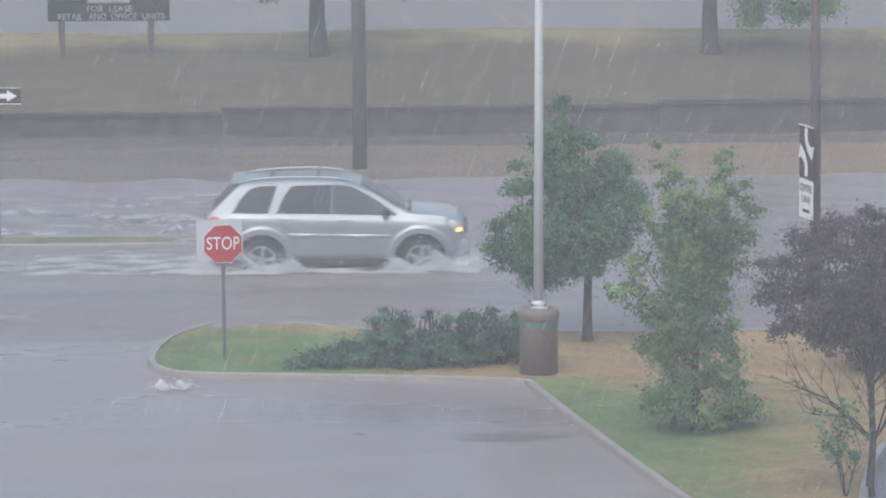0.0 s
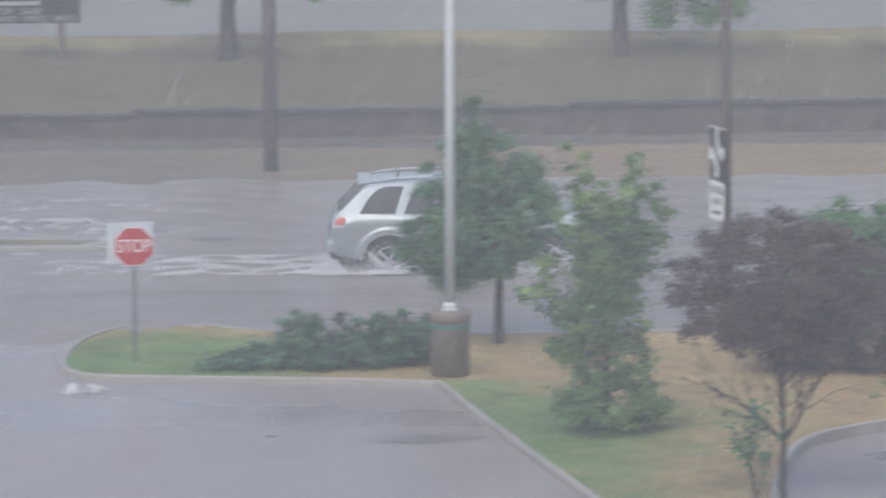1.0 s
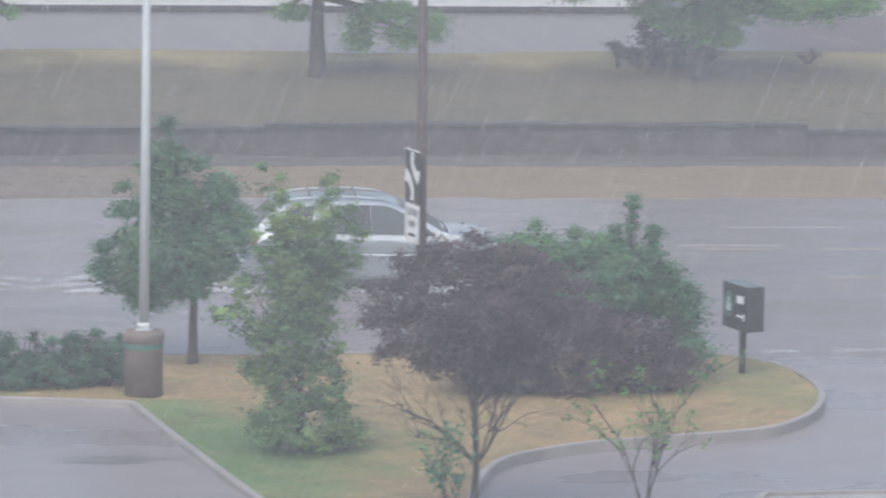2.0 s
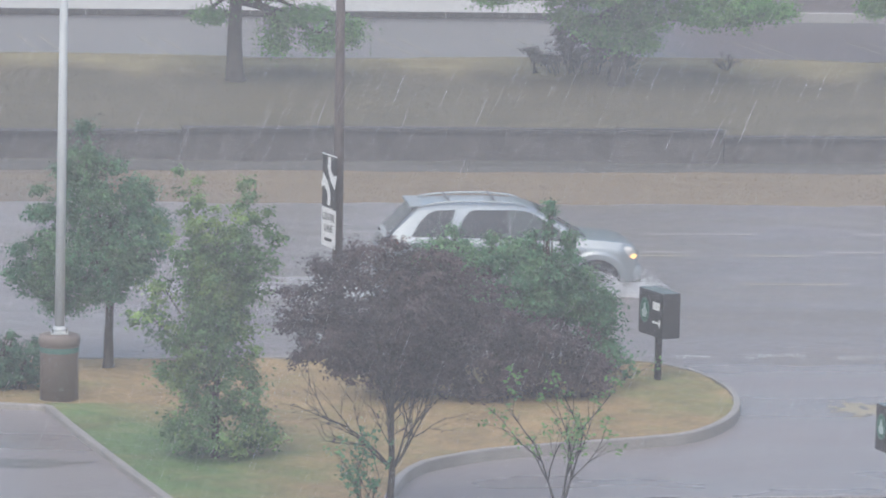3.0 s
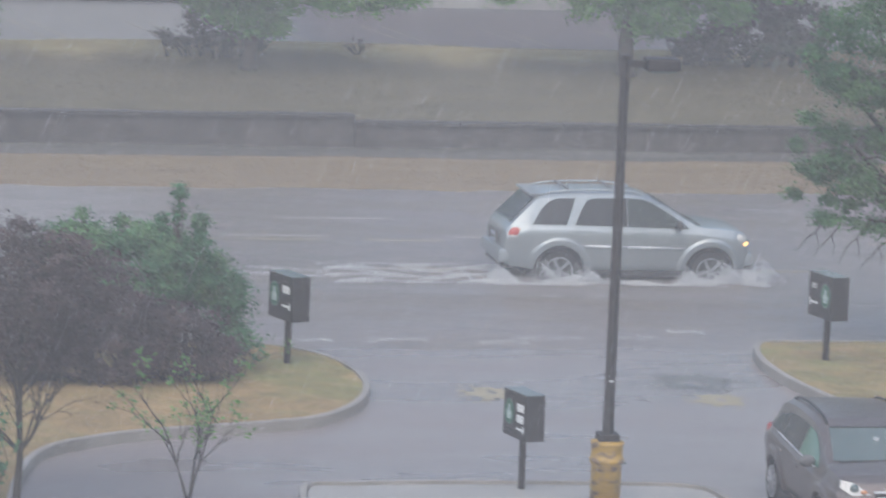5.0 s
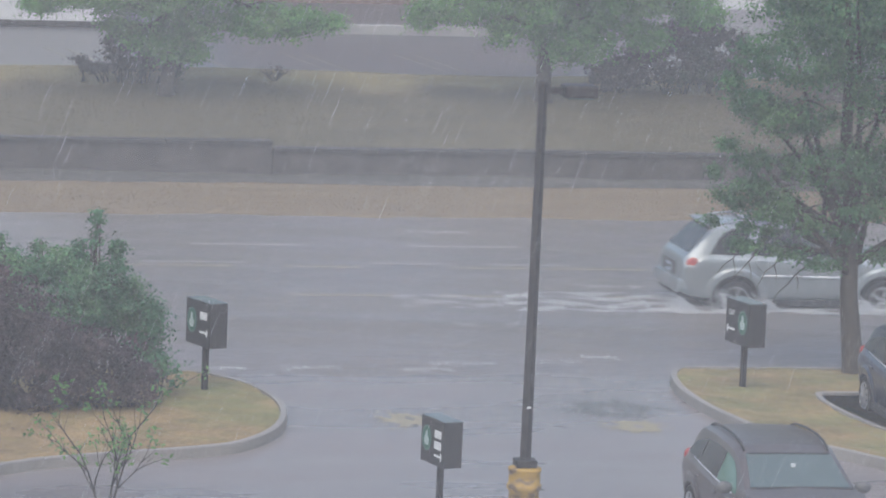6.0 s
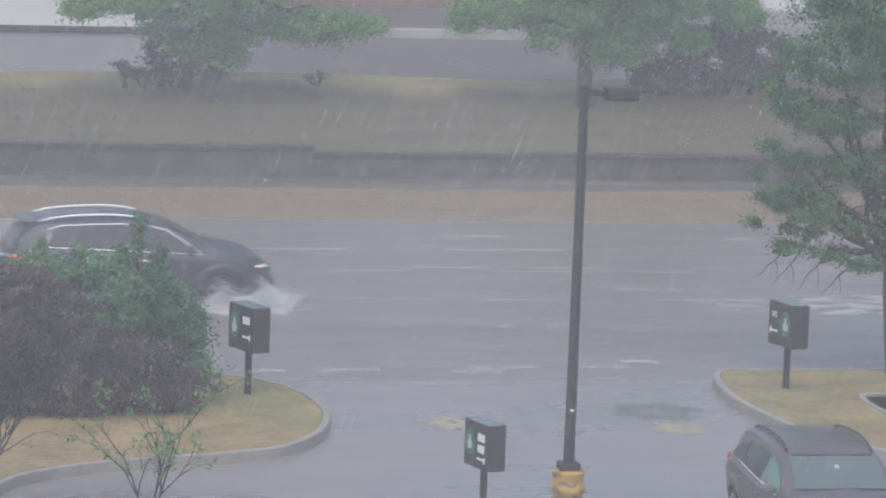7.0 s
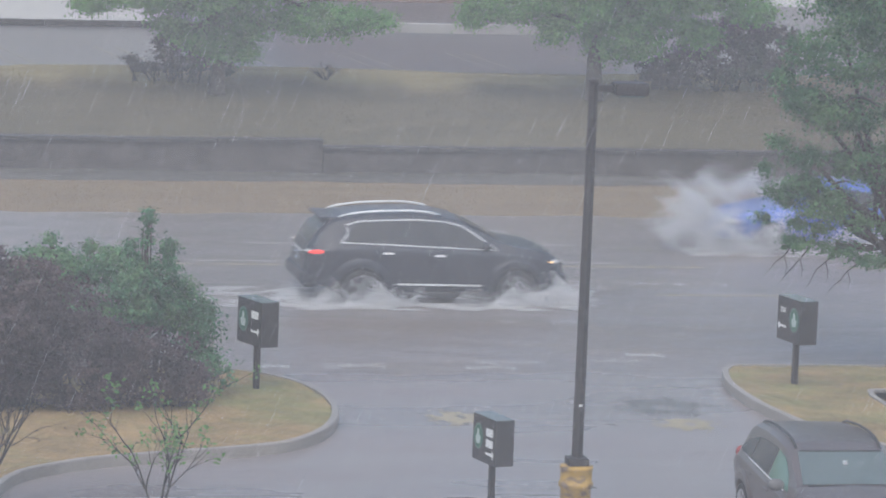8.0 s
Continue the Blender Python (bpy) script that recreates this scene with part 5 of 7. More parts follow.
# ---- vehicles ----
class Shell:
    """A car body: side outlines along x, and the half-widths at sill, belt and roof."""

    def __init__(self, roof, belt, half, top_half, sill, hubs, arch):
        f = lambda a: (lambda x: float(np.interp(x, [p[0] for p in a], [p[1] for p in a])))
        self.roof, self.belt, self.half, self.top_half, self.sill_line = f(roof), f(belt), f(half), f(top_half), f(sill)
        self.hubs, self.arch, self.x0, self.x1 = hubs, arch, roof[0][0], roof[-1][0]

    def sill(self, x):
        z = self.sill_line(x)
        for hx, hz in self.hubs:
            d = abs(x - hx)
            if d < self.arch:
                z = max(z, hz + math.sqrt(self.arch ** 2 - d * d))
        return z

    def flank(self, x, z, zm):
        """Half-width of the lower body at a height: tucked in at the sill, full at the shoulder, swollen round the wheels."""
        s0 = self.sill_line(x)
        u = (z - s0) / max(zm - s0, 0.05)
        w = self.half(x) * float(np.interp(u, [-0.2, 0.0, 0.10, 0.28, 0.50, 0.72, 0.86, 0.95, 1.0], [0.84, 0.875, 0.915, 0.952, 0.978, 0.998, 1.0, 0.985, 0.955]))
        for hx, hz in self.hubs:
            d = math.hypot(x - hx, z - hz) - self.arch
            if d < 0.14 and u < 0.93:
                q = min(max((0.14 - d) / 0.06, 0.0), 1.0)
                w += 0.036 * q * q * (3 - 2 * q) * min(1.0, (0.93 - u) * 9)
        return w

    def section(self, x):
        zb, zm, zt = self.sill(x), self.belt(x), self.roof(x)
        zm = min(zm, zt - 0.03)
        zb = min(zb, zm - 0.02)
        wt = self.top_half(x)
        low = [(self.flank(x, zb + (zm - zb) * v, zm), zb + (zm - zb) * v) for v in (0.0, 0.05, 0.12, 0.20, 0.29, 0.38, 0.47, 0.56, 0.65, 0.74, 0.82, 0.89, 0.95, 1.0)]
        h, w = zt - zm, low[-1][0]
        high = [(w + (wt - w) * (q * 0.9 + 0.1 * q * q), zm + h * q) for q in (0.22, 0.45, 0.68, 0.88)]
        return [(0, zb)] + low + high + [(wt * 0.965, zt - h * 0.05), (wt * 0.90, zt - h * 0.015), (wt * 0.6, zt + 0.004), (0, zt + 0.014)]

    def side(self, x, z):
        s = self.section(x)[1:20]
        return float(np.interp(z, [q[1] for q in s], [q[0] for q in s]))

    def body(self, bm):
        xs = set(np.linspace(self.x0, self.x1, 130))
        for hx, _ in self.hubs:
            xs |= {hx - self.arch - 0.004, hx - self.arch + 0.004, hx + self.arch - 0.004, hx + self.arch + 0.004}
        rings = []
        for x in sorted(xs):
            s = self.section(x)
            ring = s + [(-y, z) for y, z in s[-2:0:-1]]
            rings.append([bm.verts.new((x, y, z)) for y, z in ring])
        n = len(rings[0])
        for a, b in zip(rings, rings[1:]):
            for k in range(n):
                bm.faces.new((a[k], a[(k + 1) % n], b[(k + 1) % n], b[k]))
        bm.faces.new(rings[0])
        bm.faces.new(rings[-1][::-1])
        bmesh.ops.recalc_face_normals(bm, faces=bm.faces)
        return bm

    def pane(self, bm, low, high, sy, off=0.009, rows=9, n=36):
        """A window between two side outlines (x, z) on one side of the body."""
        grid = []
        for u in np.linspace(0, 1, n):
            xa, xb = low[0][0] + (low[-1][0] - low[0][0]) * u, high[0][0] + (high[-1][0] - high[0][0]) * u
            a, b = float(np.interp(xa, *zip(*low))), float(np.interp(xb, *zip(*high)))
            b = max(b, a + 0.004)
            grid.append([bm.verts.new((xa + (xb - xa) * q, sy * (self.side(xa + (xb - xa) * q, a + (b - a) * q) + off), a + (b - a) * q)) for q in np.linspace(0, 1, rows)])
        for g, h in zip(grid, grid[1:]):
            for k in range(rows - 1):
                bm.faces.new((g[k], h[k], h[k + 1], g[k + 1]))
        bmesh.ops.recalc_face_normals(bm, faces=bm.faces)
        return bm

    def screen(self, bm, xa, xb, frac_a, frac_b, off=0.010, n=14):
        """A windscreen or rear window on the sloping top between xa and xb."""
        grid = []
        for i in range(n):
            t = i / (n - 1)
            x = xa + (xb - xa) * t
            w = self.top_half(x) * (frac_a + (frac_b - frac_a) * t)
            slope = (self.roof(x + 0.02) - self.roof(x - 0.02)) / 0.04
            ln = math.hypot(1, slope)
            grid.append([bm.verts.new((x - slope / ln * off, w * u, self.roof(x) + 0.004 + (0.008 * (1 - abs(u))) + off / ln)) for u in np.linspace(-1, 1, 9)])
        for g, h in zip(grid, grid[1:]):
            for k in range(8):
                bm.faces.new((g[k], h[k], h[k + 1], g[k + 1]))
        bmesh.ops.recalc_face_normals(bm, faces=bm.faces)
        return bm

    def line(self, bm, pts, sy, r=0.012, off=0.006):
        """A thin moulding along side points (x, z)."""
        tube(bm, [(x, sy * (self.side(x, z) + off), z) for x, z in pts], [r] * len(pts), 6)
        return bm


def blob(bm, c, s, u=12, v=8):
    r = bmesh.ops.create_uvsphere(bm, u_segments=u, v_segments=v, radius=0.5)
    for q in r["verts"]:
        q.co = Vector((c[0] + q.co.x * s[0], c[1] + q.co.y * s[1], c[2] + q.co.z * s[2]))
    return bm


def wheel(parent, x, y, r, width, spokes, name="wheel", rim=None):
    w = new(name)
    w.parent, w.location, w.empty_display_size = parent, (x, y, r), 0.1
    s = 1 if y > 0 else -1
    prof = [(r * 0.66, -width / 2), (r * 0.95, -width / 2), (r, -width * 0.36), (r, width * 0.36), (r * 0.95, width / 2), (r * 0.66, width / 2)]
    bm = bmesh.new()
    lathe(bm, prof, 32)
    bm.transform(pose(0, 0, 0, 90, 0, 0))
    part("tyre", bm, RUBBER, w, smooth=False)
    bm = bmesh.new()
    lathe(bm, [(r * 0.68, width * 0.40), (r * 0.70, width * 0.52), (r * 0.63, width * 0.53), (r * 0.60, width * 0.40)], 32)
    for k in range(spokes):
        a = 2 * math.pi * k / spokes
        m = pose(0, 0, 0, 0, 0, math.degrees(a))
        box(bm, (r * 0.36, 0, width * 0.47), (r * 0.60, r * 0.15, 0.03), m, 0.006)
    lathe(bm, [(r * 0.17, width * 0.38), (r * 0.16, width * 0.50), (r * 0.09, width * 0.52)], 16)
    bm.transform(pose(0, 0, 0, 90 if s < 0 else -90, 0, 0))
    part("rim", bm, rim or ALLOY, w)
    bm = bmesh.new()
    lathe(bm, [(r * 0.58, width * 0.30), (r * 0.5, width * 0.33)], 24)
    bm.transform(pose(0, 0, 0, 90 if s < 0 else -90, 0, 0))
    part("brake_disc", bm, PLASTIC, w)
    return w


def vehicle(name, label, spec, paint, m):
    """A car from its outlines: body, panes, lamps, wheels, mirrors, handles, mouldings and bumpers."""
    t = thing(name, m, label, "car")
    sh = Shell(spec["roof"], spec["belt"], spec["half"], spec["top"], spec["sill"], [(spec["rear"], spec["r"]), (spec["front"], spec["r"])], spec["arch"])
    bm = bmesh.new()
    sh.body(bm)
    body = part("body", bm, paint, t, smooth=True)
    body.data.set_sharp_from_angle(angle=radians(26))
    for sy in (1, -1):
        for low, high, glass in spec["panes"]:
            bm = bmesh.new()
            sh.pane(bm, low, high, sy)
            part("side_window", bm, glass, t, smooth=True)
        for pts, r, mt in spec["lines"]:
            bm = bmesh.new()
            sh.line(bm, pts, sy, r)
            part("moulding", bm, mt, t, smooth=True)
        for x, z in spec["handles"]:
            bm = bmesh.new()
            y = sy * (sh.side(x, z) + 0.018)
            box(bm, (x, y, z), (0.2, 0.03, 0.035), bevel=0.012)
            part("door_handle", bm, spec["handle_paint"], t)
        bm = bmesh.new()
        mx, mz = spec["mirror"]
        blob(bm, (mx, sy * (sh.side(mx, mz) + 0.11), mz + 0.05), (0.13, 0.24, 0.17))
        part("wing_mirror", bm, spec.get("mirror_paint", paint), t, smooth=True)
        for lamp, c, s, mt in spec["lamps"]:
            bm = bmesh.new()
            blob(bm, (c[0], sy * c[1], c[2]), s)
            part(lamp, bm, mt, t, smooth=True)
        if "wedge" in spec:
            # swept headlamp glass let into the wing
            bm = bmesh.new()
            front = [bm.verts.new((x, sy * y, z)) for x, y, z in spec["wedge"]]
            back = [bm.verts.new((x - 0.25, sy * y * 0.97, z - 0.02)) for x, y, z in spec["wedge"]]
            bm.faces.new(front)
            for k in range(len(front)):
                bm.faces.new((front[k], front[k - 1], back[k - 1], back[k]))
            bmesh.ops.recalc_face_normals(bm, faces=bm.faces)
            part("headlamp", bm, LENS, t)
        for hx in (spec["rear"], spec["front"]):
            # rolled lip of the wheel arch
            bm = bmesh.new()
            pts = []
            for k in range(17):
                a = math.pi * (0.02 + 0.96 * k / 16)
                x, z = hx + math.cos(a) * (sh.arch + 0.004), spec["r"] + math.sin(a) * (sh.arch + 0.004)
                pts.append((x, sy * (sh.flank(x, z, sh.belt(x)) - 0.012), z))
            tube(bm, pts, [0.014] * len(pts), 6)
            part("arch_lip", bm, spec["flare"], t, smooth=True)
            wheel(t, hx, sy * (sh.half(hx) - 0.115), spec["r"], 0.225, spec["spokes"], rim=spec.get("rim", ALLOY))
        rail = spec["rail"]
        if rail:
            bm = bmesh.new()
            pts = []
            for k in range(11):
                x = rail[0] + (rail[1] - rail[0]) * k / 10
                lift = 0.045 * math.sin(math.pi * min(1, max(0, k / 10))) ** 0.35
                pts.append((x, sy * sh.top_half(x) * 0.88, sh.roof(x) - 0.005 + lift))
            tube(bm, pts, [0.02] * 11, 8)
            part("roof_rail", bm, spec["rail_paint"], t, smooth=True)
        bm = bmesh.new()
        box(bm, ((spec["rear"] + spec["front"]) / 2, sy * (sh.half(0) - 0.05), sh.sill_line(0) - 0.02), (spec["front"] - spec["rear"] - 2 * spec["arch"], 0.1, 0.12), bevel=0.02)
        part("rocker", bm, spec["rocker"], t)
    for glass, xa, xb, fa, fb, nm in spec["screens"]:
        bm = bmesh.new()
        sh.screen(bm, xa, xb, fa, fb)
        part(nm, bm, glass, t, smooth=True)
    for nm, c, s, bv, mt in spec["trim"]:
        bm = bmesh.new()
        box(bm, c, s, bevel=bv)
        part(nm, bm, mt, t)
    # dark floor pan and wheel wells
    bm = bmesh.new()
    box(bm, (0, 0, spec["r"] + 0.12), (spec["front"] - spec["rear"] + 1.0, sh.half(0) * 1.55, 0.5))
    part("floor_pan", bm, PLASTIC, t)
    for bar in spec.get("rails_across", ()):
        bm = bmesh.new()
        w = sh.top_half(bar) * 0.84
        tube(bm, [(bar, -w, sh.roof(bar) + 0.05), (bar, 0, sh.roof(bar) + 0.06), (bar, w, sh.roof(bar) + 0.05)], [0.022] * 3, 8)
        part("cross_bar", bm, GREYPLASTIC, t, smooth=True)
    return t


SILVER_SPEC = dict(
    rear=-1.33, front=1.43, r=0.36, arch=0.465, spokes=5, rail=(-1.62, 0.22), rail_paint=SILVER, rails_across=(-1.15, -0.35),
    roof=[(-2.36, 0.62), (-2.345, 0.92), (-2.31, 1.08), (-2.22, 1.17), (-1.98, 1.42), (-1.76, 1.645), (-1.66, 1.69), (-1.4, 1.715), (-1.0, 1.735), (-0.4, 1.74), (0.1, 1.715), (0.35, 1.66), (0.68, 1.50), (0.98, 1.30), (1.20, 1.175), (1.3, 1.15), (1.6, 1.13), (1.9, 1.095), (2.07, 1.05), (2.17, 0.96), (2.22, 0.82), (2.24, 0.58)],
    belt=[(-2.36, 0.56), (-2.31, 1.0), (-1.9, 1.14), (-0.5, 1.12), (1.0, 1.075), (1.3, 1.055), (1.9, 0.99), (2.1, 0.93), (2.24, 0.52)],
    half=[(-2.36, 0.76), (-2.29, 0.84), (-2.1, 0.875), (-1.5, 0.895), (1.5, 0.895), (1.85, 0.87), (2.1, 0.78), (2.24, 0.62)],
    top=[(-2.36, 0.66), (-2.22, 0.74), (-1.95, 0.70), (-1.7, 0.65), (-0.4, 0.67), (0.4, 0.66), (1.0, 0.73), (1.25, 0.79), (1.9, 0.77), (2.24, 0.54)],
    sill=[(-2.36, 0.46), (-2.0, 0.40), (-1, 0.33), (1, 0.33), (2.0, 0.38), (2.33, 0.42)],
    panes=[([(-1.84, 1.185), (-1.21, 1.175)], [(-1.81, 1.215), (-1.68, 1.43), (-1.53, 1.575), (-1.40, 1.63), (-1.05, 1.64)], GLASS),
           ([(-1.07, 1.175), (-0.11, 1.155)], [(-1.04, 1.215), (-0.94, 1.45), (-0.84, 1.595), (-0.74, 1.64), (-0.11, 1.65)], GLASS),
           ([(-0.10, 1.155), (1.03, 1.12)], [(-0.10, 1.65), (0.16, 1.635), (0.34, 1.575), (0.68, 1.38), (1.03, 1.135)], SMOKEGLASS)],
    lines=[([(-0.86, 0.795), (-0.14, 0.78)], 0.024, SILVER), ([(-0.09, 0.78), (0.92, 0.76)], 0.024, SILVER), ([(-0.86, 0.819), (-0.14, 0.804)], 0.011, CHROME), ([(-0.09, 0.804), (0.92, 0.784)], 0.011, CHROME),
           ([(-0.105, 0.45), (-0.105, 1.13)], 0.004, PLASTIC), ([(-0.88, 0.90), (-1.01, 1.03), (-1.05, 1.15)], 0.004, PLASTIC), ([(0.98, 0.42), (1.0, 0.85), (1.08, 1.07)], 0.004, PLASTIC)],
    handles=[(-0.86, 1.075), (0.12, 1.05)], handle_paint=SILVER, mirror=(0.84, 1.15), mirror_paint=PLASTIC,
    lamps=[("tail_lamp", (-2.14, 0.815, 1.0), (0.26, 0.12, 0.26), REDLENS), ("reversing_lamp", (-2.16, 0.825, 0.97), (0.22, 0.12, 0.09), LENS), ("headlamp", (1.99, 0.765, 0.93), (0.26, 0.13, 0.20), LENS), ("headlamp_bulb", (2.08, 0.755, 0.86), (0.15, 0.11, 0.10), AMBERLIT)],
    flare=SILVER, rocker=PLASTIC,
    screens=[(GLASS, -2.20, -1.78, 0.90, 0.88, "rear_window"), (GLASS, 0.40, 1.17, 0.9, 0.9, "windscreen")],
    trim=[("rear_bumper", (-2.32, 0, 0.62), (0.22, 1.64, 0.24), 0.07, SILVER), ("bumper_lower", (-2.24, 0, 0.45), (0.22, 1.5, 0.15), 0.05, PLASTIC), ("front_bumper", (2.15, 0, 0.56), (0.24, 1.46, 0.26), 0.08, SILVER), ("bumper_insert", (2.17, 0, 0.43), (0.22, 1.40, 0.12), 0.04, PLASTIC),
          ("number_plate", (-2.37, 0, 0.86), (0.012, 0.32, 0.16), 0.003, PLATE), ("plate_bar", (-2.378, 0, 0.86), (0.008, 0.24, 0.06), 0.0, SIGNBLACK), ("plate_recess", (-2.362, 0, 0.88), (0.01, 0.9, 0.24), 0.004, GREYPLASTIC), ("spoiler", (-1.74, 0, 1.69), (0.24, 1.24, 0.045), 0.02, SILVER), ("grille", (2.215, 0, 0.82), (0.05, 0.9, 0.14), 0.015, PLASTIC), ("wiper_cowl", (1.22, 0, 1.165), (0.10, 1.30, 0.03), 0.01, PLASTIC)])

DARK_SPEC = dict(
    rear=-1.42, front=1.38, r=0.37, arch=0.43, spokes=5, rail=(-1.80, 0.0), rail_paint=BRIGHT, rim=DARKRIM,
    roof=[(-2.44, 0.62), (-2.42, 0.95), (-2.35, 1.12), (-2.16, 1.38), (-1.95, 1.58), (-1.75, 1.64), (-1.2, 1.69), (-0.5, 1.71), (0.0, 1.68), (0.35, 1.60), (0.75, 1.42), (1.12, 1.22), (1.35, 1.155), (1.75, 1.10), (2.05, 1.00), (2.22, 0.86), (2.28, 0.70), (2.30, 0.58)],
    belt=[(-2.44, 0.56), (-2.32, 1.02), (-1.9, 1.16), (-0.5, 1.13), (1.0, 1.06), (1.4, 1.03), (2.05, 0.90), (2.30, 0.52)],
    half=[(-2.44, 0.76), (-2.32, 0.88), (-2.0, 0.94), (-1.5, 0.96), (1.4, 0.955), (1.85, 0.91), (2.15, 0.78), (2.30, 0.60)],
    top=[(-2.44, 0.64), (-2.2, 0.72), (-1.8, 0.66), (-0.5, 0.69), (0.3, 0.68), (1.0, 0.76), (1.3, 0.84), (1.9, 0.78), (2.30, 0.52)],
    sill=[(-2.44, 0.48), (-2.0, 0.40), (-1, 0.30), (1, 0.30), (2.0, 0.36), (2.30, 0.40)],
    panes=[([(-1.70, 1.215), (-0.95, 1.19)], [(-1.68, 1.24), (-1.60, 1.40), (-1.48, 1.53), (-0.95, 1.56)], GLASS), ([(-0.93, 1.19), (0.08, 1.145)], [(-0.93, 1.56), (-0.4, 1.575), (0.08, 1.545)], GLASS),
           ([(0.10, 1.145), (0.96, 1.10)], [(0.10, 1.545), (0.36, 1.48), (0.68, 1.29), (0.96, 1.115)], GLASS)],
    lines=[([(-1.80, 1.21), (-0.9, 1.175), (0.1, 1.128), (1.04, 1.085)], 0.012, BRIGHT), ([(-1.80, 1.21), (-1.68, 1.33), (-1.66, 1.44), (-1.70, 1.50), (-1.46, 1.565), (-0.9, 1.59), (-0.4, 1.60), (0.1, 1.568), (0.40, 1.49), (0.72, 1.295), (1.0, 1.105)], 0.012, BRIGHT), ([(-0.78, 0.47), (0.75, 0.45)], 0.018, BRIGHT)],
    handles=[(-0.95, 1.03), (-0.02, 0.99)], handle_paint=BRIGHT, mirror=(0.80, 1.12),
    lamps=[("tail_lamp", (-2.20, 0.86, 1.04), (0.34, 0.13, 0.075), REDLIT), ("reversing_lamp", (-2.36, 0.74, 1.05), (0.16, 0.18, 0.06), LENS), ("headlamp", (2.08, 0.75, 0.87), (0.24, 0.16, 0.075), LENS), ("headlamp_bulb", (2.0, 0.79, 0.865), (0.14, 0.11, 0.05), AMBERLIT)],
    flare=NAVY, rocker=PLASTIC,
    screens=[(GLASS, -2.32, -2.0, 0.86, 0.86, "rear_window"), (GREYGLASS, 0.40, 1.10, 0.9, 0.9, "windscreen")],
    trim=[("rear_bumper", (-2.38, 0, 0.58), (0.24, 1.66, 0.26), 0.08, NAVY), ("bumper_lower", (-2.30, 0, 0.45), (0.22, 1.5, 0.14), 0.05, PLASTIC), ("front_bumper", (2.22, 0, 0.52), (0.24, 1.42, 0.26), 0.08, NAVY), ("spoiler", (-2.0, 0, 1.60), (0.28, 1.22, 0.04), 0.016, NAVY),
          ("number_plate", (-2.445, 0, 0.88), (0.012, 0.32, 0.16), 0.003, PLATE), ("plate_bar", (-2.453, 0, 0.88), (0.008, 0.24, 0.06), 0.0, SIGNBLACK), ("tailgate_strip", (-2.43, 0, 1.0), (0.02, 0.9, 0.03), 0.006, BRIGHT), ("grille", (2.28, 0, 0.72), (0.05, 0.9, 0.18), 0.015, PLASTIC)])

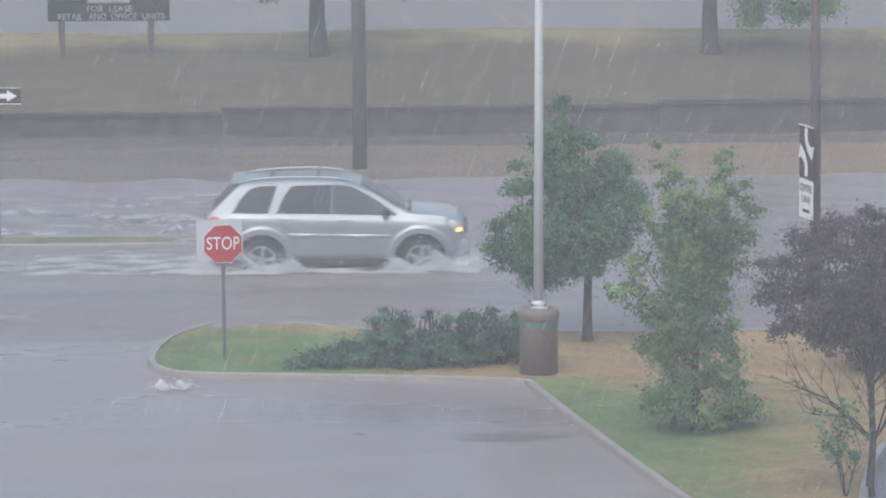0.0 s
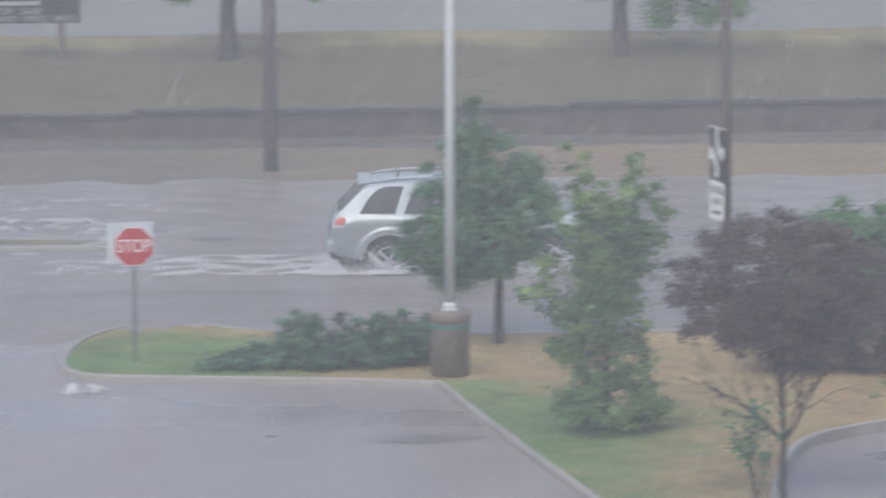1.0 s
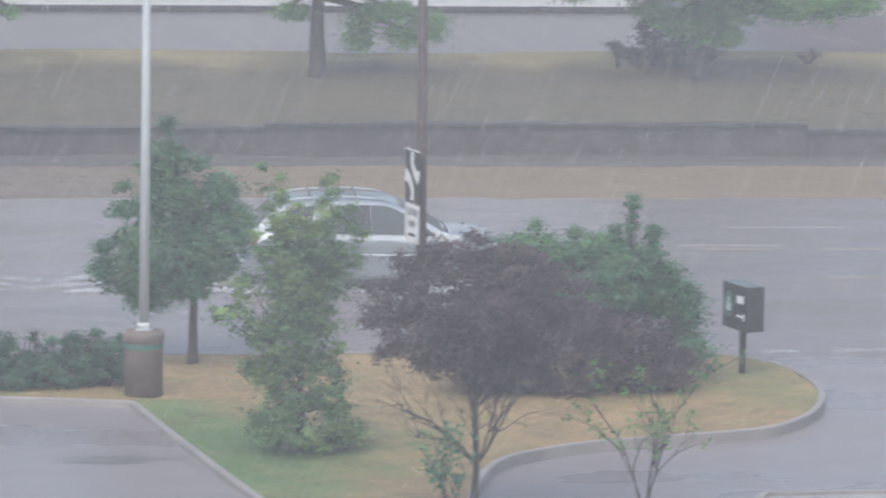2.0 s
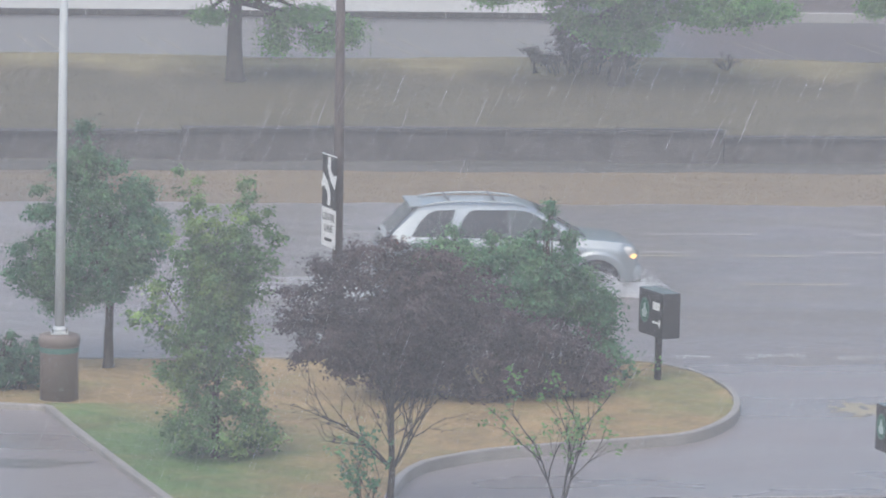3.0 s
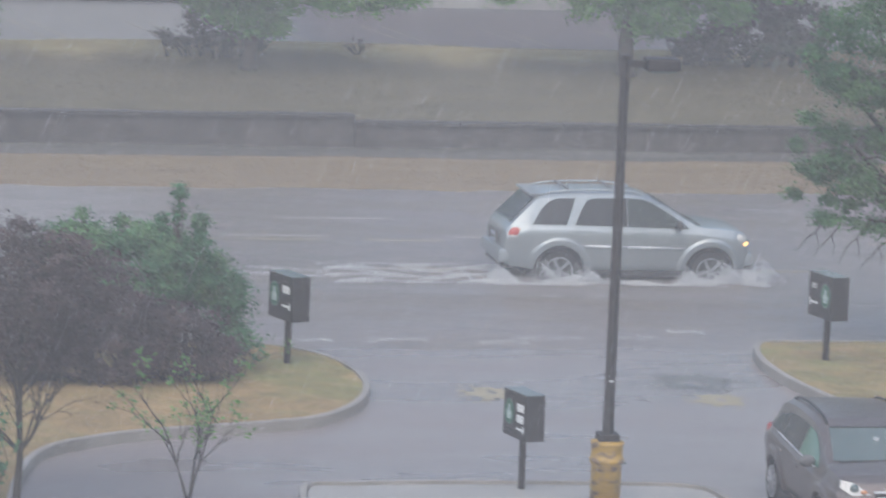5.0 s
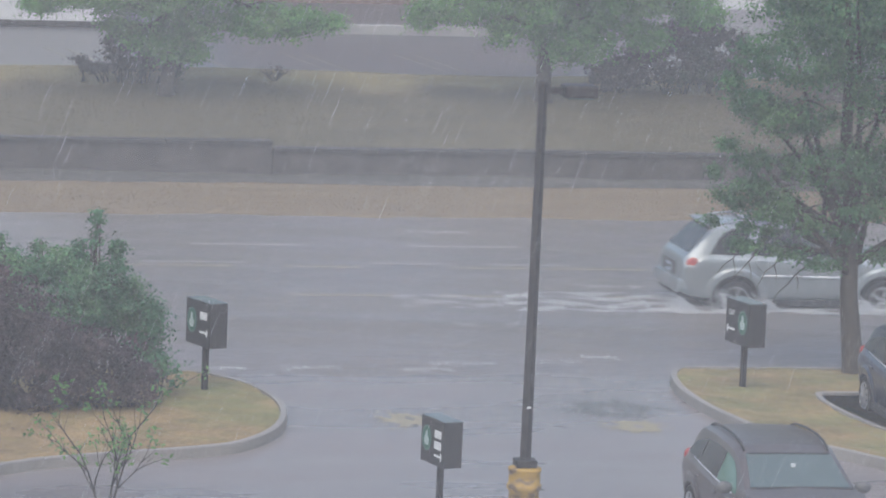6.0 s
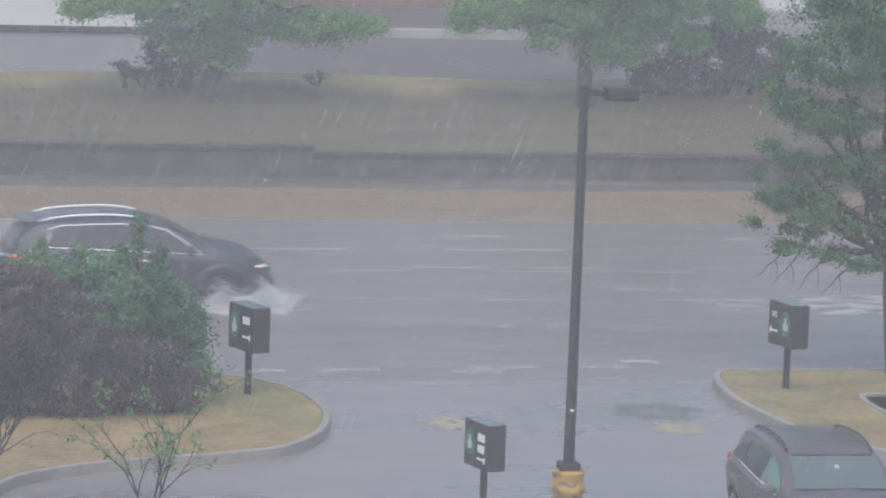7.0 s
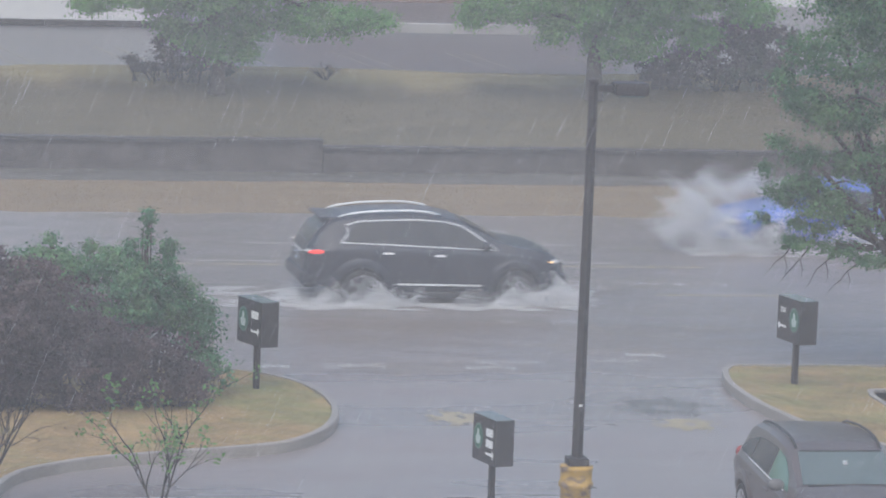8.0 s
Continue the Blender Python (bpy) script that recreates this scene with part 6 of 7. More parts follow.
PARKED_SPEC = dict(
    rear=-1.37, front=1.37, r=0.37, arch=0.43, spokes=10, rail=(-1.75, 0.25), rail_paint=PLASTIC,
    roof=[(-2.38, 0.75), (-2.34, 1.0), (-2.25, 1.12), (-2.05, 1.42), (-1.88, 1.60), (-1.7, 1.66), (-1.0, 1.71), (-0.3, 1.71), (0.06, 1.675), (0.36, 1.585), (0.76, 1.38), (1.14, 1.20), (1.45, 1.18), (1.8, 1.13), (2.0, 1.05), (2.12, 0.93), (2.18, 0.77), (2.20, 0.62)],
    belt=[(-2.38, 0.7), (-2.2, 1.04), (-1.7, 1.16), (-0.5, 1.08), (1.0, 0.99), (1.4, 1.0), (1.95, 0.92), (2.20, 0.58)],
    half=[(-2.38, 0.70), (-2.2, 0.86), (-1.8, 0.925), (1.5, 0.93), (1.85, 0.89), (2.08, 0.78), (2.20, 0.60)],
    top=[(-2.38, 0.58), (-2.1, 0.66), (-1.7, 0.64), (-0.5, 0.67), (0.4, 0.66), (1.0, 0.73), (1.35, 0.80), (1.9, 0.78), (2.20, 0.54)],
    sill=[(-2.38, 0.50), (-2.0, 0.40), (-1, 0.30), (1, 0.30), (2.0, 0.36), (2.20, 0.40)],
    panes=[([(-1.82, 1.22), (-1.15, 1.18)], [(-1.82, 1.24), (-1.6, 1.42), (-1.15, 1.53)], GLASS), ([(-1.12, 1.18), (-0.10, 1.12)], [(-1.12, 1.53), (-0.6, 1.56), (-0.10, 1.54)], GLASS),
           ([(-0.06, 1.12), (0.96, 1.07)], [(-0.06, 1.54), (0.28, 1.48), (0.62, 1.31), (0.96, 1.09)], GREENGLASS)],
    lines=[([(-1.86, 1.215), (-1.1, 1.165), (0, 1.10), (0.78, 1.06)], 0.010, CHROME)],
    handles=[(-0.95, 0.98), (0.05, 0.93)], handle_paint=BROWNPAINT, mirror=(0.74, 1.08), mirror_paint=GREYPLASTIC,
    lamps=[("tail_lamp", (-2.06, 0.79, 1.08), (0.34, 0.14, 0.2), REDLENS), ("headlamp_bulb", (2.06, 0.62, 0.985), (0.14, 0.12, 0.11), GREYGLASS), ("indicator", (2.12, 0.50, 0.935), (0.10, 0.10, 0.06), AMBERLENS)],
    flare=BROWNPAINT, rocker=PLASTIC, wedge=[(2.17, 0.42, 0.90), (2.12, 0.66, 0.88), (2.0, 0.80, 0.98), (1.93, 0.78, 1.09), (2.03, 0.62, 1.06)],
    screens=[(GLASS, -2.2, -1.9, 0.86, 0.86, "rear_window"), (GREYGLASS, 0.37, 1.13, 0.9, 0.92, "windscreen")],
    trim=[("rear_bumper", (-2.30, 0, 0.58), (0.24, 1.56, 0.24), 0.07, BROWNPAINT), ("front_bumper", (2.12, 0, 0.54), (0.24, 1.44, 0.28), 0.08, BROWNPAINT), ("grille", (2.15, 0, 0.86), (0.08, 0.7, 0.13), 0.02, PLASTIC), ("grille_bar", (2.15, 0, 0.94), (0.06, 0.74, 0.025), 0.008, CHROME), ("grille_slat", (2.19, 0, 0.86), (0.02, 0.66, 0.018), 0.005, CHROME), ("wiper", (1.16, 0.05, 1.20), (0.06, 1.34, 0.02), 0.005, PLASTIC), ("windscreen_header", (0.36, 0, 1.60), (0.07, 1.12, 0.015), 0.004, PLASTIC), ("mirror_tag", (0.66, 0.0, 1.45), (0.05, 0.06, 0.08), 0.004, BOARD)])

def shrunk(spec, kx, kz):
    """The same car in a shorter, lower make."""
    out = dict(spec)
    line = lambda a: [(x * kx, z * kz) for x, z in a]
    for k in ("roof", "belt", "sill"):
        out[k] = line(spec[k])
    for k in ("half", "top"):
        out[k] = [(x * kx, y) for x, y in spec[k]]
    out["rear"], out["front"], out["r"], out["arch"] = spec["rear"] * kx, spec["front"] * kx, spec["r"] * kz, spec["arch"] * kz
    out["panes"] = [(line(a), line(b), g) for a, b, g in spec["panes"]]
    out["lines"] = [(line(a), r, m) for a, r, m in spec["lines"]]
    out["handles"], out["mirror"] = line(spec["handles"]), (spec["mirror"][0] * kx, spec["mirror"][1] * kz)
    out["lamps"] = [(n, (c[0] * kx, c[1], c[2] * kz), q, m) for n, c, q, m in spec["lamps"]]
    out["screens"] = [(g, a * kx, b * kx, u, v, n) for g, a, b, u, v, n in spec["screens"]]
    out["trim"] = [(n, (c[0] * kx, c[1], c[2] * kz), q, b, m) for n, c, q, b, m in spec["trim"]]
    out["wedge"] = [(x * kx, y, z * kz) for x, y, z in spec["wedge"]]
    if spec["rail"]:
        out["rail"] = (spec["rail"][0] * kx, spec["rail"][1] * kx)
    return out


PARKED_SPEC = shrunk(PARKED_SPEC, 0.87, 0.86)

BLUE_SPEC = dict(
    rear=-1.35, front=1.35, r=0.32, arch=0.38, spokes=7, rail=None, rail_paint=PLASTIC,
    roof=[(-2.28, 0.62), (-2.24, 0.88), (-2.1, 0.98), (-1.6, 1.04), (-1.1, 1.28), (-0.7, 1.40), (-0.1, 1.45), (0.3, 1.40), (0.8, 1.14), (1.05, 1.0), (1.5, 0.92), (2.0, 0.82), (2.25, 0.68), (2.32, 0.5)],
    belt=[(-2.28, 0.58), (-2.1, 0.90), (-1.2, 0.92), (0.5, 0.88), (1.2, 0.84), (2.0, 0.72), (2.32, 0.46)],
    half=[(-2.28, 0.66), (-2.0, 0.84), (1.4, 0.875), (1.9, 0.82), (2.32, 0.5)], top=[(-2.28, 0.6), (-1.6, 0.72), (-0.8, 0.60), (0.2, 0.60), (1.0, 0.72), (2.0, 0.7), (2.32, 0.45)],
    sill=[(-2.28, 0.42), (-1, 0.25), (1, 0.25), (2.32, 0.32)],
    panes=[([(-1.25, 0.98), (-0.25, 0.97)], [(-1.25, 1.0), (-0.95, 1.2), (-0.25, 1.32)], GLASS), ([(-0.22, 0.97), (0.85, 0.94)], [(-0.22, 1.32), (0.2, 1.28), (0.85, 0.96)], GLASS)],
    lines=[([(-1.0, 0.5), (1.0, 0.5)], 0.012, BLUEPAINT)], handles=[(-0.75, 0.82), (0.2, 0.8)], handle_paint=BLUEPAINT, mirror=(0.72, 0.95),
    lamps=[("tail_lamp", (-2.15, 0.70, 0.78), (0.2, 0.2, 0.14), REDLENS), ("headlamp", (2.05, 0.66, 0.66), (0.34, 0.24, 0.14), LENS)],
    flare=BLUEPAINT, rocker=PLASTIC, screens=[(GLASS, -1.55, -0.85, 0.85, 0.9, "rear_window"), (GREYGLASS, 0.36, 0.98, 0.9, 0.9, "windscreen")],
    trim=[("rear_bumper", (-2.22, 0, 0.48), (0.22, 1.4, 0.22), 0.06, BLUEPAINT), ("front_bumper", (2.24, 0, 0.40), (0.22, 1.2, 0.2), 0.06, BLUEPAINT)])
DEEP_SPEC = dict(PARKED_SPEC, flare=DEEPBLUE, handle_paint=DEEPBLUE, rail=None, trim=[(a, b, c, d, DEEPBLUE if e is BROWNPAINT else e) for a, b, c, d, e in PARKED_SPEC["trim"]])

silver_car = vehicle("suv", "silver sport utility car ploughing through flood water", SILVER_SPEC, SILVER, pose(-1.76, 76.75, 0.0))
dark_car = vehicle("suv", "dark grey-blue sport utility car with chrome window trim in flood water", DARK_SPEC, NAVY, pose(-20, 76.75, 0.0))
blue_car = vehicle("sedan", "bright blue car half hidden in its own spray", BLUE_SPEC, BLUEPAINT, pose(60, 83.2, 0.0, 0, 0, 180))
vehicle("parked_car", "grey-brown crossover parked nose out on wet asphalt", PARKED_SPEC, BROWNPAINT, pose(16.92, 56.0, 0.0, 0, 0, -90.3))
vehicle("parked_car", "deep blue car parked beside the locust tree", DEEP_SPEC, DEEPBLUE, pose(22.05, 64.5, 0.0, 0, 0, -92))


# ---- water thrown up by the cars ----
def spray_cloud(parent, name, lumps, n, size, seed, material=None, label="", mound=0.7, soft=False):
    """Water thrown up in uneven puffs (x, y, z, rx, ry, rz): a frothy core and fine droplets round it."""
    rng = np.random.default_rng(seed)
    c = crown_points(rng, lumps, n, hollow=0.0, clump=0.05, per=10)
    if soft:
        vol = np.array([b[3] * b[4] * b[5] for b in lumps]) ** 0.6
        pick = rng.choice(len(lumps), n, p=vol / vol.sum())
        q = np.array(lumps)[pick]
        c = q[:, :3] + rng.normal(0, 0.5, (n, 3)) * q[:, 3:]
        c += 0.12 * np.column_stack([np.sin(c[:, 2] * 9 + seed), np.zeros(n), np.sin(c[:, 0] * 8 + seed)])
    c = c[c[:, 2] > 0.06]
    ob = link_mesh(name, chips(name, c, size, rng, aspect=0.8, up=0.25), material or SPRAY, parent, label)
    if mound:
        bm = bmesh.new()
        for x, y, z, rx, ry, rz in lumps:
            r = bmesh.ops.create_icosphere(bm, subdivisions=4, radius=1.0)
            for v in r["verts"]:
                q = v.co.copy()
                k = 1 + 0.45 * noise.noise(q * 2.3 + Vector((x * 3, seed, z))) + 0.30 * noise.noise(q * 6.0 + Vector((seed, x, y))) + 0.16 * noise.noise(q * 14.0)
                v.co = Vector((x + q.x * rx * mound * k, y + q.y * ry * mound * k, max(0.05, z + q.z * rz * mound * k)))
        part("froth", bm, material or SPRAY, ob, smooth=True)
    return ob


def foam_patch(parent, name, bands, n, size, seed):
    """Flakes of foam lying on the water in bands (x0, x1, y0, y1, density)."""
    rng = np.random.default_rng(seed)
    w = np.array([b[4] * (b[1] - b[0]) * (b[3] - b[2]) for b in bands])
    out = []
    for b, q in zip(bands, w / w.sum()):
        m = int(n * q)
        x = rng.uniform(b[0], b[1], m)
        y = rng.uniform(b[2], b[3], m)
        keep = np.sin(x * 5.1 + 2 * np.sin(y * 4)) + np.sin(y * 9.0 + 1.7 * np.sin(x * 3)) + rng.normal(0, 0.5, m) > 0.1
        out.append(np.column_stack([x, y, 0.125 + 0.02 * rng.random(m)])[keep])
    return link_mesh(name, chips(name, np.concatenate(out), size, rng, aspect=0.5, flat=0.92), FOAM, parent)


def wake(m, label, front, rear, y, seed, big=1.0, wide=1.0):
    """The splash that a car carries along: bow wave, wheel splashes and a foam trail."""
    t = thing("wake", m, label, "splash")
    spray_cloud(t, "bow_wave", [(front + 0.30, -y - 0.05, 0.10, 0.60 * wide, 0.18, 0.17 * big), (front + 0.75 * wide, -y + 0.05, 0.10, 0.40 * wide, 0.3, 0.20 * big), (front - 0.25, -y - 0.12, 0.08, 0.5 * wide, 0.16, 0.11 * big), (front + 0.85, 0.1, 0.08, 0.25, 0.7, 0.14 * big)], int(5000 * big), 0.022, seed, mound=0.55)
    spray_cloud(t, "bow_mist", [(front + 0.1, -y - 0.10, 0.16, 0.55 * wide, 0.12, 0.15 * big), (front + 0.7, -y, 0.18, 0.40 * wide, 0.2, 0.15 * big), (front - 0.5, -y - 0.16, 0.10, 0.5 * wide, 0.16, 0.10 * big)], int(11000 * big), 0.018, seed + 5, mound=0.0, soft=True)
    spray_cloud(t, "wheel_splash", [(rear + 0.40, -y - 0.10, 0.10, 0.42 * wide, 0.16, 0.16 * big), (rear + 0.8, -y - 0.12, 0.07, 0.4, 0.16, 0.10), (rear - 0.1, -y - 0.14, 0.08, 0.45 * wide, 0.14, 0.09 * big), (rear - 0.8, -y - 0.05, 0.06, 0.5, 0.25, 0.06 * big)], int(4000 * big), 0.020, seed + 1, mound=0.55)
    spray_cloud(t, "wheel_mist", [(rear + 0.10, -y - 0.12, 0.17, 0.50 * wide, 0.10, 0.16 * big), (rear + 0.6, -y - 0.14, 0.10, 0.5, 0.14, 0.10 * big), (rear - 0.9, -y + 0.1, 0.12, 0.7 * wide, 0.4, 0.09 * big)], int(10000 * big), 0.018, seed + 6, mound=0.0, soft=True)
    spray_cloud(t, "side_splash", [(0.2, -y - 0.12, 0.05, 0.9, 0.10, 0.07), (-0.4, -y - 0.1, 0.05, 0.5, 0.1, 0.09)], 1500, 0.022, seed + 2, mound=0.5)
    foam_patch(t, "foam_trail", [(rear - 4.0, rear - 0.6, -y - 0.4, y - 0.1, 0.30), (rear - 1.8, front + 1.0, -y - 0.30 - 0.16 * big, -y + 0.05, 1.5), (rear - 6.0, rear - 4.0, -y - 0.1, y - 0.5, 0.08)], 64000, 0.034, seed + 3)
    return t


silver_wake = wake(pose(-1.76, 76.75, 0.0), "white splash and foam trail of the silver car", 1.43, -1.43, 0.93, 71, 1.45)
dark_wake = wake(pose(-20, 76.75, 0.0), "white splash and foam trail of the dark car", 1.45, -1.45, 0.98, 81, 2.3, 1.25)
blue_spray = thing("spray", pose(60, 83.2, 0.0, 0, 0, 180), "tall white sheets of spray round the blue car", "splash")
spray_cloud(blue_spray, "front_spray", [(2.55, 0.9, 0.50, 0.75, 0.35, 0.5), (2.95, 1.0, 0.80, 0.55, 0.35, 0.42), (3.35, 1.0, 0.62, 0.35, 0.3, 0.3), (3.1, 1.0, 1.05, 0.4, 0.3, 0.2), (1.9, 1.1, 0.32, 0.7, 0.3, 0.32), (2.2, 1.2, 0.15, 1.2, 0.3, 0.16), (2.2, -0.9, 1.0, 0.8, 0.3, 0.4)], 42000, 0.022, 91, mound=0.0, soft=True)
spray_cloud(blue_spray, "side_spray", [(1.2, 1.15, 0.42, 0.4, 0.2, 0.42), (0.9, 1.2, 0.15, 0.9, 0.2, 0.16), (-0.3, 1.2, 0.45, 0.8, 0.25, 0.36), (-1.5, 1.2, 0.45, 0.9, 0.3, 0.40), (-2.6, 0.6, 0.35, 1.2, 0.7, 0.32), (1.3, -0.8, 1.15, 0.7, 0.3, 0.3), (0.4, -0.9, 0.9, 0.9, 0.3, 0.35)], 46000, 0.022, 92, mound=0.0, soft=True)
foam_patch(blue_spray, "foam_trail", [(-5.0, 3.2, 0.7, 1.7, 1.0), (-5, -1, -0.9, 0.9, 0.5)], 3500, 0.10, 93)


# ---- foam and ripples left on the water ----
def ripples(name, label, m, bands, n, size, seed):
    t = thing(name, m, label, "foam")
    foam_patch(t, "foam", bands, n, size, seed)
    return t


def rill(m, length, seed, label, breaks=0.5, wide=0.10, n=260):
    """A thin broken line of foam along the current."""
    rng = np.random.default_rng(seed)
    t = thing("foam_line", m, label, "foam")
    x = rng.uniform(-length / 2, length / 2, n)
    x = x[np.sin(x * 3.1 + seed) + 0.6 * np.sin(x * 7.7) > breaks - 1]
    c = np.column_stack([x, 0.10 * np.sin(x * 1.3 + seed) + rng.normal(0, wide, len(x)) * (0.35 + np.sin(x * 2.3 + 2 * seed) ** 2 * 1.3), 0.122 + 0.03 * rng.random(len(x))])
    link_mesh("foam", chips("foam", c, 0.026, rng, aspect=0.5, flat=0.85), FOAM, t)
    return t


drifting = []
for x, y, ln, s, n in ((-7.6, 82.0, 1.6, 1, 200), (-5.9, 81.6, 1.0, 2, 150), (-4.7, 81.5, 0.9, 3, 150), (-6.8, 80.6, 2.2, 4, 260), (-8.0, 80.3, 1.5, 5, 260), (-6.3, 84.0, 1.4, 6, 150), (-8.5, 84.6, 1.2, 7, 120), (-4.9, 84.2, 1.0, 8, 110),
                    (-8.6, 81.2, 1.2, 31, 260), (-5.2, 80.4, 1.4, 32, 200), (-3.6, 81.0, 1.3, 33, 140), (-7.2, 83.0, 1.5, 34, 160), (-3.4, 83.4, 1.2, 35, 100),
                    (-7.4, 79.9, 3.0, 9, 300), (-5.5, 77.5, 1.5, 10, 120), (-2.4, 82.6, 1.2, 11, 80), (1.0, 79.9, 1.5, 12, 120), (3.1, 83.6, 1.6, 13, 90), (18.6, 84.3, 2.0, 14, 100), (23.2, 84.2, 1.6, 15, 90), (20.5, 77.7, 2.0, 16, 120),
                    (13.2, 69.6, 0.7, 17, 70), (12.4, 69.15, 2.2, 18, 150), (14.2, 68.95, 1.6, 19, 110), (15.6, 69.4, 1.2, 20, 45), (16.9, 69.5, 0.9, 21, 45), (18.1, 70.1, 0.7, 22, 70), (13.3, 71.2, 0.5, 23, 40), (17.1, 73.6, 1.5, 24, 80), (-7.0, 70.7, 1.3, 25, 65)):
    drifting.append((rill(pose(x, y, 0), ln, s, "thin broken line of white foam on the flood water", 0.7, 0.10, n * 4), x, y, s))


def standing_wave(x, y, length, h, seed, froth=420):
    """A short breaking crest where the flood pours over the median."""
    rng = np.random.default_rng(seed)
    t = thing("breaking_wave", pose(x, y, 0.10), "short brown breaking wave with a white foaming crest", "wave")
    n, prof = 26, ((-0.42, 0.0), (-0.22, 0.35), (-0.08, 0.85), (0.0, 1.0), (0.08, 0.8), (0.18, 0.35), (0.36, 0.0))
    v, f = [], []
    for k in range(n + 1):
        u = k / n
        env = math.sin(math.pi * u) ** 0.8 * (1 + 0.3 * math.sin(u * 17 + seed))
        yy = 0.12 * math.sin(u * 6 + seed)
        v += [((u - 0.5) * length, yy + a * (0.6 + 0.4 * env), -0.03 + b * h * env) for a, b in prof]
    m = len(prof)
    f = [(k * m + j, (k + 1) * m + j, (k + 1) * m + j + 1, k * m + j + 1) for k in range(n) for j in range(m - 1)]
    me = bpy.data.meshes.new("ridge")
    me.from_pydata(v, [], f)
    link_mesh("ridge", me, WATER, t, smooth=True)
    c = int(froth * length)
    u = rng.beta(2, 2, c)
    env = np.sin(math.pi * u) ** 0.8 * (1 + 0.3 * np.sin(u * 17 + seed))
    p = np.column_stack([(u - 0.5) * length, 0.12 * np.sin(u * 6 + seed) + rng.normal(-0.05, 0.07, c), -0.02 + h * env * rng.uniform(0.6, 1.1, c)])
    p = p[np.sin(u * 11 + seed * 2) + rng.normal(0, 0.5, c) > -0.3]
    link_mesh("crest_foam", chips("crest_foam", p, 0.035, rng, aspect=0.6, flat=0.6), FOAM, t)
    return t


surges = []
for x, y, ln, h, k in ((-6.55, 81.6, 1.0, 0.09, 1), (-6.2, 80.4, 0.9, 0.10, 2), (-5.0, 81.3, 1.3, 0.10, 3), (-4.8, 80.0, 0.6, 0.08, 4), (-8.2, 80.5, 0.8, 0.09, 5), (-7.6, 79.8, 1.6, 0.08, 6), (-7.9, 82.3, 1.1, 0.08, 7), (-4.4, 79.0, 0.6, 0.08, 8), (-5.9, 83.2, 0.9, 0.07, 9), (-8.5, 79.9, 0.7, 0.09, 10)):
    surges.append((standing_wave(x, y, ln, h, k), x, y, k))


def drain_boil(x, y, s):
    t = thing("drain_boil", pose(x, y, 0.0), "small white boil of water over a drain", "water boil")
    bm = bmesh.new()
    blob(bm, (0, 0, 0.04), (0.26 * s, 0.24 * s, 0.24 * s), 24, 14)
    for v in bm.verts:
        v.co += Vector(noise.noise_vector(v.co * 11 + Vector((x, y, 0)))) * 0.055
    part("boil", bm, FOAM, t, smooth=True)
    rng = np.random.default_rng(int(abs(x * 100)))
    c = np.column_stack([rng.normal(0, 0.12, 130), rng.normal(0, 0.12, 130), rng.uniform(0.01, 0.12, 130) * np.exp(-rng.random(130))])
    link_mesh("droplets", chips("droplets", c, 0.035, rng), FOAM, t)
    return t


boils = [drain_boil(-4.25, 65.0, 0.8), drain_boil(-3.93, 64.98, 0.65)]


def stain(x, y, rx, ry, seed, material, label, n=1500):
    """A washed-out patch on the asphalt: many thin flakes, dense in the middle and ragged at the rim."""
    rng = np.random.default_rng(seed)
    u = rng.normal(0, 0.42, (n, 2))
    u = u[np.sin(u[:, 0] * 7 + seed) + np.sin(u[:, 1] * 5 + 2 * u[:, 0] + seed) > -0.7]
    c = np.column_stack([x + u[:, 0] * rx, y + u[:, 1] * ry, 0.004 + 0.002 * rng.random(len(u))])
    tagged(link_mesh("stain", chips("stain", c, 0.085, rng, aspect=0.7, fold=0.0, face=np.tile([0.0, 0.0, 60.0], (len(c), 1))), material), label, "stain", kind="structure")


SILT = mat("yellow_silt", (0.37, 0.315, 0.21), 0.45, var=0.3, scale=2, fine=12, bump=0.3, coords="World")
PATCH = mat("tar_patch", (0.165, 0.155, 0.148), 0.3, var=0.3, scale=2, fine=20, bump=0.3, coords="World")
stain(13.65, 65.2, 0.36, 0.5, 3, SILT, "yellow silt washed over the drive")
stain(17.2, 64.7, 0.40, 0.45, 4, SILT, "yellow silt washed over the drive")
stain(17.2, 66.2, 0.75, 0.75, 5, PATCH, "dark tar patch in the drive")
stain(0.95, 61.2, 0.75, 0.3, 6, PATCH, "dark puddle by the kerb")

# dark strip whose colour gives the shaded gap behind the paved island
bm = bmesh.new()
box(bm, (12.9, 58.13, 0.012), (4.4, 0.05, 0.02))
tagged(part("shade_strip", bm, CAPM), "narrow dark strip painted for the shade behind the paved island", "drain", kind="structure")

# grass, last of the ground
sward(MAIN, 30, 1.0)
sward(EAST, 30)
lawn_grass(MAIN, 36000, 101, 1.0)
lawn_grass(EAST, 11000, 102)
rng = np.random.default_rng(103)
xy = np.column_stack([rng.uniform(-14, 36, 60000), rng.uniform(WALL_Y + 0.3, CREST_Y + 0.2, 60000)])
me = blades("bank_grass", xy, slope_z(xy[:, 0], xy[:, 1]), rng, 0.035, 0.012)
bank_colour(me)
tagged(link_mesh("bank_grass", me, BANKBLADE), "dry grass on the bank, olive below and straw at its crest", "grass", kind="stuff")
xy = np.column_stack([rng.uniform(-14, 36, 60000), rng.uniform(ROAD_FAR + 0.1, 91.5, 60000)])
me = blades("verge_grass", xy, verge_z(xy[:, 0], xy[:, 1]), rng, 0.03, 0.012)
silted(me)
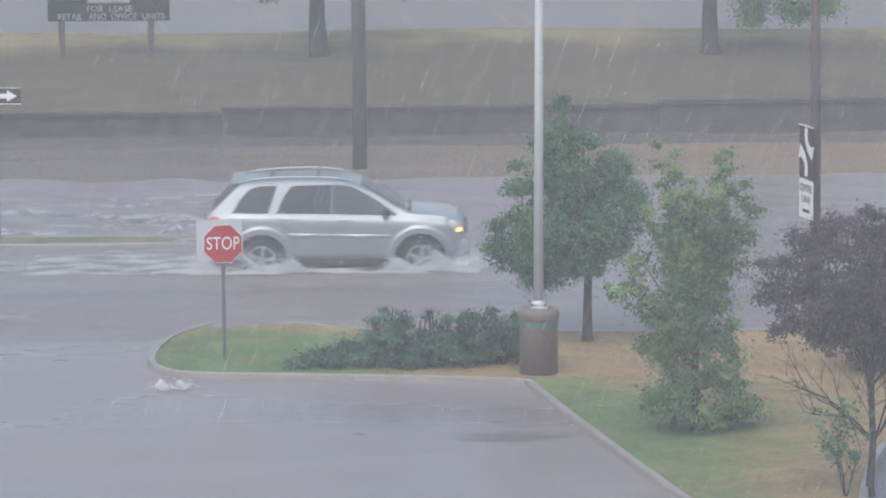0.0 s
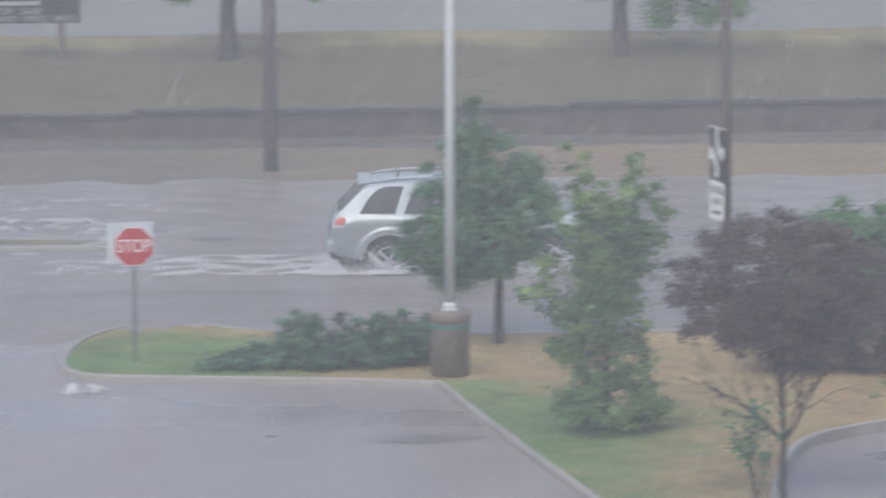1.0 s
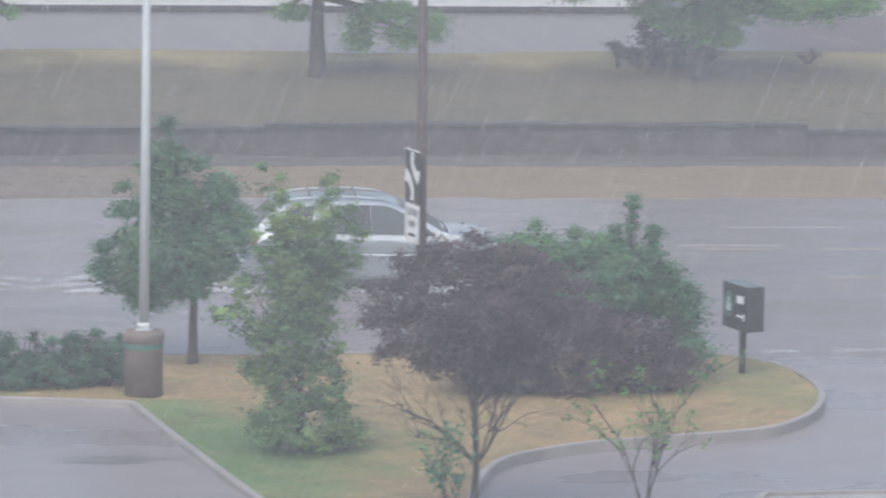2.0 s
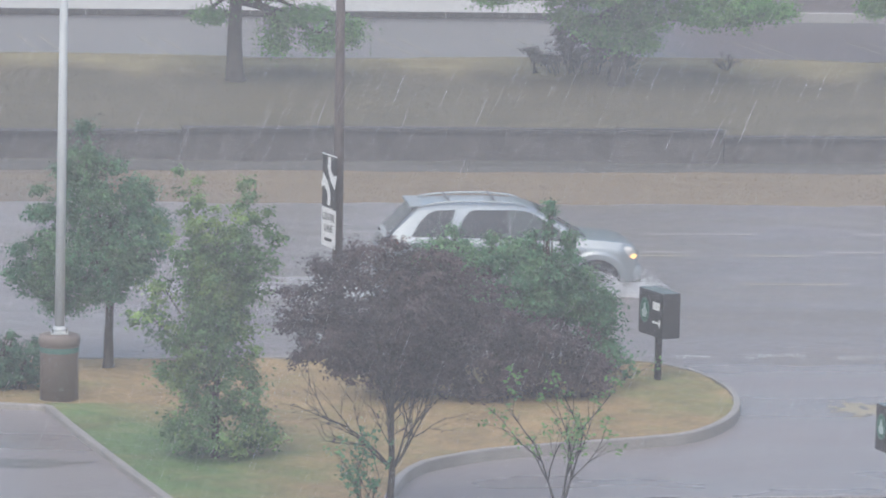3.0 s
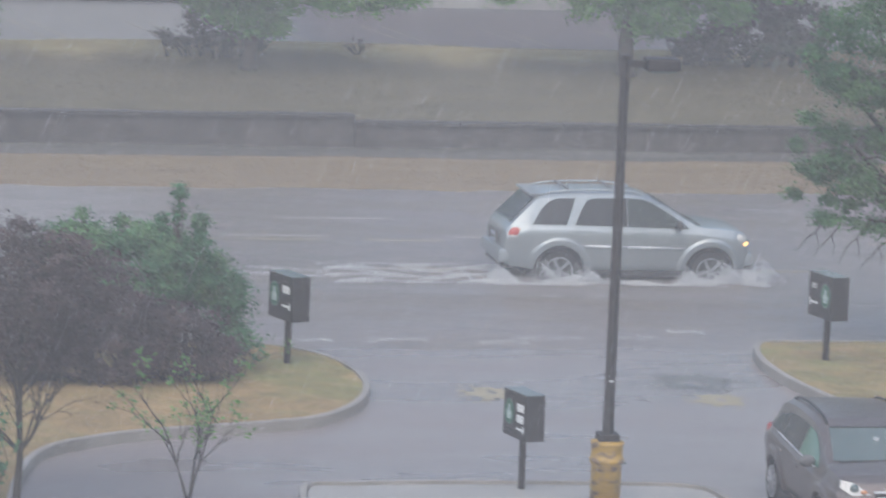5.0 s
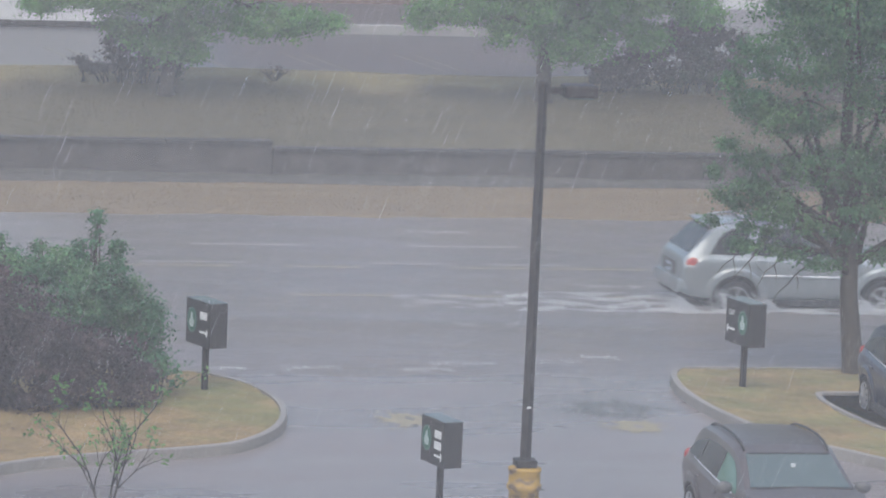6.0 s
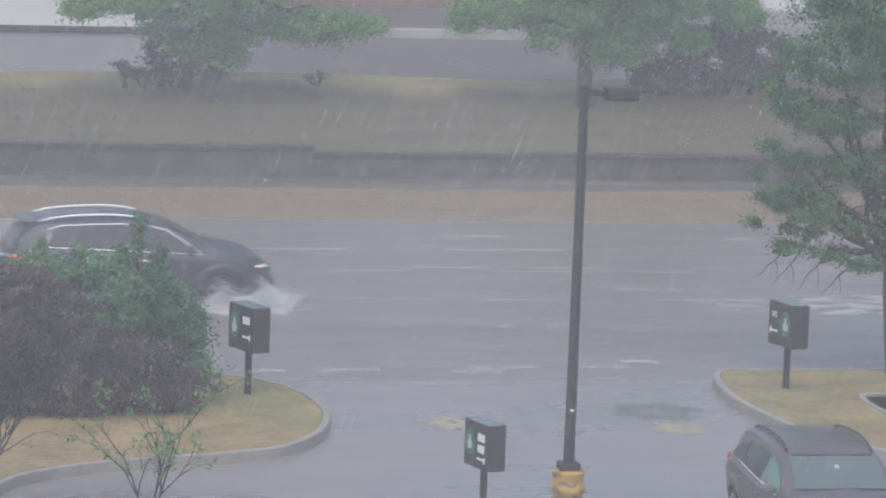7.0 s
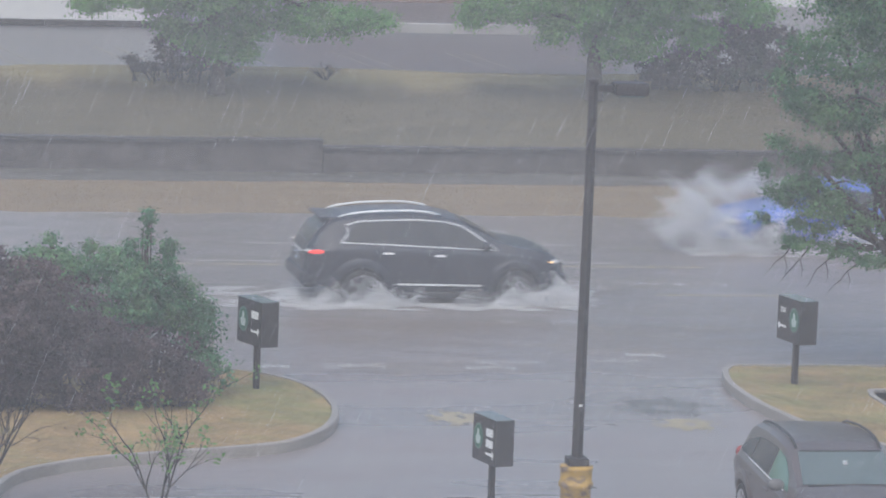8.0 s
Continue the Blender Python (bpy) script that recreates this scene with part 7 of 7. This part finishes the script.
tagged(link_mesh("verge_grass", me, DEADBLADE), "dead orange-brown grass of the verge", "grass", kind="stuff")


# ---- rain, and added sheets for its haze ----
def haze_sheet(y, amount, seed):
    """A translucent sheet across the whole place, uneven in depth, added as rain haze."""
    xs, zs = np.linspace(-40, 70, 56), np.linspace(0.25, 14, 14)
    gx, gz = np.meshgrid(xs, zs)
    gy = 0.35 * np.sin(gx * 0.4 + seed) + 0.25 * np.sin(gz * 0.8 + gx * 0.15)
    me = bpy.data.meshes.new("haze_sheet")
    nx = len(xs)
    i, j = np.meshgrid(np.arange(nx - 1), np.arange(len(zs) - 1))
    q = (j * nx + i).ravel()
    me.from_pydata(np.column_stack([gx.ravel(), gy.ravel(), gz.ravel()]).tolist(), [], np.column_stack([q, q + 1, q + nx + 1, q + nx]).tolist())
    ob = link_mesh("haze_sheet", me, haze_material("haze_sheet", amount), smooth=True)
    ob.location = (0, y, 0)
    return tagged(ob, "translucent sheet added for the haze of driving rain", "rain", kind="stuff")


# three sheets added at different depths to lift the darks as haze does
haze_sheet(34.0, 0.105, 1)
haze_sheet(49.0, 0.10, 2)
haze_sheet(72.6, 0.10, 3)

FALL, DRIFT = 7.5, -2.9


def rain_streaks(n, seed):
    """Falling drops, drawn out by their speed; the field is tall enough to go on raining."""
    rng = np.random.default_rng(seed)
    y = rng.uniform(22, 66, n)
    half = 0.105 * y + 1.0
    cx = 0.10 * y
    x = cx + rng.uniform(-1.9, 1.9, n) * half
    z = rng.uniform(0, 9 + FALL * 8.2, n)
    x -= DRIFT / FALL * z
    d = np.array([DRIFT / FALL, 0, -1.0])
    d /= np.linalg.norm(d)
    ln = (0.12 + 0.30 * rng.random(n) ** 2)[:, None]
    w = 0.00036 * (y / 45) * rng.uniform(0.3, 1.0, n) ** 1.5
    c = np.column_stack([x, y, z])
    o = np.column_stack([w, np.zeros(n), np.zeros(n)])
    v = np.stack([c - d * ln / 2 - o, c - d * ln / 2 + o, c + d * ln / 2 + o, c + d * ln / 2 - o], 1).reshape(-1, 3)
    k = np.arange(n)[:, None] * 4
    f = k + np.array([[0, 1, 2, 3]])
    me = bpy.data.meshes.new("rain")
    me.from_pydata(v.tolist(), [], f.tolist())
    return tagged(link_mesh("rain", me, RAIN), "slanting streaks of falling rain", "rain", kind="stuff")


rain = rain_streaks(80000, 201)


# ---- what moves ----
def motions():
    times = (0.0, 0.5, 1.0, 1.5, 2.0, 2.5, 3.0, 3.5, 4.0, 4.5, 5.0, 5.5, 6.0, 6.5, 7.0, 7.5, 8.0)
    hub = (-3.25, -1.38, 0.5, 2.39, 4.27, 6.21, 8.15, 10.14, 12.32, 14.59, 16.89, 19.28, 21.67, 24.05, 26.44, 28.82, 31.21)
    lane = lambda t: 76.28
    walk(silver_car, [(t, pose(x + 1.43, lane(t), -0.075 + 0.008 * math.sin(9 * t), 0, 0.25 * math.sin(5 * t), 0)) for t, x in zip(times, hub)])
    walk(silver_wake, [(t, pose(x + 1.43, lane(t), 0.01 * math.sin(7 * t))) for t, x in zip(times, hub)])
    walk(dark_car, [(t, pose(15.40 + 5.12 * (t - 8.0), 76.35, -0.01 + 0.008 * math.sin(8 * t), 0, 0.2 * math.sin(6 * t), 0)) for t in times])
    walk(dark_wake, [(t, pose(15.40 + 5.12 * (t - 8.0), 76.35, 0.01 * math.sin(7 * t))) for t in times])
    for ob in (blue_car, blue_spray):
        walk(ob, [(t, pose(24.7 - 16.0 * (t - 8.0), 83.0, 0, 0, 0, 180)) for t in times])
    for car, speed, sign in ((silver_car, None, 1), (dark_car, 5.12, 1), (blue_car, 16.0, 1)):
        for w in [o for o in car.children if o.name.startswith("wheel")]:
            loc = w.location.copy()
            r = loc.z
            turned = []
            for k in range(161):
                t = k * 0.05
                x = float(np.interp(t, times, hub)) + 3.19 if speed is None else speed * t
                turned.append((t, pose(loc.x, loc.y, loc.z, 0, math.degrees(x / r), 0)))
            walk(w, turned)
    for ob, x, y, s in drifting:
        v = (0.25 if y > 78 else 0.1) * (1 if s % 2 else -0.6)
        walk(ob, [(t, pose(x + v * (t - 4.0), y + 0.03 * math.sin(2 * t + s), 0.012 * math.sin(3 * t + s))) for t in times])
    for ob, x, y, s in surges:
        walk(ob, [(t, pose(x + 0.18 * math.sin(1.7 * t + s), y + 0.05 * math.sin(2.3 * t + s), 0.10 + 0.025 * math.sin(4.1 * t + 2 * s))) for t in times])
    for k, ob in enumerate(boils):
        p = ob.location.copy()
        walk(ob, [(0.25 * j, pose(p.x, p.y, 0.03 * math.sin(3.1 * j + k), 0, 0, 40 * math.sin(1.3 * j + 2 * k))) for j in range(33)])
    walk(rain, [(t, pose(DRIFT * t, 0, -FALL * t)) for t in times])


motions()
